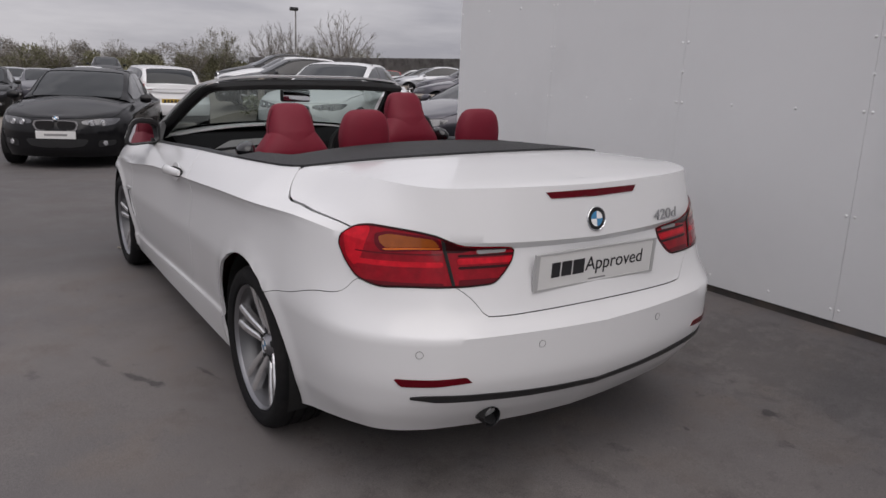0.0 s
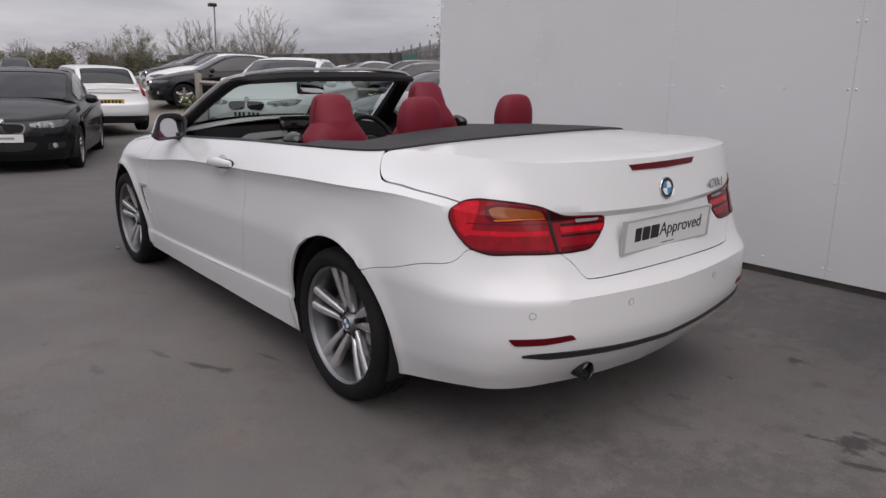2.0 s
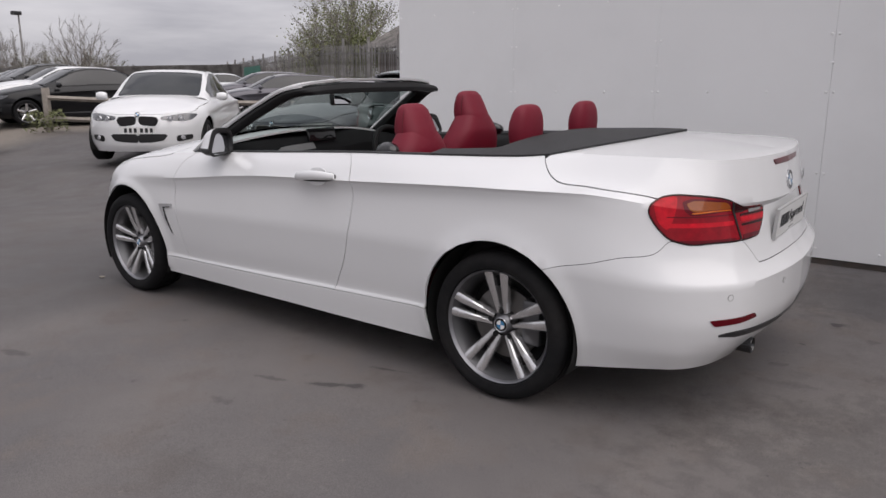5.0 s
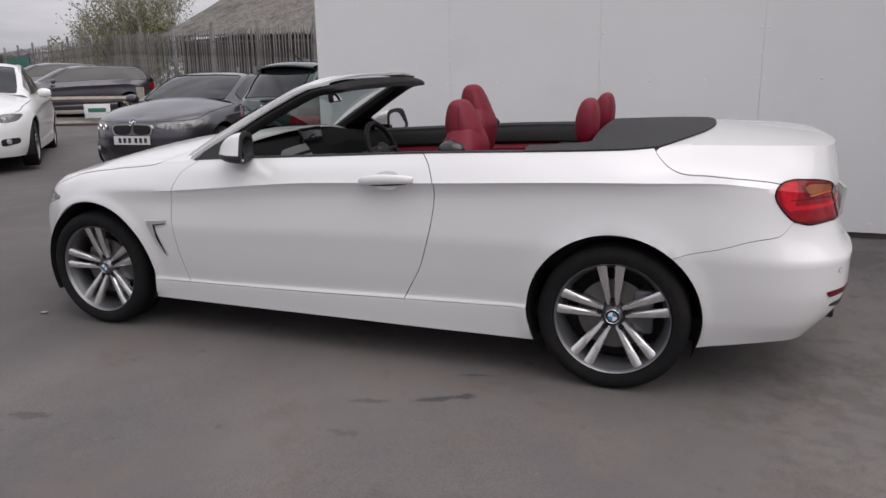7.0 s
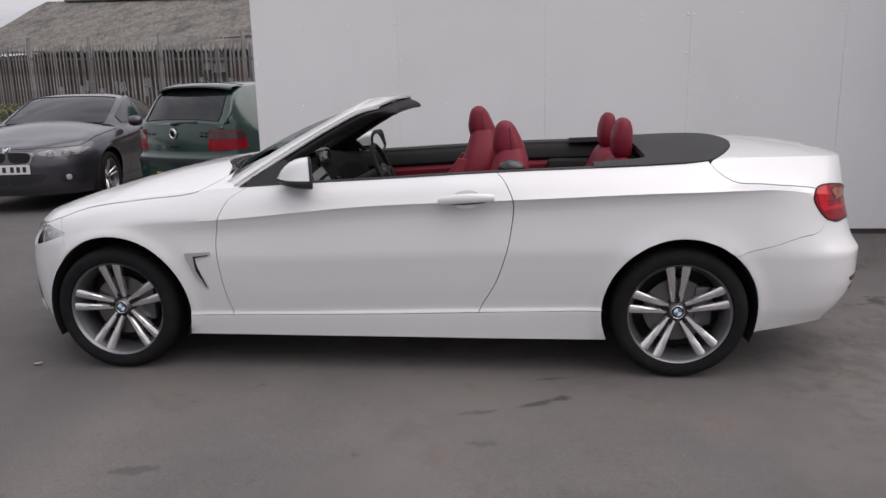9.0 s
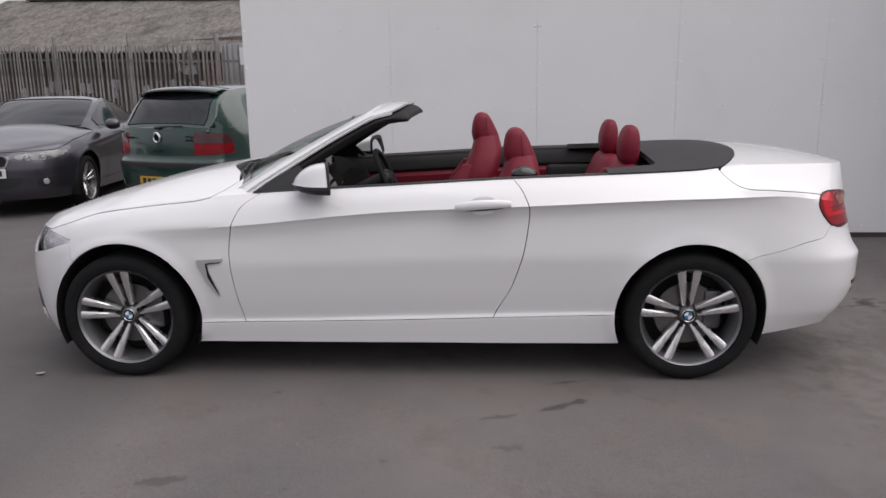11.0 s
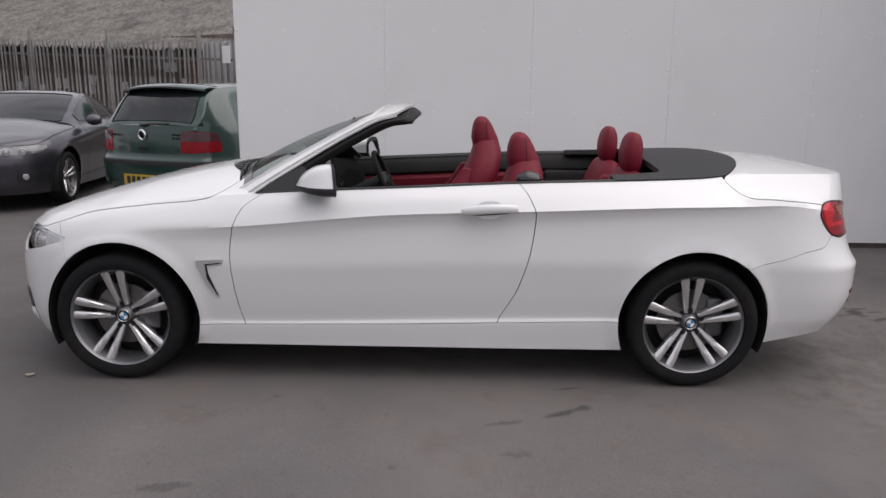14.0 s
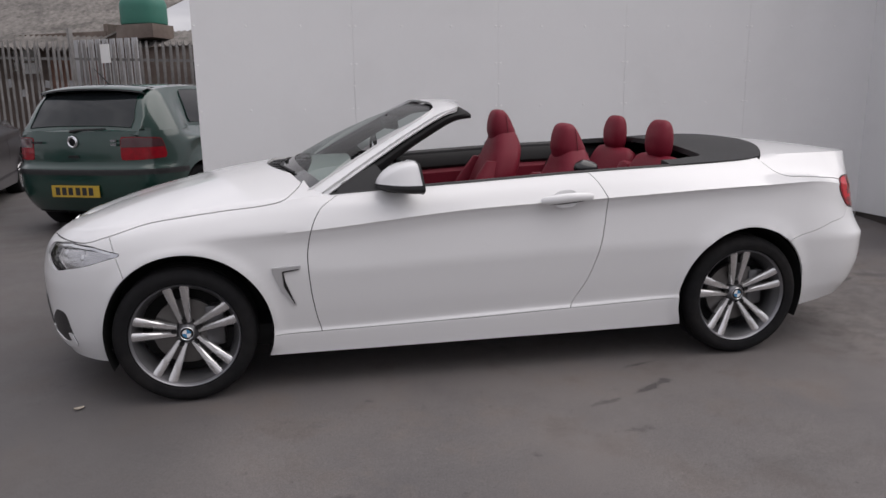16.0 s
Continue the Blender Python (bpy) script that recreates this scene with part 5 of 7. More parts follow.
front_seat(.585, -.40, 1.217)
front_seat(.415, .343, 1.268)
for y in (-.30, .30):
    rs = link("rear_seat", *loft(smooth_secs([(1.02, .45, .10, .27, -18, y), (1.10, .66, .09, .285, -18, y), (1.16, .85, .085, .285, -20, y), (1.195, .95, .075, .27, -22, y), (1.21, .995, .05, .235, -22, y), (1.215, 1.012, .02, .18, -22, y)], 16)), M_LEATHER, hero, "red leather rear seat")
    link("headrest", *loft(smooth_secs([(1.19, 1.005, .035, .085, -14, y), (1.19, 1.035, .05, .106, -14, y), (1.192, 1.10, .054, .114, -12, y), (1.197, 1.155, .048, .106, -10, y), (1.201, 1.195, .034, .088, -8, y), (1.204, 1.212, .018, .062, -8, y), (1.205, 1.216, .006, .03, -8, y)], 20), 30, 3.0), M_LEATHER, rs)
    for dy in (-.05, .05):
        link("headrest_post", *tube([(1.2, y + dy, 1.0), (1.195, y + dy, 1.06)], .006, 8), M_CHROME, rs)
    boxpart("rear_cushion", (.92, y, .43), (.34, .52, .14), M_LEATHER, rs, .05)
boxpart("rear_armrest", (1.12, 0, .7), (.16, .14, .5), M_LEATHER, hero, .04, Matrix.Rotation(radians(15), 4, "Y"))
# side linings beside the rear seats
for side in (-1, 1):
    boxpart("rear_side_lining", (1.15, side * .66, .68), (.6, .12, .44), M_BLACKLEATHER, hero, .03)
# dashboard, console, wheel, mirror
prof = [(-.89, .975), (-.80, 1.0), (-.64, 1.0), (-.53, .975), (-.46, .91), (-.44, .82), (-.50, .74), (-.55, .62), (-.60, .50)]
P = np.array([[(x + .08 * (abs(y) / .72) ** 2, y, z - .035 * (abs(y) / .72) ** 2 + (.025 * math.exp(-((y - .36) / .16) ** 2) if 2 <= i <= 4 else 0)) for i, (x, z) in enumerate(prof)] for y in np.linspace(-.70, .70, 37)])
dash = skin("dashboard", grid(P), M_DASH, hero, 0, "black dashboard with an aluminium strip")
P2 = np.array([[(x + .05 * (abs(y) / .72) ** 3, y, z - .03 * (abs(y) / .72) ** 2) for x, z in ((-.434, .80), (-.468, .765))] for y in np.linspace(-.70, .70, 31)])
skin("dash_strip", grid(P2), M_WOODTRIM, dash, .004)
P3 = np.array([[(-.44 - .035 * ((z - .82) / .09) ** 1.6 + .012 + .08 * (abs(y) / .72) ** 2, y, z - .035 * (abs(y) / .72) ** 2)
                for z in np.linspace(.828, .85 + .105 * min(1, (y + .60) / .22) ** .7, 6)] for y in np.linspace(-.60, -.10, 19)])
skin("dash_panel", grid(P3), M_BRUSHED, dash, .004, "pale brushed aluminium dash panel")
boxpart("dash_screen", (-.50, -.02, 1.0), (.02, .24, .085), M_GLOSSBLACK, dash, .008, Matrix.Rotation(radians(-12), 4, "Y"))
for y in (-.56, -.12, .08, .6):
    boxpart("air_vent", (-.438, y, .855), (.02, .13, .045), M_GLOSSBLACK, dash, .008)
console = boxpart("centre_console", (-.05, 0, .48), (.9, .22, .28), M_BLACKLEATHER, hero, .03)
boxpart("console_lid", (.22, 0, .64), (.34, .2, .07), M_BLACKLEATHER, console, .03)
boxpart("console_trim", (-.18, 0, .632), (.34, .18, .012), M_WOODTRIM, console, .004)
link("gear_lever", *tube([(-.2, .02, .62), (-.19, .02, .70), (-.17, .02, .73)], [.012, .014, .02], 10), M_GLOSSBLACK, console)
sw_m = Matrix.Translation((-.20, .36, .865)) @ Matrix.Rotation(radians(-24), 4, "Y")
ring = [sw_m @ Vector((0, .183 * math.cos(a), .183 * math.sin(a))) for a in np.linspace(0, 2 * math.pi, 41)]
stw = link("steering_wheel", *tube(ring, .0165, 10, False), M_BLACKLEATHER, hero, "black leather steering wheel")
link("wheel_boss", *moved(loft([(-.03, 0, .03, .05, 0, 0), (0.0, 0, .055, .07, 90, 0), (.02, 0, .04, .05, 90, 0)], 18), sw_m), M_TRIM, stw)
for a in (0, 180, 270):
    q = sw_m @ Vector((0, .175 * math.cos(radians(a)), .175 * math.sin(radians(a))))
    link("wheel_spoke", *tube([sw_m @ Vector((.005, 0, 0)), q], .014, 8), M_TRIM, stw)
link("steering_column", *tube([sw_m @ Vector((-.22, 0, 0)), sw_m @ Vector((-.01, 0, 0))], .045, 12), M_TRIM, stw)
rv = boxpart("rear_view_mirror", (-.335, 0, 1.222), (.03, .215, .074), M_TRIM, hero, .012, Matrix.Rotation(radians(-4), 4, "Y") @ Matrix.Rotation(radians(14), 4, "Z"))
boxpart("mirror_face", (-.319, .004, 1.2231), (.004, .199, .06), M_MIRROR, rv, .002, Matrix.Rotation(radians(-4), 4, "Y") @ Matrix.Rotation(radians(14), 4, "Z"))
link("mirror_stalk", *tube([(-.345, 0, 1.235), (-.352, 0, 1.25), (-.36, 0, 1.256)], [.014, .018, .022], 10), M_TRIM, rv)

# headlamps, kidney grilles, lower grille
for side in (-1, 1):
    fl = clips(front_half, lambda v: lo_f(v) - 0.001)
    fl = fl if side < 0 else flip_y(fl)
    hl = skin("headlamp", fl, M_REFLECTOR, hero, 0.05, "clear headlamp with round projectors", -0.035)
    for hx, hy in ((-1.88, -.66), (-1.985, -.53)):
        c = Vector((hx + .03, side * -hy * 1.0, .662))
        link("projector", *moved(lathe([(0.001, -.02), (.022, -.012), (.03, 0), (.036, .004), (.04, 0), (.044, .02)], 24), facing(c, Vector((-.75, side * .35, 0)).normalized()) @ Matrix.Diagonal((1, -1, 1, 1))), M_CHROME, hl)
    brow = clips(front_half, lambda v: lo_f(v) - 0.002, lambda v: .012 - lo_f(v), lambda v: Z(v) - .70)
    skin("lamp_brow", brow if side < 0 else flip_y(brow), M_CHROME, hl, .004, "", -.012)
    cov = skin("lamp_cover", fl, M_LAMPGLASS, hl, 0.0, "", 0.0)
    cov.visible_shadow = False
for side in (-1, 1):
    kp = [(side * .03, .70), (side * .20, .69), (side * .225, .63), (side * .19, .565), (side * .05, .57), (side * .02, .62)]
    m = Matrix.Translation((-2.095, 0, 0)) @ Matrix.Rotation(radians(-90), 4, "Z") @ Matrix.Rotation(radians(0), 4, "X")
    kd = slab("kidney_grille", rounded([(-a, b) for a, b in kp], 4, .25), .05, M_CHROME, hero, m, "chrome kidney grille with black slats", .004)
    for q in np.linspace(.05, .2, 9):
        slab("grille_slat", [(-side * q - .004, .585), (-side * q + .004, .585), (-side * q + .004, .685), (-side * q - .004, .685)], .06, M_GLOSSBLACK, kd, m)
for side in (-1, 1):
    gp = hb.sz([(-1.95, -.64, .41), (-2.0, -.56, .41), (-2.045, -.47, .34), (-2.055, -.45, .25), (-1.98, -.59, .225), (-1.915, -.68, .25)], 3, .2)
    g = clips(front_half, lambda v: gp(np.c_[S(v), Z(v)]))
    it = skin("bumper_intake", g if side < 0 else flip_y(g), M_TRIM, hero, .01, "black intake in the front bumper", .003)
    rim_ = clips(front_half, lambda v: gp(np.c_[S(v), Z(v)]), lambda v: .03 - gp(np.c_[S(v), Z(v)]), lambda v: .31 - Z(v))
    skin("intake_blade", rim_ if side < 0 else flip_y(rim_), M_WHITE, it, .006, "", .008)
cg = hb.sz([(-2.13, -.2, .45), (-2.09, -.38, .43), (-2.06, -.44, .3), (-2.13, -.2, .25), (-2.145, 0, .245), (-2.145, 0, .455)], 2, .1)
skin("lower_grille", both(clips(front_half, lambda v: cg(np.c_[S(v), Z(v)]))), M_TRIM, hero, .01, "black lower grille", .003)
p = Vector((-2.055, 0, .728))
roundel(bonnet, facing(p + Vector((-.01, 0, .006)), Vector((-.75, 0, .66)).normalized()), .041)

# ---- other parked cars: closed bodies on the same principle ----
def mapped(x, wb, fo, ro):
    if x < -1.405:
        return -wb / 2 - (-1.405 - x) * fo / 0.74
    if x > 1.405:
        return wb / 2 + (x - 1.405) * ro / 0.985
    return x * wb / 2.81


M_SMOKED = mat("smoked_red_lens", (0.05, 0.006, 0.01), rough=0.12, coat=0.6)


def closed_car(name, m, paint_m, label, wb=2.81, fo=0.77, ro=1.05, half=0.905, cabin=None, tail="saloon", door_x=(-0.72, 0.42, 1.28), near=True, front="kidney", plate="white", group="", lamp_m=M_TAILRED, wheel_m=M_ALLOY, wheel_r=0.32, spokes=5, style="double", glass=M_DARKGLASS, side_end=9.0):
    """cabin: (x, z, half width) from the foot of the windscreen over the roof to the foot of the rear window."""
    car = thing(name, m, label, "car", group)
    k = half / 0.91
    outl = [(mapped(x, wb, fo, ro), y * k) for x, y in H_OUT]
    rear_x, front_x = outl[-1][0], outl[0][0]
    keys = []
    for x, y, rows in H_KEYS:
        r = list(rows)
        if tail == "hatch" and x > 1.9:
            r = [(.25, .10), (.34, .04), (.42, .012), (.55, .0), (.64, .0), (.70, .03), (.80, .035), (.92, .045), (1.0, .06)]
        elif tail == "hatch" and x > 1.5:
            r = [(.24, .06), (.34, .03), (.38, .02), (.5, .005), (.62, .0), (.74, .005), (.86, .02), (.95, .04), (1.0, .06)]
        keys.append((mapped(x, wb, fo, ro), y * k, r))
    crown = [(mapped(x, wb, fo, ro), z) for x, z in H_CROWN if x < -0.6]
    crown += [(0.0, 0.98), (1.2, 1.03)] if tail == "hatch" else [(0.0, 0.98), (1.2, 1.05)]
    crown += [(rear_x - .1, 1.02 if tail == "hatch" else 1.05)]
    ar_ = [(-wb / 2 + 0.015, 0.33, 0.368), (wb / 2, 0.33, 0.36)]
    b = Body(outl, keys, crown, ar_, step=0.035 if near else 0.07, sub=4 if near else 2, top=8 if near else 5, mid=(-0.7, 1.2), flare=0.01)
    a1, a2 = arch_cut(*ar_[0]), arch_cut(*ar_[1])
    lf = b.sz([(front_x + .47 * fo / .77, -.86 * k, .735), (front_x + .31, -.77 * k, .742), (front_x + .17, -.62 * k, .732), (front_x + .05, -.34 * k, .70), (front_x + .06, -.34 * k, .65), (front_x + .2, -.64 * k, .632), (front_x + .3, -.76 * k, .65)])
    if tail == "hatch":
        lr = b.sz([(rear_x - .26, -.86 * k, .93), (rear_x - .1, -.66 * k, .945), (rear_x - .055, -.50 * k, .945), (rear_x - .055, -.50 * k, .735), (rear_x - .1, -.66 * k, .735), (rear_x - .30, -.87 * k, .75)], 3, .12)
    elif tail == "tall":
        lr = b.sz([(rear_x - .26, -.82 * k, 1.03), (rear_x - .15, -.72 * k, 1.04), (rear_x - .16, -.72 * k, .80), (rear_x - .26, -.82 * k, .76)], 3, .12)
    else:
        lr = b.sz([(rear_x - .42, -.86 * k, .86), (rear_x - .36, -.83 * k, .93), (rear_x - .15, -.70 * k, .91), (rear_x - .03, -.36 * k, .86), (rear_x - .04, -.38 * k, .77), (rear_x - .17, -.7 * k, .745)])
    of = lambda v: lf(np.c_[S(v), Z(v)])
    orr = lambda v: lr(np.c_[S(v), Z(v)])
    g = 0.0025
    fr = clips(b.sheet, a1, a2, lambda v: -of(v) - g, lambda v: -orr(v) - g)
    hz = lambda v: hood_z(np.interp(X(v), [front_x, -wb / 2, 0], [-2.145, -1.405, 0]))
    cuts = [-9.0, *door_x, 9.0]
    skin("bonnet", both(clips(fr, lambda v: cuts[1] - .02 - X(v), lambda v: Z(v) - hz(v) - g)), paint_m, car)
    body_front = clips(fr, lambda v: cuts[1] - g - X(v), lambda v: hz(v) - Z(v) - g)
    skin("front_end", both(body_front), paint_m, car)
    for i in range(1, len(cuts) - 2):
        sheet = clips(grid(b.P[:, :b.rows]), a1, a2, lambda v: X(v) - cuts[i] - g, lambda v: cuts[i + 1] - g - X(v))
        pair("door", sheet, paint_m, parent=car)
    skin("rear_end", both(clips(fr, lambda v: X(v) - cuts[-2] - g)), paint_m, car)
    skin("inner_shell", both(clips(b.inner(0.02), a1, a2)), M_SHELL, car, 0)
    for side in (-1, 1):
        sh_ = clips(b.sheet, lambda v: of(v))
        hl = skin("headlamp", sh_ if side < 0 else flip_y(sh_), M_HEADLAMP, car, .01, "clear headlamp", .001)
        if near and front == "kidney":
            for hx, hy in ((front_x + .22, .60), (front_x + .13, .46)):
                n_ = Vector((-.85, side * .4, 0)).normalized()
                pj = facing(Vector((hx - .02, side * hy * k, .668)), n_)
                ring_ = link("projector", *moved(lathe([(.030, -.004), (.034, .008), (.038, .008), (.043, -.004)], 20), pj), M_CHROME, hl)
                link("projector_lens", *moved(lathe([(.0005, .006), (.02, .003), (.031, -.004)], 16), pj), M_CLEARLENS, hl)
        sh_ = clips(b.sheet, lambda v: orr(v))
        tl = skin("tail_lamp", sh_ if side < 0 else flip_y(sh_), lamp_m, car, .01, "red tail lamp", .004)
        if tail == "hatch" and near:
            sh_ = clips(b.sheet, lambda v: orr(v) - .006, lambda v: Z(v) - .85)
            skin("smoked_lens", sh_ if side < 0 else flip_y(sh_), M_SMOKED, tl, .003, "", .007)
    for wx in (-wb / 2, wb / 2):
        for side in (-1, 1):
            spoked_wheel("wheel", car, (wx, side * (half - .125), wheel_r), side, r_rim=wheel_r - .085, r_tyre=wheel_r, width=.21, n=40 if near else 20, spokes=spokes, style=style, face=wheel_m, detail=False)
            ax, az, arr = ar_[0] if wx < 0 else ar_[1]
            pts = [(arr * math.cos(a), arr * math.sin(a)) for a in np.linspace(-0.42, math.pi + 0.42, 20)]
            vs = [(ax + q * c, side * y, az + q * s_) for c, s_ in pts for q, y in ((0.985, half - .04), (0.985, half - .4), (0.3, half - .4))]
            link("wheel_arch_liner", vs, [(i * 3 + j, i * 3 + j + 1, i * 3 + 4 + j, i * 3 + 3 + j) for i in range(19) for j in range(2)], M_SHELL, car)
    boxpart("underbody", (0, 0, .25), (wb + .9, half * 1.6, .12), M_SHELL, car, .03)
    # cabin
    C = np.array(cabin, float)
    arc = np.r_[0, np.cumsum(np.hypot(np.diff(C[:, 0]), np.diff(C[:, 1])))]
    n_t = 44 if near else 22
    t = np.linspace(0, arc[-1], n_t)
    cx, cz, cw = (pchip(arc, C[:, q])(t) for q in range(3))
    E = b.edge
    P = []
    for i in range(n_t):
        j = np.argmin(np.abs(E[:, 0] - cx[i]))
        yb, zb = -E[j, 1] * 0.985, E[j, 2] - .004
        row = []
        for q in np.linspace(0, 1, 9):
            row.append((cx[i] + (.10 * q * q if i < n_t * .4 else -.05 * q * q) * (1 if C[0, 1] + .1 < cz[i] else .6) * (0.3 + 0.7 * (1 - min(1, abs(t[i] - arc[-1] / 2) / (arc[-1] / 2)) * 0)), -cw[i] * q, cz[i] - .03 * q ** 3, t[i], q))
        x1, _, z1 = row[-1][:3]
        zb2 = min(zb, z1)
        for q in np.linspace(0, 1, 9)[1:]:
            bulge = .02 * math.sin(math.pi * q)
            row.append((x1, -(cw[i] + .012 + (yb - cw[i] - .012) * q + bulge * .5), z1 + (zb2 - z1) * q, t[i], 1 + q))
        P.append(row)
    cab_ = grid(np.array(P))
    tv = lambda v: v[:, 3]
    qv = lambda v: v[:, 4]
    iw = int(np.argmax(C[:, 1] > C[:, 1].max() - .09))
    ir = len(C) - 1 - int(np.argmax(C[::-1, 1] > C[:, 1].max() - .11))
    t1, t2 = arc[iw], arc[ir]
    # distances in metres so that the frames round the panes keep an even width
    f_ws = lambda v: np.minimum(np.minimum(tv(v) - .03, t1 - .02 - tv(v)), (0.93 - qv(v)) * .7)
    f_rw = lambda v: np.minimum(np.minimum(tv(v) - t2 - .04, arc[-1] - .07 - tv(v)), (0.9 - qv(v)) * .7)
    xa, xz_ = cabin[0][0], cabin[-1][0]
    xr = C[ir, 0]
    def f_sw(v):
        h = (X(v) - xr) / max(xz_ - xr, .05)
        return np.minimum.reduce([(qv(v) - 1.1) * .45, (1.9 - qv(v)) * .45, X(v) - xa - .33, np.minimum(xz_ - .28, side_end) - X(v), (1.75 - .9 * np.clip(h, 0, 1) ** .8 * 0 - qv(v)) + .2, Z(v) - .985 - .0 * X(v)])
    pil = [x for x in door_x[1:]]
    roof = skin("roof", both(clips(cab_, lambda v: -f_ws(v) - .002, lambda v: -f_rw(v) - .002, lambda v: -f_sw(v) - .002)), paint_m, car, .01)
    skin("windscreen", both(clips(cab_, f_ws)), glass, car, .004, "dark windscreen", -.001)
    skin("rear_window", both(clips(cab_, f_rw)), glass, car, .004, "dark rear window", -.001)
    edges = [-9.0, *pil, 9.0]
    for i in range(len(edges) - 1):
        lo_, hi_ = edges[i], edges[i + 1]
        sw = clips(cab_, f_sw, lambda v: X(v) - lo_ - .022, lambda v: hi_ - .022 - X(v))
        if len(sw[1]):
            pair("side_window", sw, M_DARKGLASS, depth=.004, out=-.001, parent=car)
    pil_s = clips(cab_, f_sw)
    pair("window_pillar", pil_s, M_GLOSSBLACK, depth=0, out=-.006, parent=car)
    # mirrors
    for side in (-1, 1):
        ell = lathe([(.0001, -.085), (.045, -.075), (.066, -.03), (.068, .02), (.05, .07), (.0001, .085)], 14)
        link("door_mirror", *moved(ell, Matrix.Translation((xa + .32, side * (half + .075), 1.0)) @ Matrix.Diagonal((1.0, 1.1, 1.05, 1))), paint_m, car)
    # faces
    if front == "kidney":
        for side in (-1, 1):
            kp = [(side * .025, .71), (side * .27, .70), (side * .30, .645), (side * .26, .56), (side * .06, .555), (side * .02, .62)]
            mk = Matrix.Translation((front_x + .06, 0, 0)) @ Matrix.Rotation(radians(-90), 4, "Z")
            kd = slab("kidney_grille", rounded([(-a, c) for a, c in kp], 3, .25), .09, M_CHROME, car, mk, "chrome-rimmed kidney grille", .004)
            slab("grille_mesh", rounded([(-a * .92 - side * .012 * 0, .635 + (c - .635) * .86) for a, c in kp], 3, .25), .096, M_GLOSSBLACK, kd, mk)
        lg = b.sz([(front_x + .02, -.22, .445), (front_x + .09, -.42, .44), (front_x + .07, -.35, .345), (front_x + .02, -.2, .32), (front_x, 0, .315), (front_x, 0, .445)], 2, .1)
        skin("lower_grille", both(clips(b.sheet, lambda v: lg(np.c_[S(v), Z(v)]))), M_TRIM, car, .006, "black lower grille", .004)
        for side in (-1, 1):
            fg = b.sz([(front_x + .12, -.54 * k, .42), (front_x + .3, -.76 * k, .43), (front_x + .3, -.76 * k, .36), (front_x + .12, -.54 * k, .32)], 3, .15)
            sh_ = clips(b.sheet, lambda v: fg(np.c_[S(v), Z(v)]))
            itk = skin("bumper_intake", sh_ if side < 0 else flip_y(sh_), M_TRIM, car, .006, "black intake", .004)
            link("fog_lamp", *moved(lathe([(.001, .012), (.03, .01), (.036, 0)], 16), facing(Vector((front_x + .17, side * .62 * k, .385)), Vector((-.8, side * .5, 0)).normalized())), M_CLEARLENS, itk)
        roundel(car, facing(Vector((front_x + .045, 0, .735)), Vector((-.85, 0, .5)).normalized()), .041, flat=False)
    pz = .50 if front == "kidney" else .46
    pl = slab("number_plate", [(-.26, -.055), (.26, -.055), (.26, .055), (-.26, .055)], .01, M_PLATE, car, Matrix.Translation((front_x - .008, 0, pz)) @ Matrix.Rotation(radians(90), 4, "Z"), "white number plate", .002)
    for q in ((-.20, .05), (-.13, .05), (-.06, .05), (.03, .05), (.10, .05), (.17, .05)):
        if near and plate == "white":
            slab("plate_bar", [(q[0] - .02, -.032), (q[0] + .02, -.032), (q[0] + .02, .032), (q[0] - .02, .032)], .002, M_INK, pl, Matrix.Translation((front_x - .014, 0, pz)) @ Matrix.Rotation(radians(90), 4, "Z"))
    rz_ = {"hatch": .45, "tall": .66}.get(tail, .78)
    rpx = float(b.P[-1, np.argmin(np.abs(b.P[-1, :b.rows, 2] - rz_)), 0]) + .012
    if near:
        pr = slab("number_plate", [(-.26, -.055), (.26, -.055), (.26, .055), (-.26, .055)], .01, M_PLATEYELLOW, car, Matrix.Translation((rpx, 0, rz_)) @ Matrix.Rotation(radians(90), 4, "Z"), "yellow number plate", .002)
        for q in (-.19, -.12, -.05, .03, .10, .17):
            slab("plate_bar", [(q - .024, -.036), (q + .024, -.036), (q + .024, .036), (q - .024, .036)], .002, M_INK, pr, Matrix.Translation((rpx + .006, 0, rz_)) @ Matrix.Rotation(radians(90), 4, "Z"))
    car["front_x"], car["rear_x"] = front_x, rear_x
    return car, b, cab_, (front_x, rear_x)


def at_ground(x, y, rz, z=None, s=1.0):
    return pose(x, y, ground_z(x, y) if z is None else z, 0, 0, rz) @ Matrix.Scale(s, 4)


CAB_SALOON = [(-.98, 1.0, .70), (-.55, 1.25, .665), (-.22, 1.405, .62), (.1, 1.46, .60), (.55, 1.465, .59), (.95, 1.42, .575), (1.3, 1.285, .59), (1.72, 1.06, .62)]
CAB_COUPE = [(-.98, .99, .70), (-.55, 1.21, .66), (-.18, 1.345, .61), (.15, 1.385, .585), (.55, 1.36, .55), (.95, 1.31, .53), (1.35, 1.19, .54), (1.8, 1.05, .58)]
CAB_HATCH = [(-.85, .98, .60), (-.45, 1.22, .61), (-.1, 1.39, .60), (.3, 1.438, .59), (.9, 1.435, .58), (1.55, 1.395, .565), (1.70, 1.33, .57), (1.93, .985, .64)]
CAB_TALL = [(x, z + .012 * max(0, min(1, (z - 1.2) / .2)), w) for x, z, w in CAB_HATCH]
CAB_LOW = [(-.9, .98, .60), (-.5, 1.22, .61), (-.12, 1.39, .60), (.3, 1.445, .59), (.9, 1.43, .57), (1.55, 1.37, .54), (1.72, 1.28, .55), (1.97, .93, .62)]
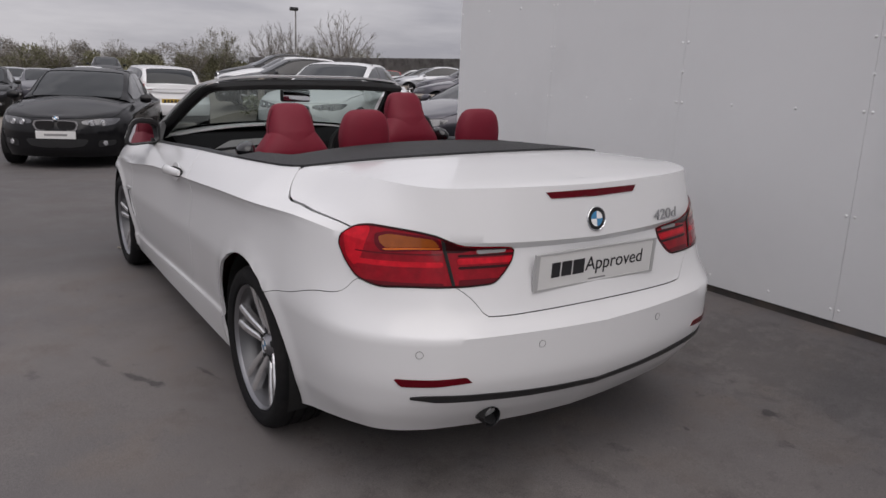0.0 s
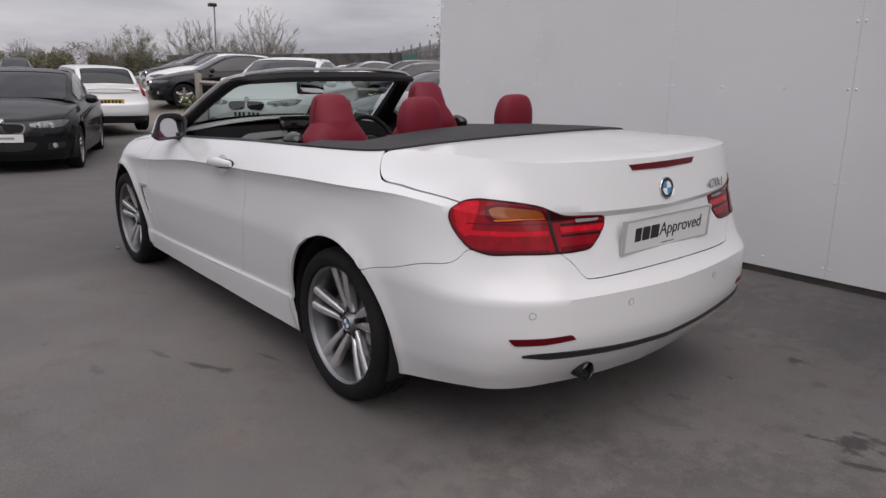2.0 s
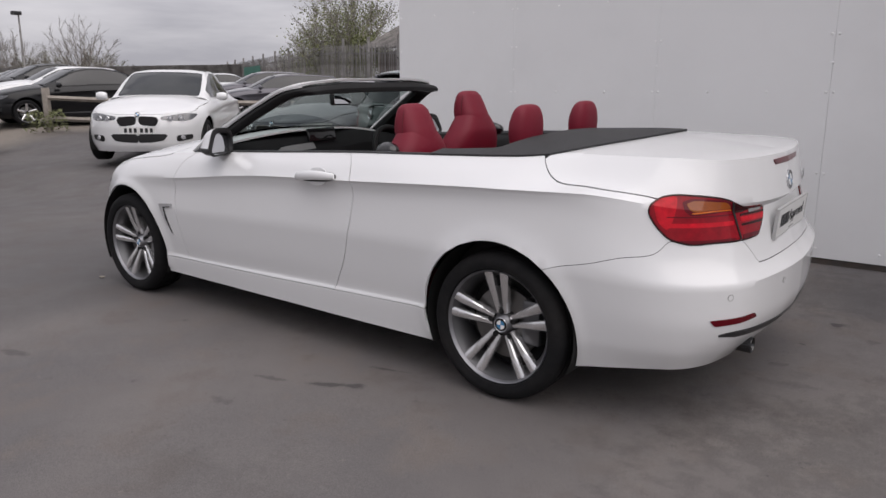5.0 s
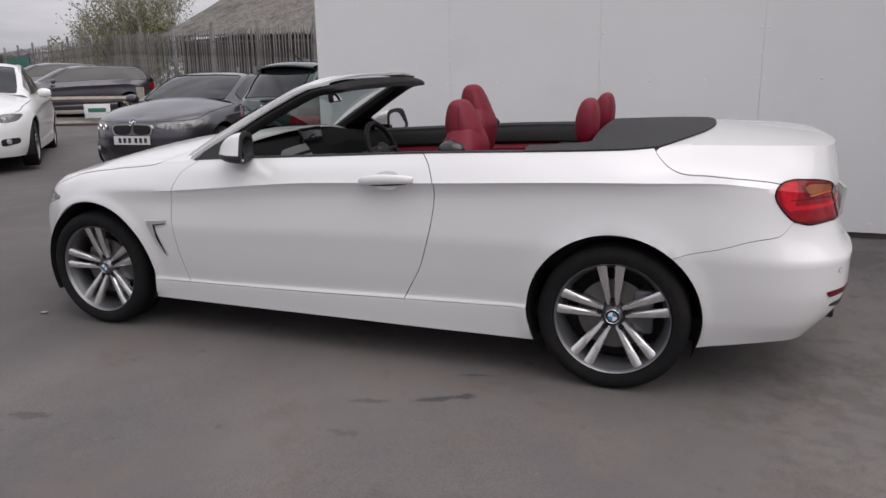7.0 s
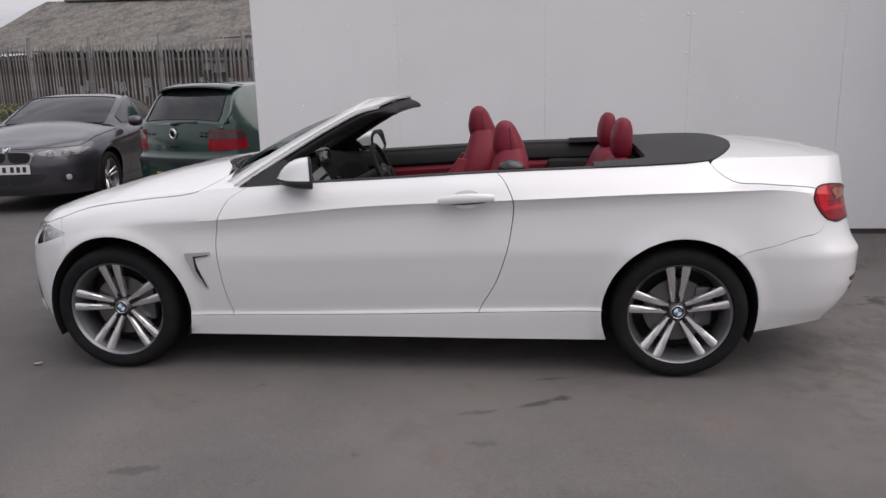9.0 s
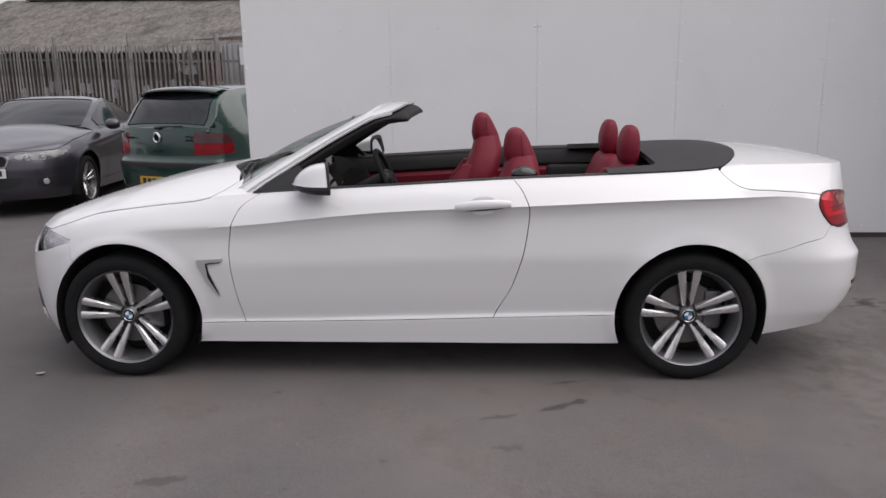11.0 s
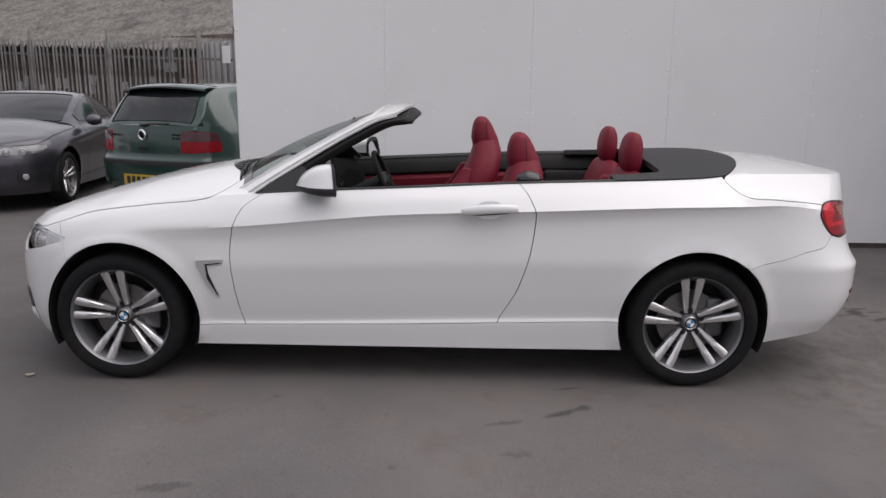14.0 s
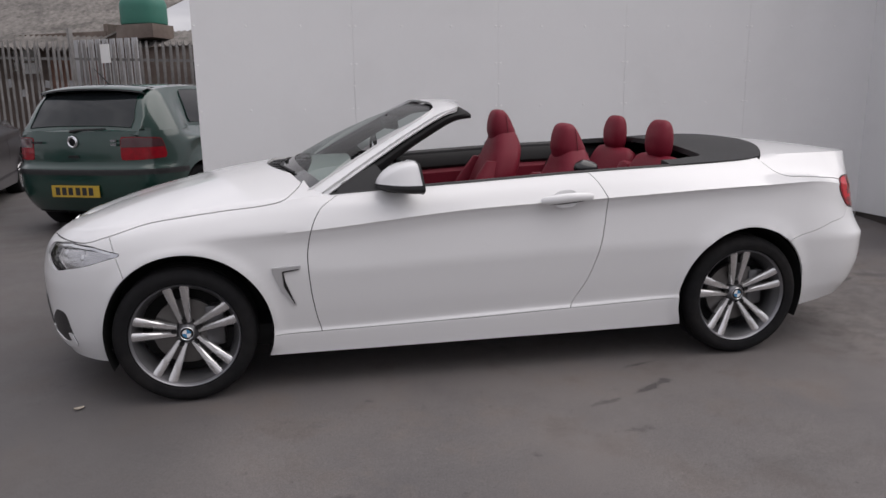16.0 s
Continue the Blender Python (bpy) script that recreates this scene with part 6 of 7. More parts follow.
CAB_ESTATE = [(-.95, 1.0, .59), (-.5, 1.25, .60), (-.15, 1.40, .59), (.3, 1.46, .58), (1.1, 1.455, .57), (1.8, 1.42, .55), (2.0, 1.33, .56), (2.28, 1.03, .62)]

# the five nearer cars
white_car, wb_, _, _ = closed_car("saloon_car", at_ground(-9.1, 4.45, 133.8, .2, 1.03), M_WHITE, "white saloon car with black grilles parked on the yard", cabin=CAB_SALOON)
coupe, cb_, _, _ = closed_car("coupe_car", at_ground(-5.30, 5.34, 99.2, .18, .95), M_GREY, "dark grey coupe parked beside a green hatchback", cabin=CAB_COUPE, door_x=(-.72, .62))
green_hatch, gb_, gcab, _ = closed_car("hatchback_car", at_ground(-2.082, 4.877, -114.7, .128, 1.0), M_GREEN, "dark green hatchback seen with its tailgate shut", wb=2.51, fo=.85, ro=.77, half=.868, cabin=CAB_TALL, tail="hatch", door_x=(-.75, .35, 1.1), front="plain", style="single", spokes=5, side_end=1.18)
black_car, bb_, _, _ = closed_car("saloon_car", at_ground(-9.95, .10, 160, None, 1.02), M_BLACKPAINT, "black saloon car with a white dealer plate", wb=2.76, ro=1.0, cabin=CAB_SALOON, plate="dealer")
white_hatch, vb_, vcab, _ = closed_car("hatchback_car", at_ground(-15.2, 2.3, -2, 0.06, 1.02), M_WHITE, "white hatchback car with tall tail lamps", wb=2.64, fo=.87, ro=.74, half=.89, cabin=CAB_LOW, tail="tall", door_x=(-.8, .5), front="plain", style="single")
vrx = 2.64 / 2 + .74
for side in (-1, 1):
    for z0, z1 in ((.90, 1.06), (1.065, 1.36)):
        sh_ = clips(vcab, lambda v: X(v) - 1.42, lambda v: v[:, 4] - .80, lambda v: 1.5 - v[:, 4], lambda v: Z(v) - z0, lambda v: z1 - Z(v))
        if len(sh_[1]):
            skin("tail_lamp", sh_ if side < 0 else flip_y(sh_), M_TAILRED, white_hatch, .006, "tall red tail lamp beside the rear window", .004)
skin("rear_diffuser", both(clips(vb_.sheet, lambda v: X(v) - 1.75, lambda v: .36 - Z(v))), M_TRIM, white_hatch, .004, "black lower bumper", .004)
for ch in white_car.children:
    if ch.name.startswith(("grille_mesh", "kidney")):
        ch.data.materials[0] = M_GLOSSBLACK
# hatchback's tailgate: spoiler, wiper, badge, lettering bars, bumper strip, aerial
grx = 2.51 / 2 + .77
sp_y = np.linspace(-.56, .56, 25)
P = np.array([[(x - .10 * (y / .56) ** 2, y, z - .035 * (abs(y) / .56) ** 2.5) for x, z in ((1.58, 1.425), (1.68, 1.418), (1.765, 1.395), (1.775, 1.385), (1.76, 1.376), (1.66, 1.375))] for y in sp_y])
skin("roof_spoiler", grid(P), M_GREEN, green_hatch, .004, "dark green roof spoiler")
P = np.array([[(x - .10 * (y / .56) ** 2, y, z - .035 * (abs(y) / .56) ** 2.5) for x, z in ((1.778, 1.389), (1.779, 1.375), (1.74, 1.362), (1.66, 1.362))] for y in sp_y])
skin("spoiler_lip", grid(P), M_GLOSSBLACK, green_hatch, .004, "black spoiler edge")
wpr = link("rear_wiper", *tube([(1.985, -.02, 1.0), (1.96, .1, 1.015), (1.955, .34, 1.02)], [.016, .01, .008], 8), M_TRIM, green_hatch, "black rear wiper")
skin("rear_bumper_strip", both(clips(gb_.sheet, lambda v: X(v) - 1.5, lambda v: Z(v) - .60, lambda v: .65 - Z(v))), M_TRIM, green_hatch, .004, "black rubbing strip", .004)
bd = link("badge", *moved(lathe([(.001, .006), (.036, .006), (.04, .002), (.048, .008), (.056, .002), (.056, -.01)], 28), Matrix.Translation((grx - .035, 0, .905)) @ Matrix.Rotation(radians(-90), 4, "Z")), M_CHROME, green_hatch, "round chrome badge")
slab("badge_disc", rounded([(-.03, -.03), (.03, -.03), (.03, .03), (-.03, .03)], 4, .5), .004, M_GLOSSBLACK, bd, Matrix.Translation((grx - .028, 0, .905)) @ Matrix.Rotation(radians(90), 4, "Z"))
slab("lettering_bar", [(-.06, -.01), (.06, -.01), (.06, .01), (-.06, .01)], .004, M_CHROME, green_hatch, Matrix.Translation((grx - .042, -.40, .90)) @ Matrix.Rotation(radians(90), 4, "Z"))
for dz in (.015, -.02):
    slab("lettering_bar", [(-.03, -.01), (.03, -.01), (.03, .01), (-.03, .01)], .004, M_CHROME, green_hatch, Matrix.Translation((grx - .04, .43, .90 + dz)) @ Matrix.Rotation(radians(90), 4, "Z"))
slab("tailgate_handle", [(-.06, -.012), (.06, -.012), (.05, .012), (-.05, .012)], .01, M_SHELL, green_hatch, Matrix.Translation((grx - .03, 0, .77)) @ Matrix.Rotation(radians(90), 4, "Z"))
link("aerial", *tube([(1.45, .05, 1.42), (1.55, .05, 1.50), (1.66, .05, 1.58)], [.008, .005, .004], 6), M_TRIM, green_hatch)
# dealer plate words as bars on the black car
fx = black_car["front_x"]
for ch in black_car.children:
    if ch.name.startswith("number_plate") and ch.data.materials[0] == M_PLATE:
        slab("plate_bar", [(-.15, -.016), (.15, -.016), (.15, .016), (-.15, .016)], .002, M_GREYBAR, ch, Matrix.Translation((fx - .014, 0, .50)) @ Matrix.Rotation(radians(90), 4, "Z"))

# the rows farther off: one of each kind, then copies
far = []
specs = [("saloon_car", M_BLACKPAINT, "black saloon car in the parking row", CAB_SALOON, "saloon"), ("hatchback_car", M_WHITE, "white hatchback car in the parking row", CAB_HATCH, "hatch"),
         ("estate_car", M_GREY, "dark grey estate car in the parking row", CAB_ESTATE, "hatch"), ("saloon_car", M_SILVER, "silver saloon car in the parking row", CAB_SALOON, "saloon"),
         ("hatchback_car", M_RED, "red hatchback car in the parking row", CAB_HATCH, "hatch"), ("estate_car", M_BLACKPAINT, "black estate car in the parking row", CAB_ESTATE, "hatch")]
spots = [(-16.7, 6.45, 80), (-14.5, -3.2, 176), (-16.2, 12.9, 58), (-13.2, -2.35, 174), (-40, 21.5, 65), (-19.5, -5.6, 176)]
for (nm, pm_, lb, cb, tl), (sx, sy, rz_) in zip(specs, spots):
    c_, _, _, _ = closed_car(nm, at_ground(sx, sy, rz_), pm_, lb, cabin=cb, tail=tl, ro=.95 if cb is CAB_ESTATE else (.77 if tl == "hatch" else 1.05), near=False, group="cars in the parking rows", style="single", front="plain" if tl == "hatch" else "kidney")
    far.append(c_)
row = [(-16.7 - 2.75 * i, 6.45 + .80 * i, 80 + (i * 7) % 3, k) for i, k in ((1, 1), (2, 0), (3, 2), (4, 5), (6, 1), (7, 0), (8, 3), (9, 1), (10, 5), (11, 1), (12, 2), (13, 3))]
row += [(-20.5, 15.6, 60, 2),
       (-26.5, 17.8, 62, 3), (-30.2, 19.4, 62, 0), (-35, 21.4, 62, 1), (-46, 25, 62, 5),
       (-23, -1.2, 172, 0), (-23.5, -4.2, 172, 1), (-24, -7.2, 174, 3), (-29, .9, 172, 2), (-29.5, -2.2, 173, 1), (-30, -5.4, 172, 5), (-30.5, -8.6, 172, 0),
       (-36, 3.5, 172, 1), (-36.5, .2, 172, 3), (-37, -3.2, 172, 2), (-37.5, -6.6, 172, 1), (-38, -10, 172, 0), (-44, 5.5, 172, 5), (-44.5, 1.8, 172, 1), (-45, -2, 172, 3)]
for sx, sy, rz_, k in row:
    copy_thing(far[k], at_ground(sx, sy, rz_))

# ---- palisade fence, shed, hedge, trees, rails, lamp post ----
M_PALE = mat("weathered_galvanised_steel", (0.27, 0.262, 0.255), rough=0.6, metal=0.25, var=0.2, scale=3, rand=0.25, dark=(0.11, 0.10, 0.095), dscale=2.0)
M_ROOFSHEET = mat("weathered_cement_sheet", (0.17, 0.158, 0.148), rough=0.95, var=0.45, scale=7.0, dark=(0.085, 0.08, 0.075), dscale=1.6, bump=0.006, bscale=30)
M_SHEDWALL = mat("brown_stained_cladding", (0.13, 0.10, 0.085), rough=0.85, var=0.25, scale=2, dark=(0.20, 0.17, 0.15), dscale=1.2)
M_LIGHTSHEET = mat("pale_steel_sheet", (0.42, 0.42, 0.43), rough=0.5, metal=0.3, var=0.15, scale=2)
M_TANK = mat("green_tank_plastic", (0.035, 0.16, 0.12), rough=0.5, var=0.1, scale=3)
M_SIGN = mat("white_board", (0.75, 0.75, 0.74), rough=0.5)
M_TIMBER = mat("grey_weathered_timber", (0.27, 0.24, 0.21), rough=0.85, var=0.2, scale=10, bump=0.002, bscale=60)
M_BARK = mat("pale_grey_bark", (0.24, 0.22, 0.20), rough=0.9, var=0.25, scale=6, bump=0.01, bscale=12)
M_LEAF = mat("spring_leaf_green", (0.17, 0.185, 0.085), rough=0.7, var=0.35, scale=0.8)
M_LEAF2 = mat("olive_leaf_green", (0.15, 0.145, 0.085), rough=0.75, var=0.35, scale=0.8)
M_TWIG = mat("bare_twig_grey_brown", (0.20, 0.185, 0.165), rough=0.9, var=0.2, scale=2)
F0, FD, FN = Vector((-4.8, 10.9, 0)), Vector((-.894, .449, 0)), Vector((.449, .894, 0))


def along(s, off=0.0, z=0.0):
    p = F0 + FD * s + FN * off
    return Vector((p.x, p.y, z))


def fence_base(s):
    return 0.2 + 0.042 * min(max(s, -6), 16)


fm = Matrix(((FD.x, FN.x, 0, 0), (FD.y, FN.y, 0, 0), (0, 0, 1, 0), (0, 0, 0, 1)))
fence = thing("palisade_fence", Matrix(), "tall weathered steel palisade fence with pointed pales", "fence", kind="structure")
pv = [(-.034, .0, 0), (0, -.02, 0), (.034, .0, 0), (-.034, .0, 2.3), (0, -.02, 2.3), (.034, .0, 2.3), (-.02, -.004, 2.43), (0, -.012, 2.33), (.02, -.004, 2.43)]
pf = [(0, 1, 4, 3), (1, 2, 5, 4), (3, 4, 7, 6), (4, 5, 8, 7)]
pale_me = bpy.data.meshes.new("pale")
pale_me.from_pydata(pv, [], pf)
pale_me.materials.append(M_PALE)
s = -6.0
rng = random.Random(4)
while s < 28:
    ob = new("pale", pale_me)
    ob.parent = fence
    ob.matrix_world = Matrix.Translation(along(s, rng.uniform(-.006, .006), fence_base(s) - .05)) @ fm @ Matrix.Rotation(radians(rng.uniform(-1, 1)), 4, "Y")
    s += 0.152
vs, fs = [], []
while s < 110:
    for x, y, z in pv:
        vs.append(along(s, 0, fence_base(s) - .05 + z) + fm.to_3x3() @ Vector((x, y, 0)))
    fs += [tuple(i + len(vs) - 9 for i in q) for q in pf]
    s += 0.152
for k in range(620):
    q = Vector((-34.5, 26.2, 0)).lerp(Vector((-60, 19.5, 0)), k / 620)
    h = 0.75
    o = len(vs)
    vs += [(q.x, q.y - .03, h), (q.x, q.y + .03, h), (q.x, q.y + .03, h + 2.35), (q.x, q.y - .03, h + 2.35)]
    fs.append((o, o + 1, o + 2, o + 3))
far_pales = link("far_pales", vs, fs, M_PALE, fence)
tagged(far_pales, kind="stuff")
s = -5.2
while s < 40:
    boxpart("fence_post", along(s, .05, fence_base(s) + 1.28), (.05, .09, 2.6), M_PALE, fence, m=fm)
    s += 2.75
for h in (.45, 2.02):
    boxpart("fence_rail", along(4, .025, fence_base(4) + h), (21, .03, .05), M_PALE, fence, m=fm @ Matrix.Rotation(math.atan(-.042), 4, "Y"))
    boxpart("fence_rail", along(61, .025, fence_base(30) + h), (94, .03, .05), M_PALE, fence, m=fm)
# green sheet on the fence
boxpart("sheeting", along(30.5, -.05, 2.05), (4.4, .03, 1.6), M_TANK, fence, m=fm, label="green sheeting")

# shed with corrugated roof behind the fence
shed = thing("shed", Matrix(), "long low shed with a weathered corrugated cement roof", "shed", kind="structure")
S0, S1 = 0.75, 14.5
n = int((S1 - S0) / .146 * 6)
P = np.zeros((n + 1, 6, 3))
for i in range(n + 1):
    for j in range(6):
        s = S0 + (S1 + 1.3 * j / 5 - S0) * i / n
        off = .85 + 4.1 * j / 5
        z = 2.43 + .042 * s + (1.57 + .028 * s) * j / 5 + .034 * math.sin(2 * math.pi * (s - S0) / .146)
        P[i, j] = along(s, off, z)
skin("roof_sheet", grid(P), M_ROOFSHEET, shed, .02, "grey corrugated sheet roof")
boxpart("ridge_cap", along(7.6, 4.95, 4.57), (S1 - S0, .3, .06), M_ROOFSHEET, shed, .02, fm @ Matrix.Rotation(math.atan(-.07), 4, "Y"))
boxpart("wall", along(7.6, 1.7, 1.55), (S1 - S0 - .2, .1, 2.7), M_SHEDWALL, shed, m=fm)
boxpart("gable_wall", along(S0 + .1, 3.4, 1.6), (.1, 3.4, 2.9), M_SHEDWALL, shed, m=fm)
for s_, z_, w_, h_ in ((2.85, 2.32, .42, .5), (3.3, 2.35, .22, .42)):
    boxpart("window", along(s_, 1.62, z_), (w_, .06, h_), M_SIGN, shed, m=fm, label="white-framed window")
    boxpart("window_bar", along(s_, 1.58, z_), (w_, .03, .04), M_SHEDWALL, shed, m=fm)
    boxpart("window_bar", along(s_, 1.578, z_), (.04, .03, h_), M_SHEDWALL, shed, m=fm)
boxpart("red_panel", along(1.6, 1.6, 1.9), (1.5, .06, .9), mat("faded_red_brick_panel", (.22, .12, .09), rough=.9, var=.2, scale=6), shed, m=fm)
for s_ in np.linspace(1.3, 8.6, 14):
    boxpart("stored_sheet", along(float(s_), 1.0 + .2 * math.sin(s_ * 5), 1.75 + .12 * math.sin(s_ * 7)), (.10 + .08 * abs(math.sin(s_ * 3)), .04, .14 + .16 * abs(math.cos(s_ * 11))), M_LIGHTSHEET, shed, m=fm @ Matrix.Rotation(.2 * math.sin(s_ * 9), 4, "Y"))
low = thing("lean_to", Matrix(), "lower lean-to with a ribbed sheet roof", "shed", kind="structure")
nn = 240
P = np.zeros((nn + 1, 3, 3))
for i in range(nn + 1):
    s = .55 - 6.0 * i / nn
    for j in range(3):
        P[i, j] = along(s, 1.7 + 1.2 * j / 2, 2.56 + .40 * j / 2 + .02 * math.sin(2 * math.pi * s / .15))
skin("roof_sheet", grid(P), M_ROOFSHEET, low, .02, "ribbed grey sheet roof")
boxpart("wall", along(-2.4, 1.85, 1.4), (5.9, .08, 2.3), M_SHEDWALL, low, m=fm)
for k in range(9):
    boxpart("cladding_sheet", along(.62 - .17 * k, .55, 1.75), (.115, .03, 1.75), M_LIGHTSHEET, low, m=fm @ Matrix.Rotation(radians(6 if k % 2 else -6), 4, "Z"))
for k in range(8):
    boxpart("louvre", along(-1.15 - .22 * k, 1.78, 2.05), (.1, .03, .5), M_SHELL, low, m=fm)
boxpart("notice", along(-.55, -.06, 2.3), (.2, .02, .34), M_SIGN, low, m=fm, label="small white notice")
tank = thing("storage_tank", Matrix(), "green plastic storage tank on the lean-to roof", "tank")
tv_, tf_ = loft(smooth_secs([(0, 0, .30, .40, 0, 0), (0, .06, .36, .46, 0, 0), (0, .42, .36, .46, 0, 0), (0, .60, .28, .36, 0, 0), (0, .68, .12, .16, 0, 0)], 12), 24, 3)
tk = Matrix.Translation(along(.02, 1.9, 2.98)) @ fm @ Matrix.Rotation(radians(90), 4, "Z")
link("tank_body", *moved((tv_, tf_), tk), M_TANK, tank)
link("tank_lid", *moved(lathe([(.001, .06), (.11, .05), (.13, .0)], 20, "z"), tk @ Matrix.Translation((0, 0, .66))), M_TANK, tank)
boxpart("tank_plinth", along(.02, 1.9, 2.86), (.9, .7, .28), M_SHEDWALL, tank, m=fm)


# trees
def limb(vs, fs, a, b, bow, r0, r1, n=4):
    """A thin curved branch from a to b; gives its points."""
    pts = [a.lerp(b, k / n) + Vector((0, 0, bow)) * math.sin(math.pi * k / n) for k in range(n + 1)]
    v, f = tube(pts, [r0 + (r1 - r0) * k / n for k in range(n + 1)], 5 if r0 > .03 else 3, False)
    o = len(vs)
    vs += v
    fs += [tuple(q + o for q in c) for c in f]
    return pts


def leaves(tips, n, spread, size, rg, flat=.8):
    vs, fs = [], []
    for _ in range(n):
        c, d = rg.choice(tips)
        c = c + Vector((rg.gauss(0, spread), rg.gauss(0, spread), rg.gauss(0, spread * flat)))
        a, b = Vector((rg.uniform(-1, 1), rg.uniform(-1, 1), rg.uniform(-1, 1))).normalized() * size * rg.uniform(.5, 1.4), Vector((rg.uniform(-1, 1), rg.uniform(-1, 1), rg.uniform(-1, 1))).normalized() * size * rg.uniform(.4, 1)
        o = len(vs)
        vs += [c - a, c + b, c + a, c - b]
        fs.append((o, o + 1, o + 2, o + 3))
    return vs, fs


def tree(x, y, h, seed, leafy=0, material=M_LEAF, label="bare spring tree with fine branches", wide=.44, limbs=22, z0=None):
    """A short trunk, limbs fanning out to a rounded uneven crown, side branches and fine twigs."""
    rg = random.Random(seed)
    vs, fs, tips = [], [], []
    th = thing("tree", pose(x, y, ground_z(x, y) if z0 is None else z0), label, "tree", "trees beyond the yard")
    fork = Vector((rg.uniform(-.02, .02) * h, rg.uniform(-.02, .02) * h, h * .24))
    limb(vs, fs, Vector((0, 0, -.1)), fork, 0, h * .014, h * .010)
    for k in range(limbs):
        a = 2 * math.pi * (k * .618 + rg.uniform(-.08, .08))
        el = math.asin(min(1.0, .12 + .88 * (k + .5) / limbs))
        ext = rg.uniform(.82, 1.06)
        end = Vector((h * wide * math.cos(el) * math.cos(a) * ext, h * wide * math.cos(el) * math.sin(a) * ext, h * (.36 + .55 * math.sin(el) * ext)))
        main = limb(vs, fs, fork * rg.uniform(.62, 1.0), end, h * rg.uniform(-.07, -.01), h * .0058, h * .0016, 6)
        for _ in range(16):
            u = rg.uniform(1.6, 6)
            p = main[int(u)].lerp(main[min(6, int(u) + 1)], u - int(u))
            d = ((end - fork).normalized() + Vector((rg.gauss(0, .7), rg.gauss(0, .7), rg.uniform(-.2, .6)))).normalized()
            sub = limb(vs, fs, p, p + d * h * rg.uniform(.06, .15), h * rg.uniform(-.012, .006), h * .0024, h * .0009, 3)
            tips += [(sub[1], d), (sub[2], d), (sub[3], d)]
    link("trunk", vs, fs, M_BARK, th)
    tw, tf = [], []
    for c, d in tips:
        for _ in range(7):
            e = c + (d + Vector((rg.gauss(0, .6), rg.gauss(0, .6), rg.uniform(-.2, .6)))).normalized() * h * rg.uniform(.03, .08)
            o = len(tw)
            w = Vector((rg.uniform(-1, 1), rg.uniform(-1, 1), 0)).normalized() * h * .0011
            tw += [c - w, c + w, e]
            tf.append((o, o + 1, o + 2))
    tagged(link("twig_haze", tw, tf, M_TWIG, th), kind="stuff")
    if leafy > 0:
        link("crown", *leaves(tips, leafy, h * .04, h * .008, rg), material, th)
    return th


def bush_row(name, pts, n, hgt, size, seed, material, label, lump=1.0):
    """A ragged hedge of leaves along points."""
    rg = random.Random(seed)
    vs, fs = [], []
    lumps = []
    for i in range(len(pts) - 1):
        a, b = Vector(pts[i]), Vector(pts[i + 1])
        m_ = max(2, int((b - a).length / (0.95 * lump)))
        for k in range(m_):
            c = a.lerp(b, (k + rg.random()) / m_)
            lumps.append((c.x + rg.gauss(0, .6 * lump), c.y + rg.gauss(0, .8 * lump), c.z, hgt * rg.uniform(.62, 1.06), lump * rg.uniform(.9, 1.7)))
    for _ in range(n):
        x, y, z, h, w = rg.choice(lumps)
        u = rg.random() ** .6
        a = rg.uniform(0, 2 * math.pi)
        rr = w * math.sqrt(max(0.02, 1 - (u - .35) ** 2 / .5)) * rg.uniform(.5, 1.0)
        c = Vector((x + rr * math.cos(a), y + rr * math.sin(a), z + h * u + rg.gauss(0, .05) * h))
        p, q = Vector((rg.uniform(-1, 1), rg.uniform(-1, 1), rg.uniform(-.6, 1))).normalized() * size * rg.uniform(.5, 1.5), Vector((rg.uniform(-1, 1), rg.uniform(-1, 1), rg.uniform(-1, 1))).normalized() * size * rg.uniform(.3, .9)
        o = len(vs)
        vs += [c - p, c + q, c + p, c - q]
        fs.append((o, o + 1, o + 2, o + 3))
    return tagged(link(name, vs, fs, material), label, "hedge", kind="stuff")


bush_row("hedge", [(-62, -45, 0), (-64, -10, 0), (-62, 18, 0), (-60, 40, 0), (-58, 62, 0)], 130000, 2.9, .10, 3, M_LEAF2, "distant olive-green hedge beyond the parking rows", 1.0)
bush_row("hedge", [(-66, -40, 0), (-66, 0, 0), (-66, 20, 0), (-64, 55, 0)], 150000, 3.7, .085, 5, M_TWIG, "distant bare brown hedge beyond the parking rows", 1.1)
tree(-58, 27.6, 6.9, 11)
tree(-60, 21.6, 5.6, 12, label="bare grey tree behind the lamp post")
tree(-61, 23.6, 5.4, 13)
tree(-60, 30.3, 4.6, 14, 5200, M_LEAF, "small tree coming into leaf")
tree(-60, 25.6, 4.6, 15, 9000, M_LEAF2, "small tree coming into leaf")
tree(-62, 17.6, 5.0, 16, 9000, M_LEAF2, "small tree coming into leaf")
tree(-63, 4.6, 3.5, 17, 2500, M_LEAF2, "small tree coming into leaf", wide=.55)
tree(-62, 2.0, 3.4, 18, 1500, M_LEAF2, "small tree coming into leaf", wide=.55)
tree(-64, 9.5, 3.6, 19, 1800, M_LEAF2, "small tree coming into leaf")
tree(-61, 15.0, 3.9, 20, 2600, M_LEAF2, "small tree coming into leaf")
tree(-23.0, 23.5, 6.4, 31, 6000, M_LEAF, "tree coming into leaf behind the fence")
tree(-19.8, 20.0, 5.6, 32, 7000, M_LEAF, "tree coming into leaf behind the fence")
tree(-28, 26.5, 5.0, 33, 1500, M_LEAF2, "tree coming into leaf behind the fence")
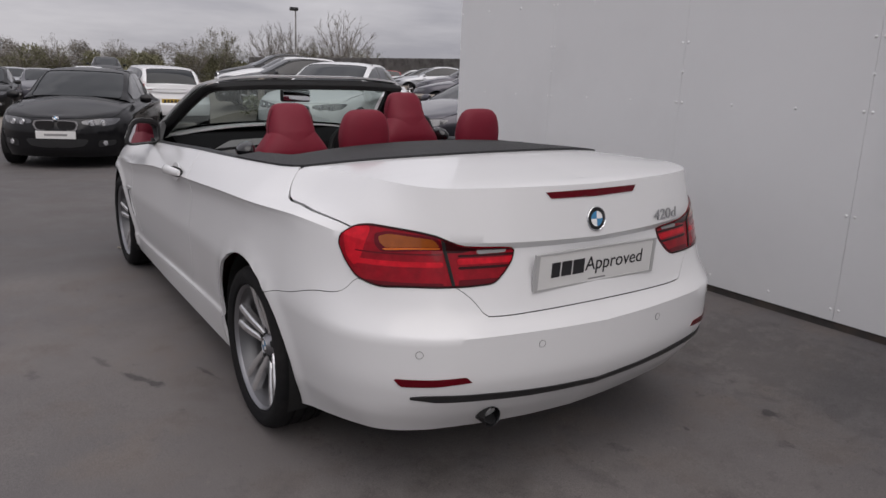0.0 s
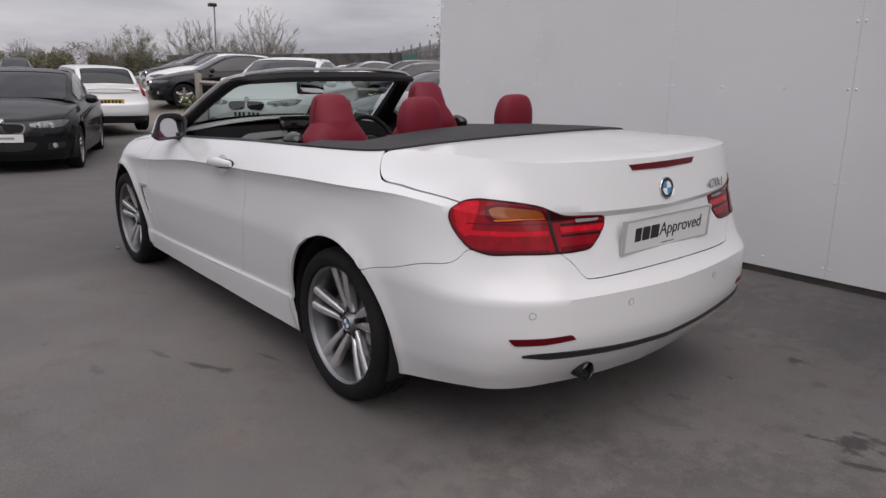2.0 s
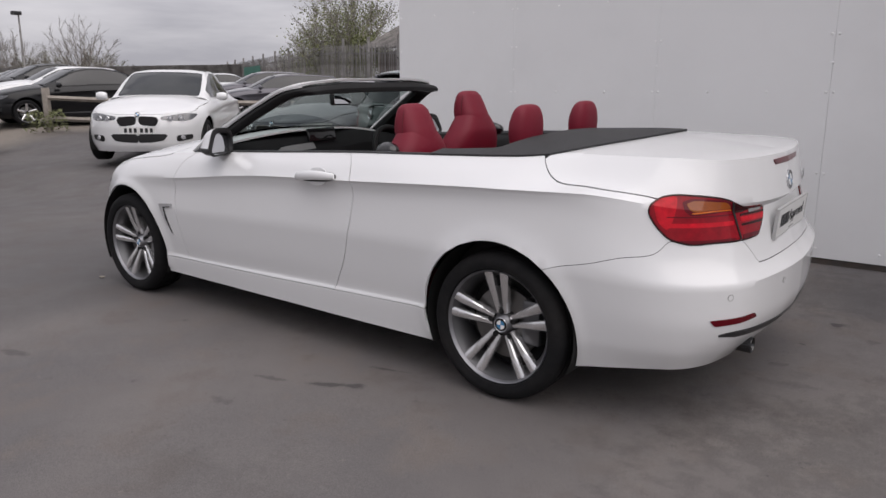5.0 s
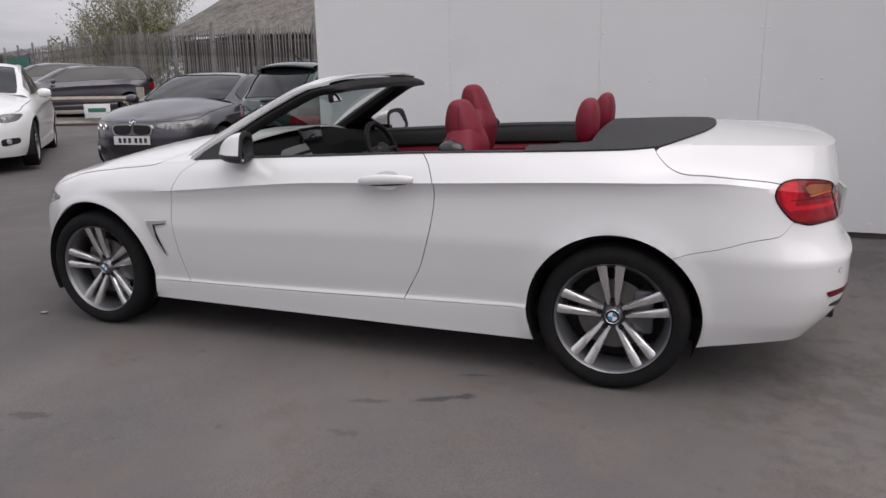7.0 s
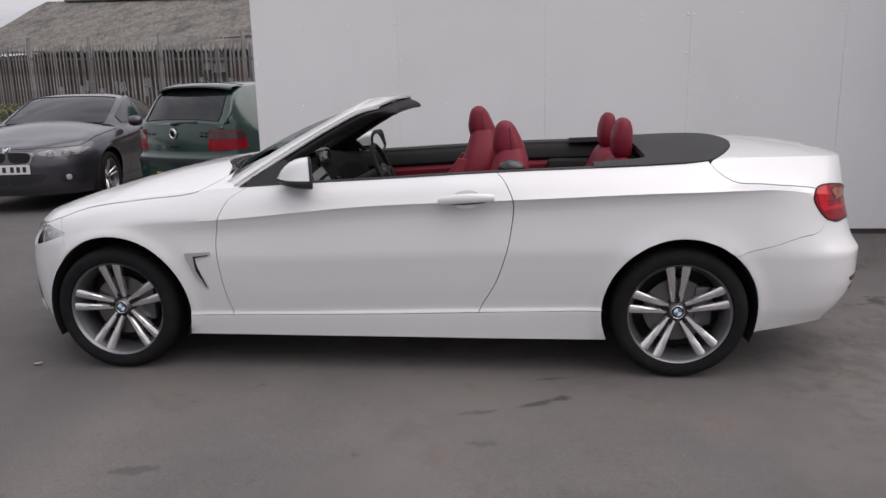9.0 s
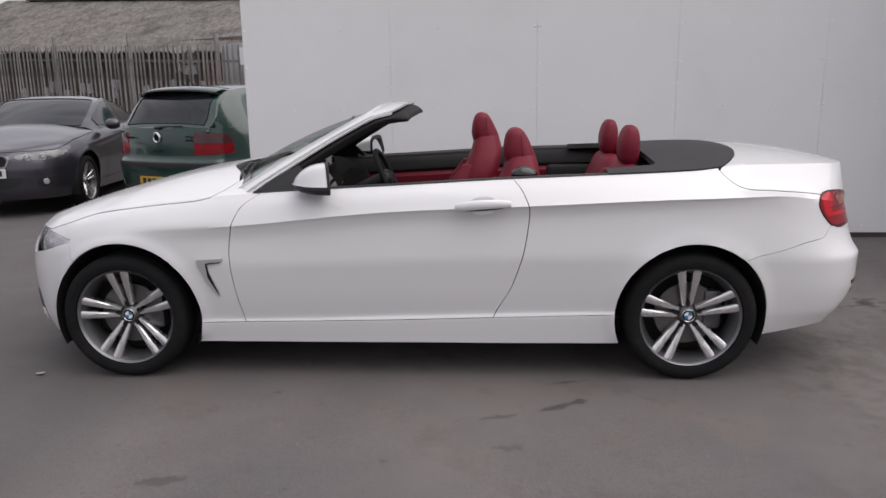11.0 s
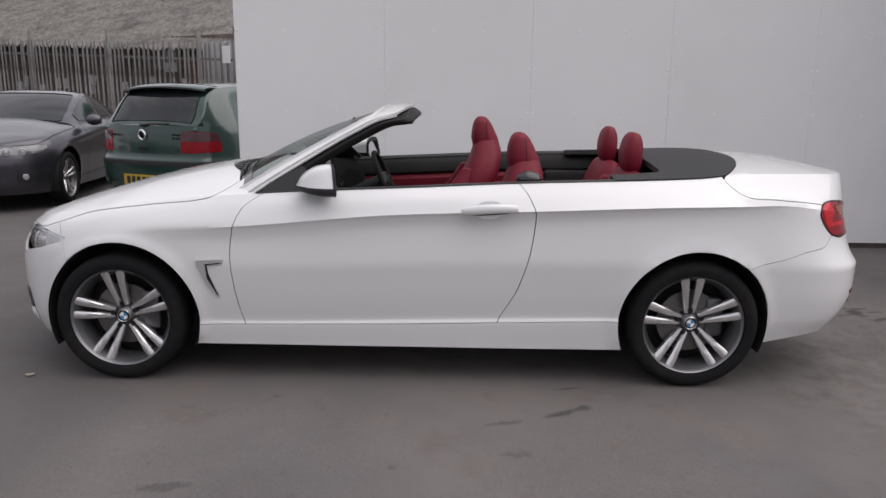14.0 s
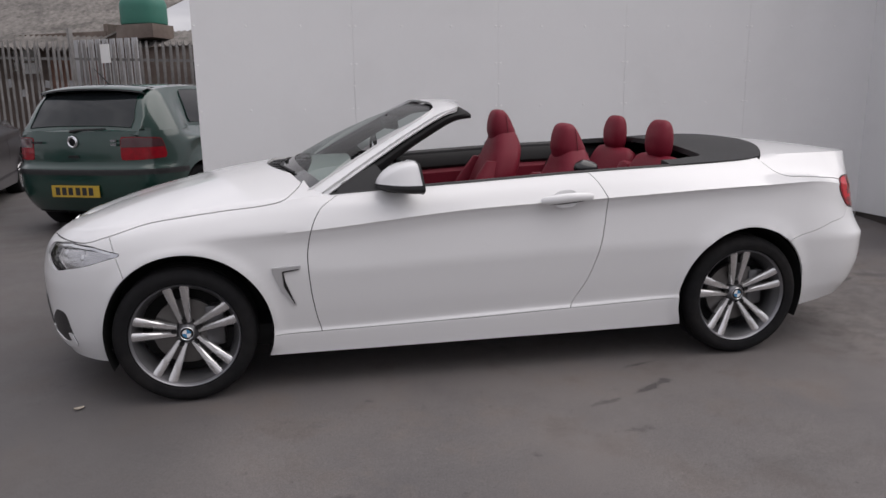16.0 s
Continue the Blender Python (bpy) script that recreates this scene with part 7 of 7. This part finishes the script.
bush_row("hedge", [tuple(along(15.5, 1.6, .6)), tuple(along(21, 2.2, .6)), tuple(along(27, 2.5, .6)), tuple(along(33, 3, .6))], 9000, 3.2, .09, 8, M_LEAF, "ragged green bushes behind the fence", .8)
bush_row("hedge", [tuple(along(33, 3, .6)), tuple(along(55, 4, .6)), tuple(along(90, 4, .6))], 9000, 3.0, .13, 9, M_TWIG, "bare brown bushes behind the fence", 1.1)
bush_row("weeds", [(-14.9, 4.8, ground_z(-14.9, 4.8)), (-14.7, 5.2, ground_z(-14.7, 5.2))], 500, .6, .035, 21, M_LEAF, "weeds round a rail post", .25)
bush_row("weeds", [tuple(along(8.4, -.5, .3)), tuple(along(9.6, -.4, .3))], 900, 1.0, .05, 22, M_LEAF, "green weeds at the foot of the fence", .35)
bush_row("shrub", [(-43.5, 6.2, 0), (-44.5, 7.6, 0)], 1800, 2.2, .12, 23, M_LEAF2, "dark green shrub between the parking rows", .8)

# post-and-rail fence in front of the rows
rail = thing("post_and_rail_fence", Matrix(), "grey weathered timber post-and-rail fence", "fence")
RAIL_END = (-9.2, 8.2, 0)
A, B = Vector((-15.0, 4.9, 0)), Vector(RAIL_END)
dirv = (B - A).normalized()
rm = Matrix(((dirv.x, -dirv.y, 0, 0), (dirv.y, dirv.x, 0, 0), (0, 0, 1, 0), (0, 0, 0, 1)))
for k in range(4):
    p = A + dirv * (k * 2.2)
    boxpart("rail_post", (p.x, p.y, ground_z(p.x, p.y) + .45), (.13, .13, 1.15), M_TIMBER, rail, .01, rm)
for k in range(3):
    p, q = A + dirv * (k * 2.2), A + dirv * (k * 2.2 + 2.2)
    for h in (.32, .80):
        p.z, q.z = ground_z(p.x, p.y) + h, ground_z(q.x, q.y) + h
        link("rail_bar", *tube([p, q], .055, 4), M_TIMBER, rail)
nb = A + dirv * 5.75
board = thing("notice_board", Matrix.Translation((nb.x, nb.y, ground_z(nb.x, nb.y) + .55)) @ rm, "white notice board fixed to the timber rails", "sign")
boxpart("board", (0, -.08, 0), (.5, .03, .28), M_SIGN, board, .004)
boxpart("board_lettering", (0, -.098, .02), (.34, .004, .08), M_TANK, board)
lampp = thing("street_lamp", pose(-58, 23.1, 0), "tall grey lamp post with a floodlight head", "lamp post")
link("pole", *tube([(0, 0, 0), (0, 0, 4), (0, 0, 7.2)], [.11, .09, .06], 10), M_PALE, lampp)
boxpart("lamp_head", (.1, -.2, 7.3), (.5, .65, .28), M_TRIM, lampp, .05)


# a scrap of litter on the tarmac
scrap = thing("dry_leaf", pose(-1.9, -.82, ground_z(-1.9, -.82) + .004, 0, 0, 25), "small pale dry leaf lying on the tarmac", "leaf")
P = np.array([[(.022 * u, .012 * w * (1 - u * u) ** .5, .008 * w * w + .004 * u * u) for w in np.linspace(-1, 1, 5)] for u in np.linspace(-.98, .98, 9)])
skin("leaf_blade", grid(P), mat("pale_dry_leaf", (.36, .32, .27), rough=.8, var=.2, scale=60), scrap, .001)
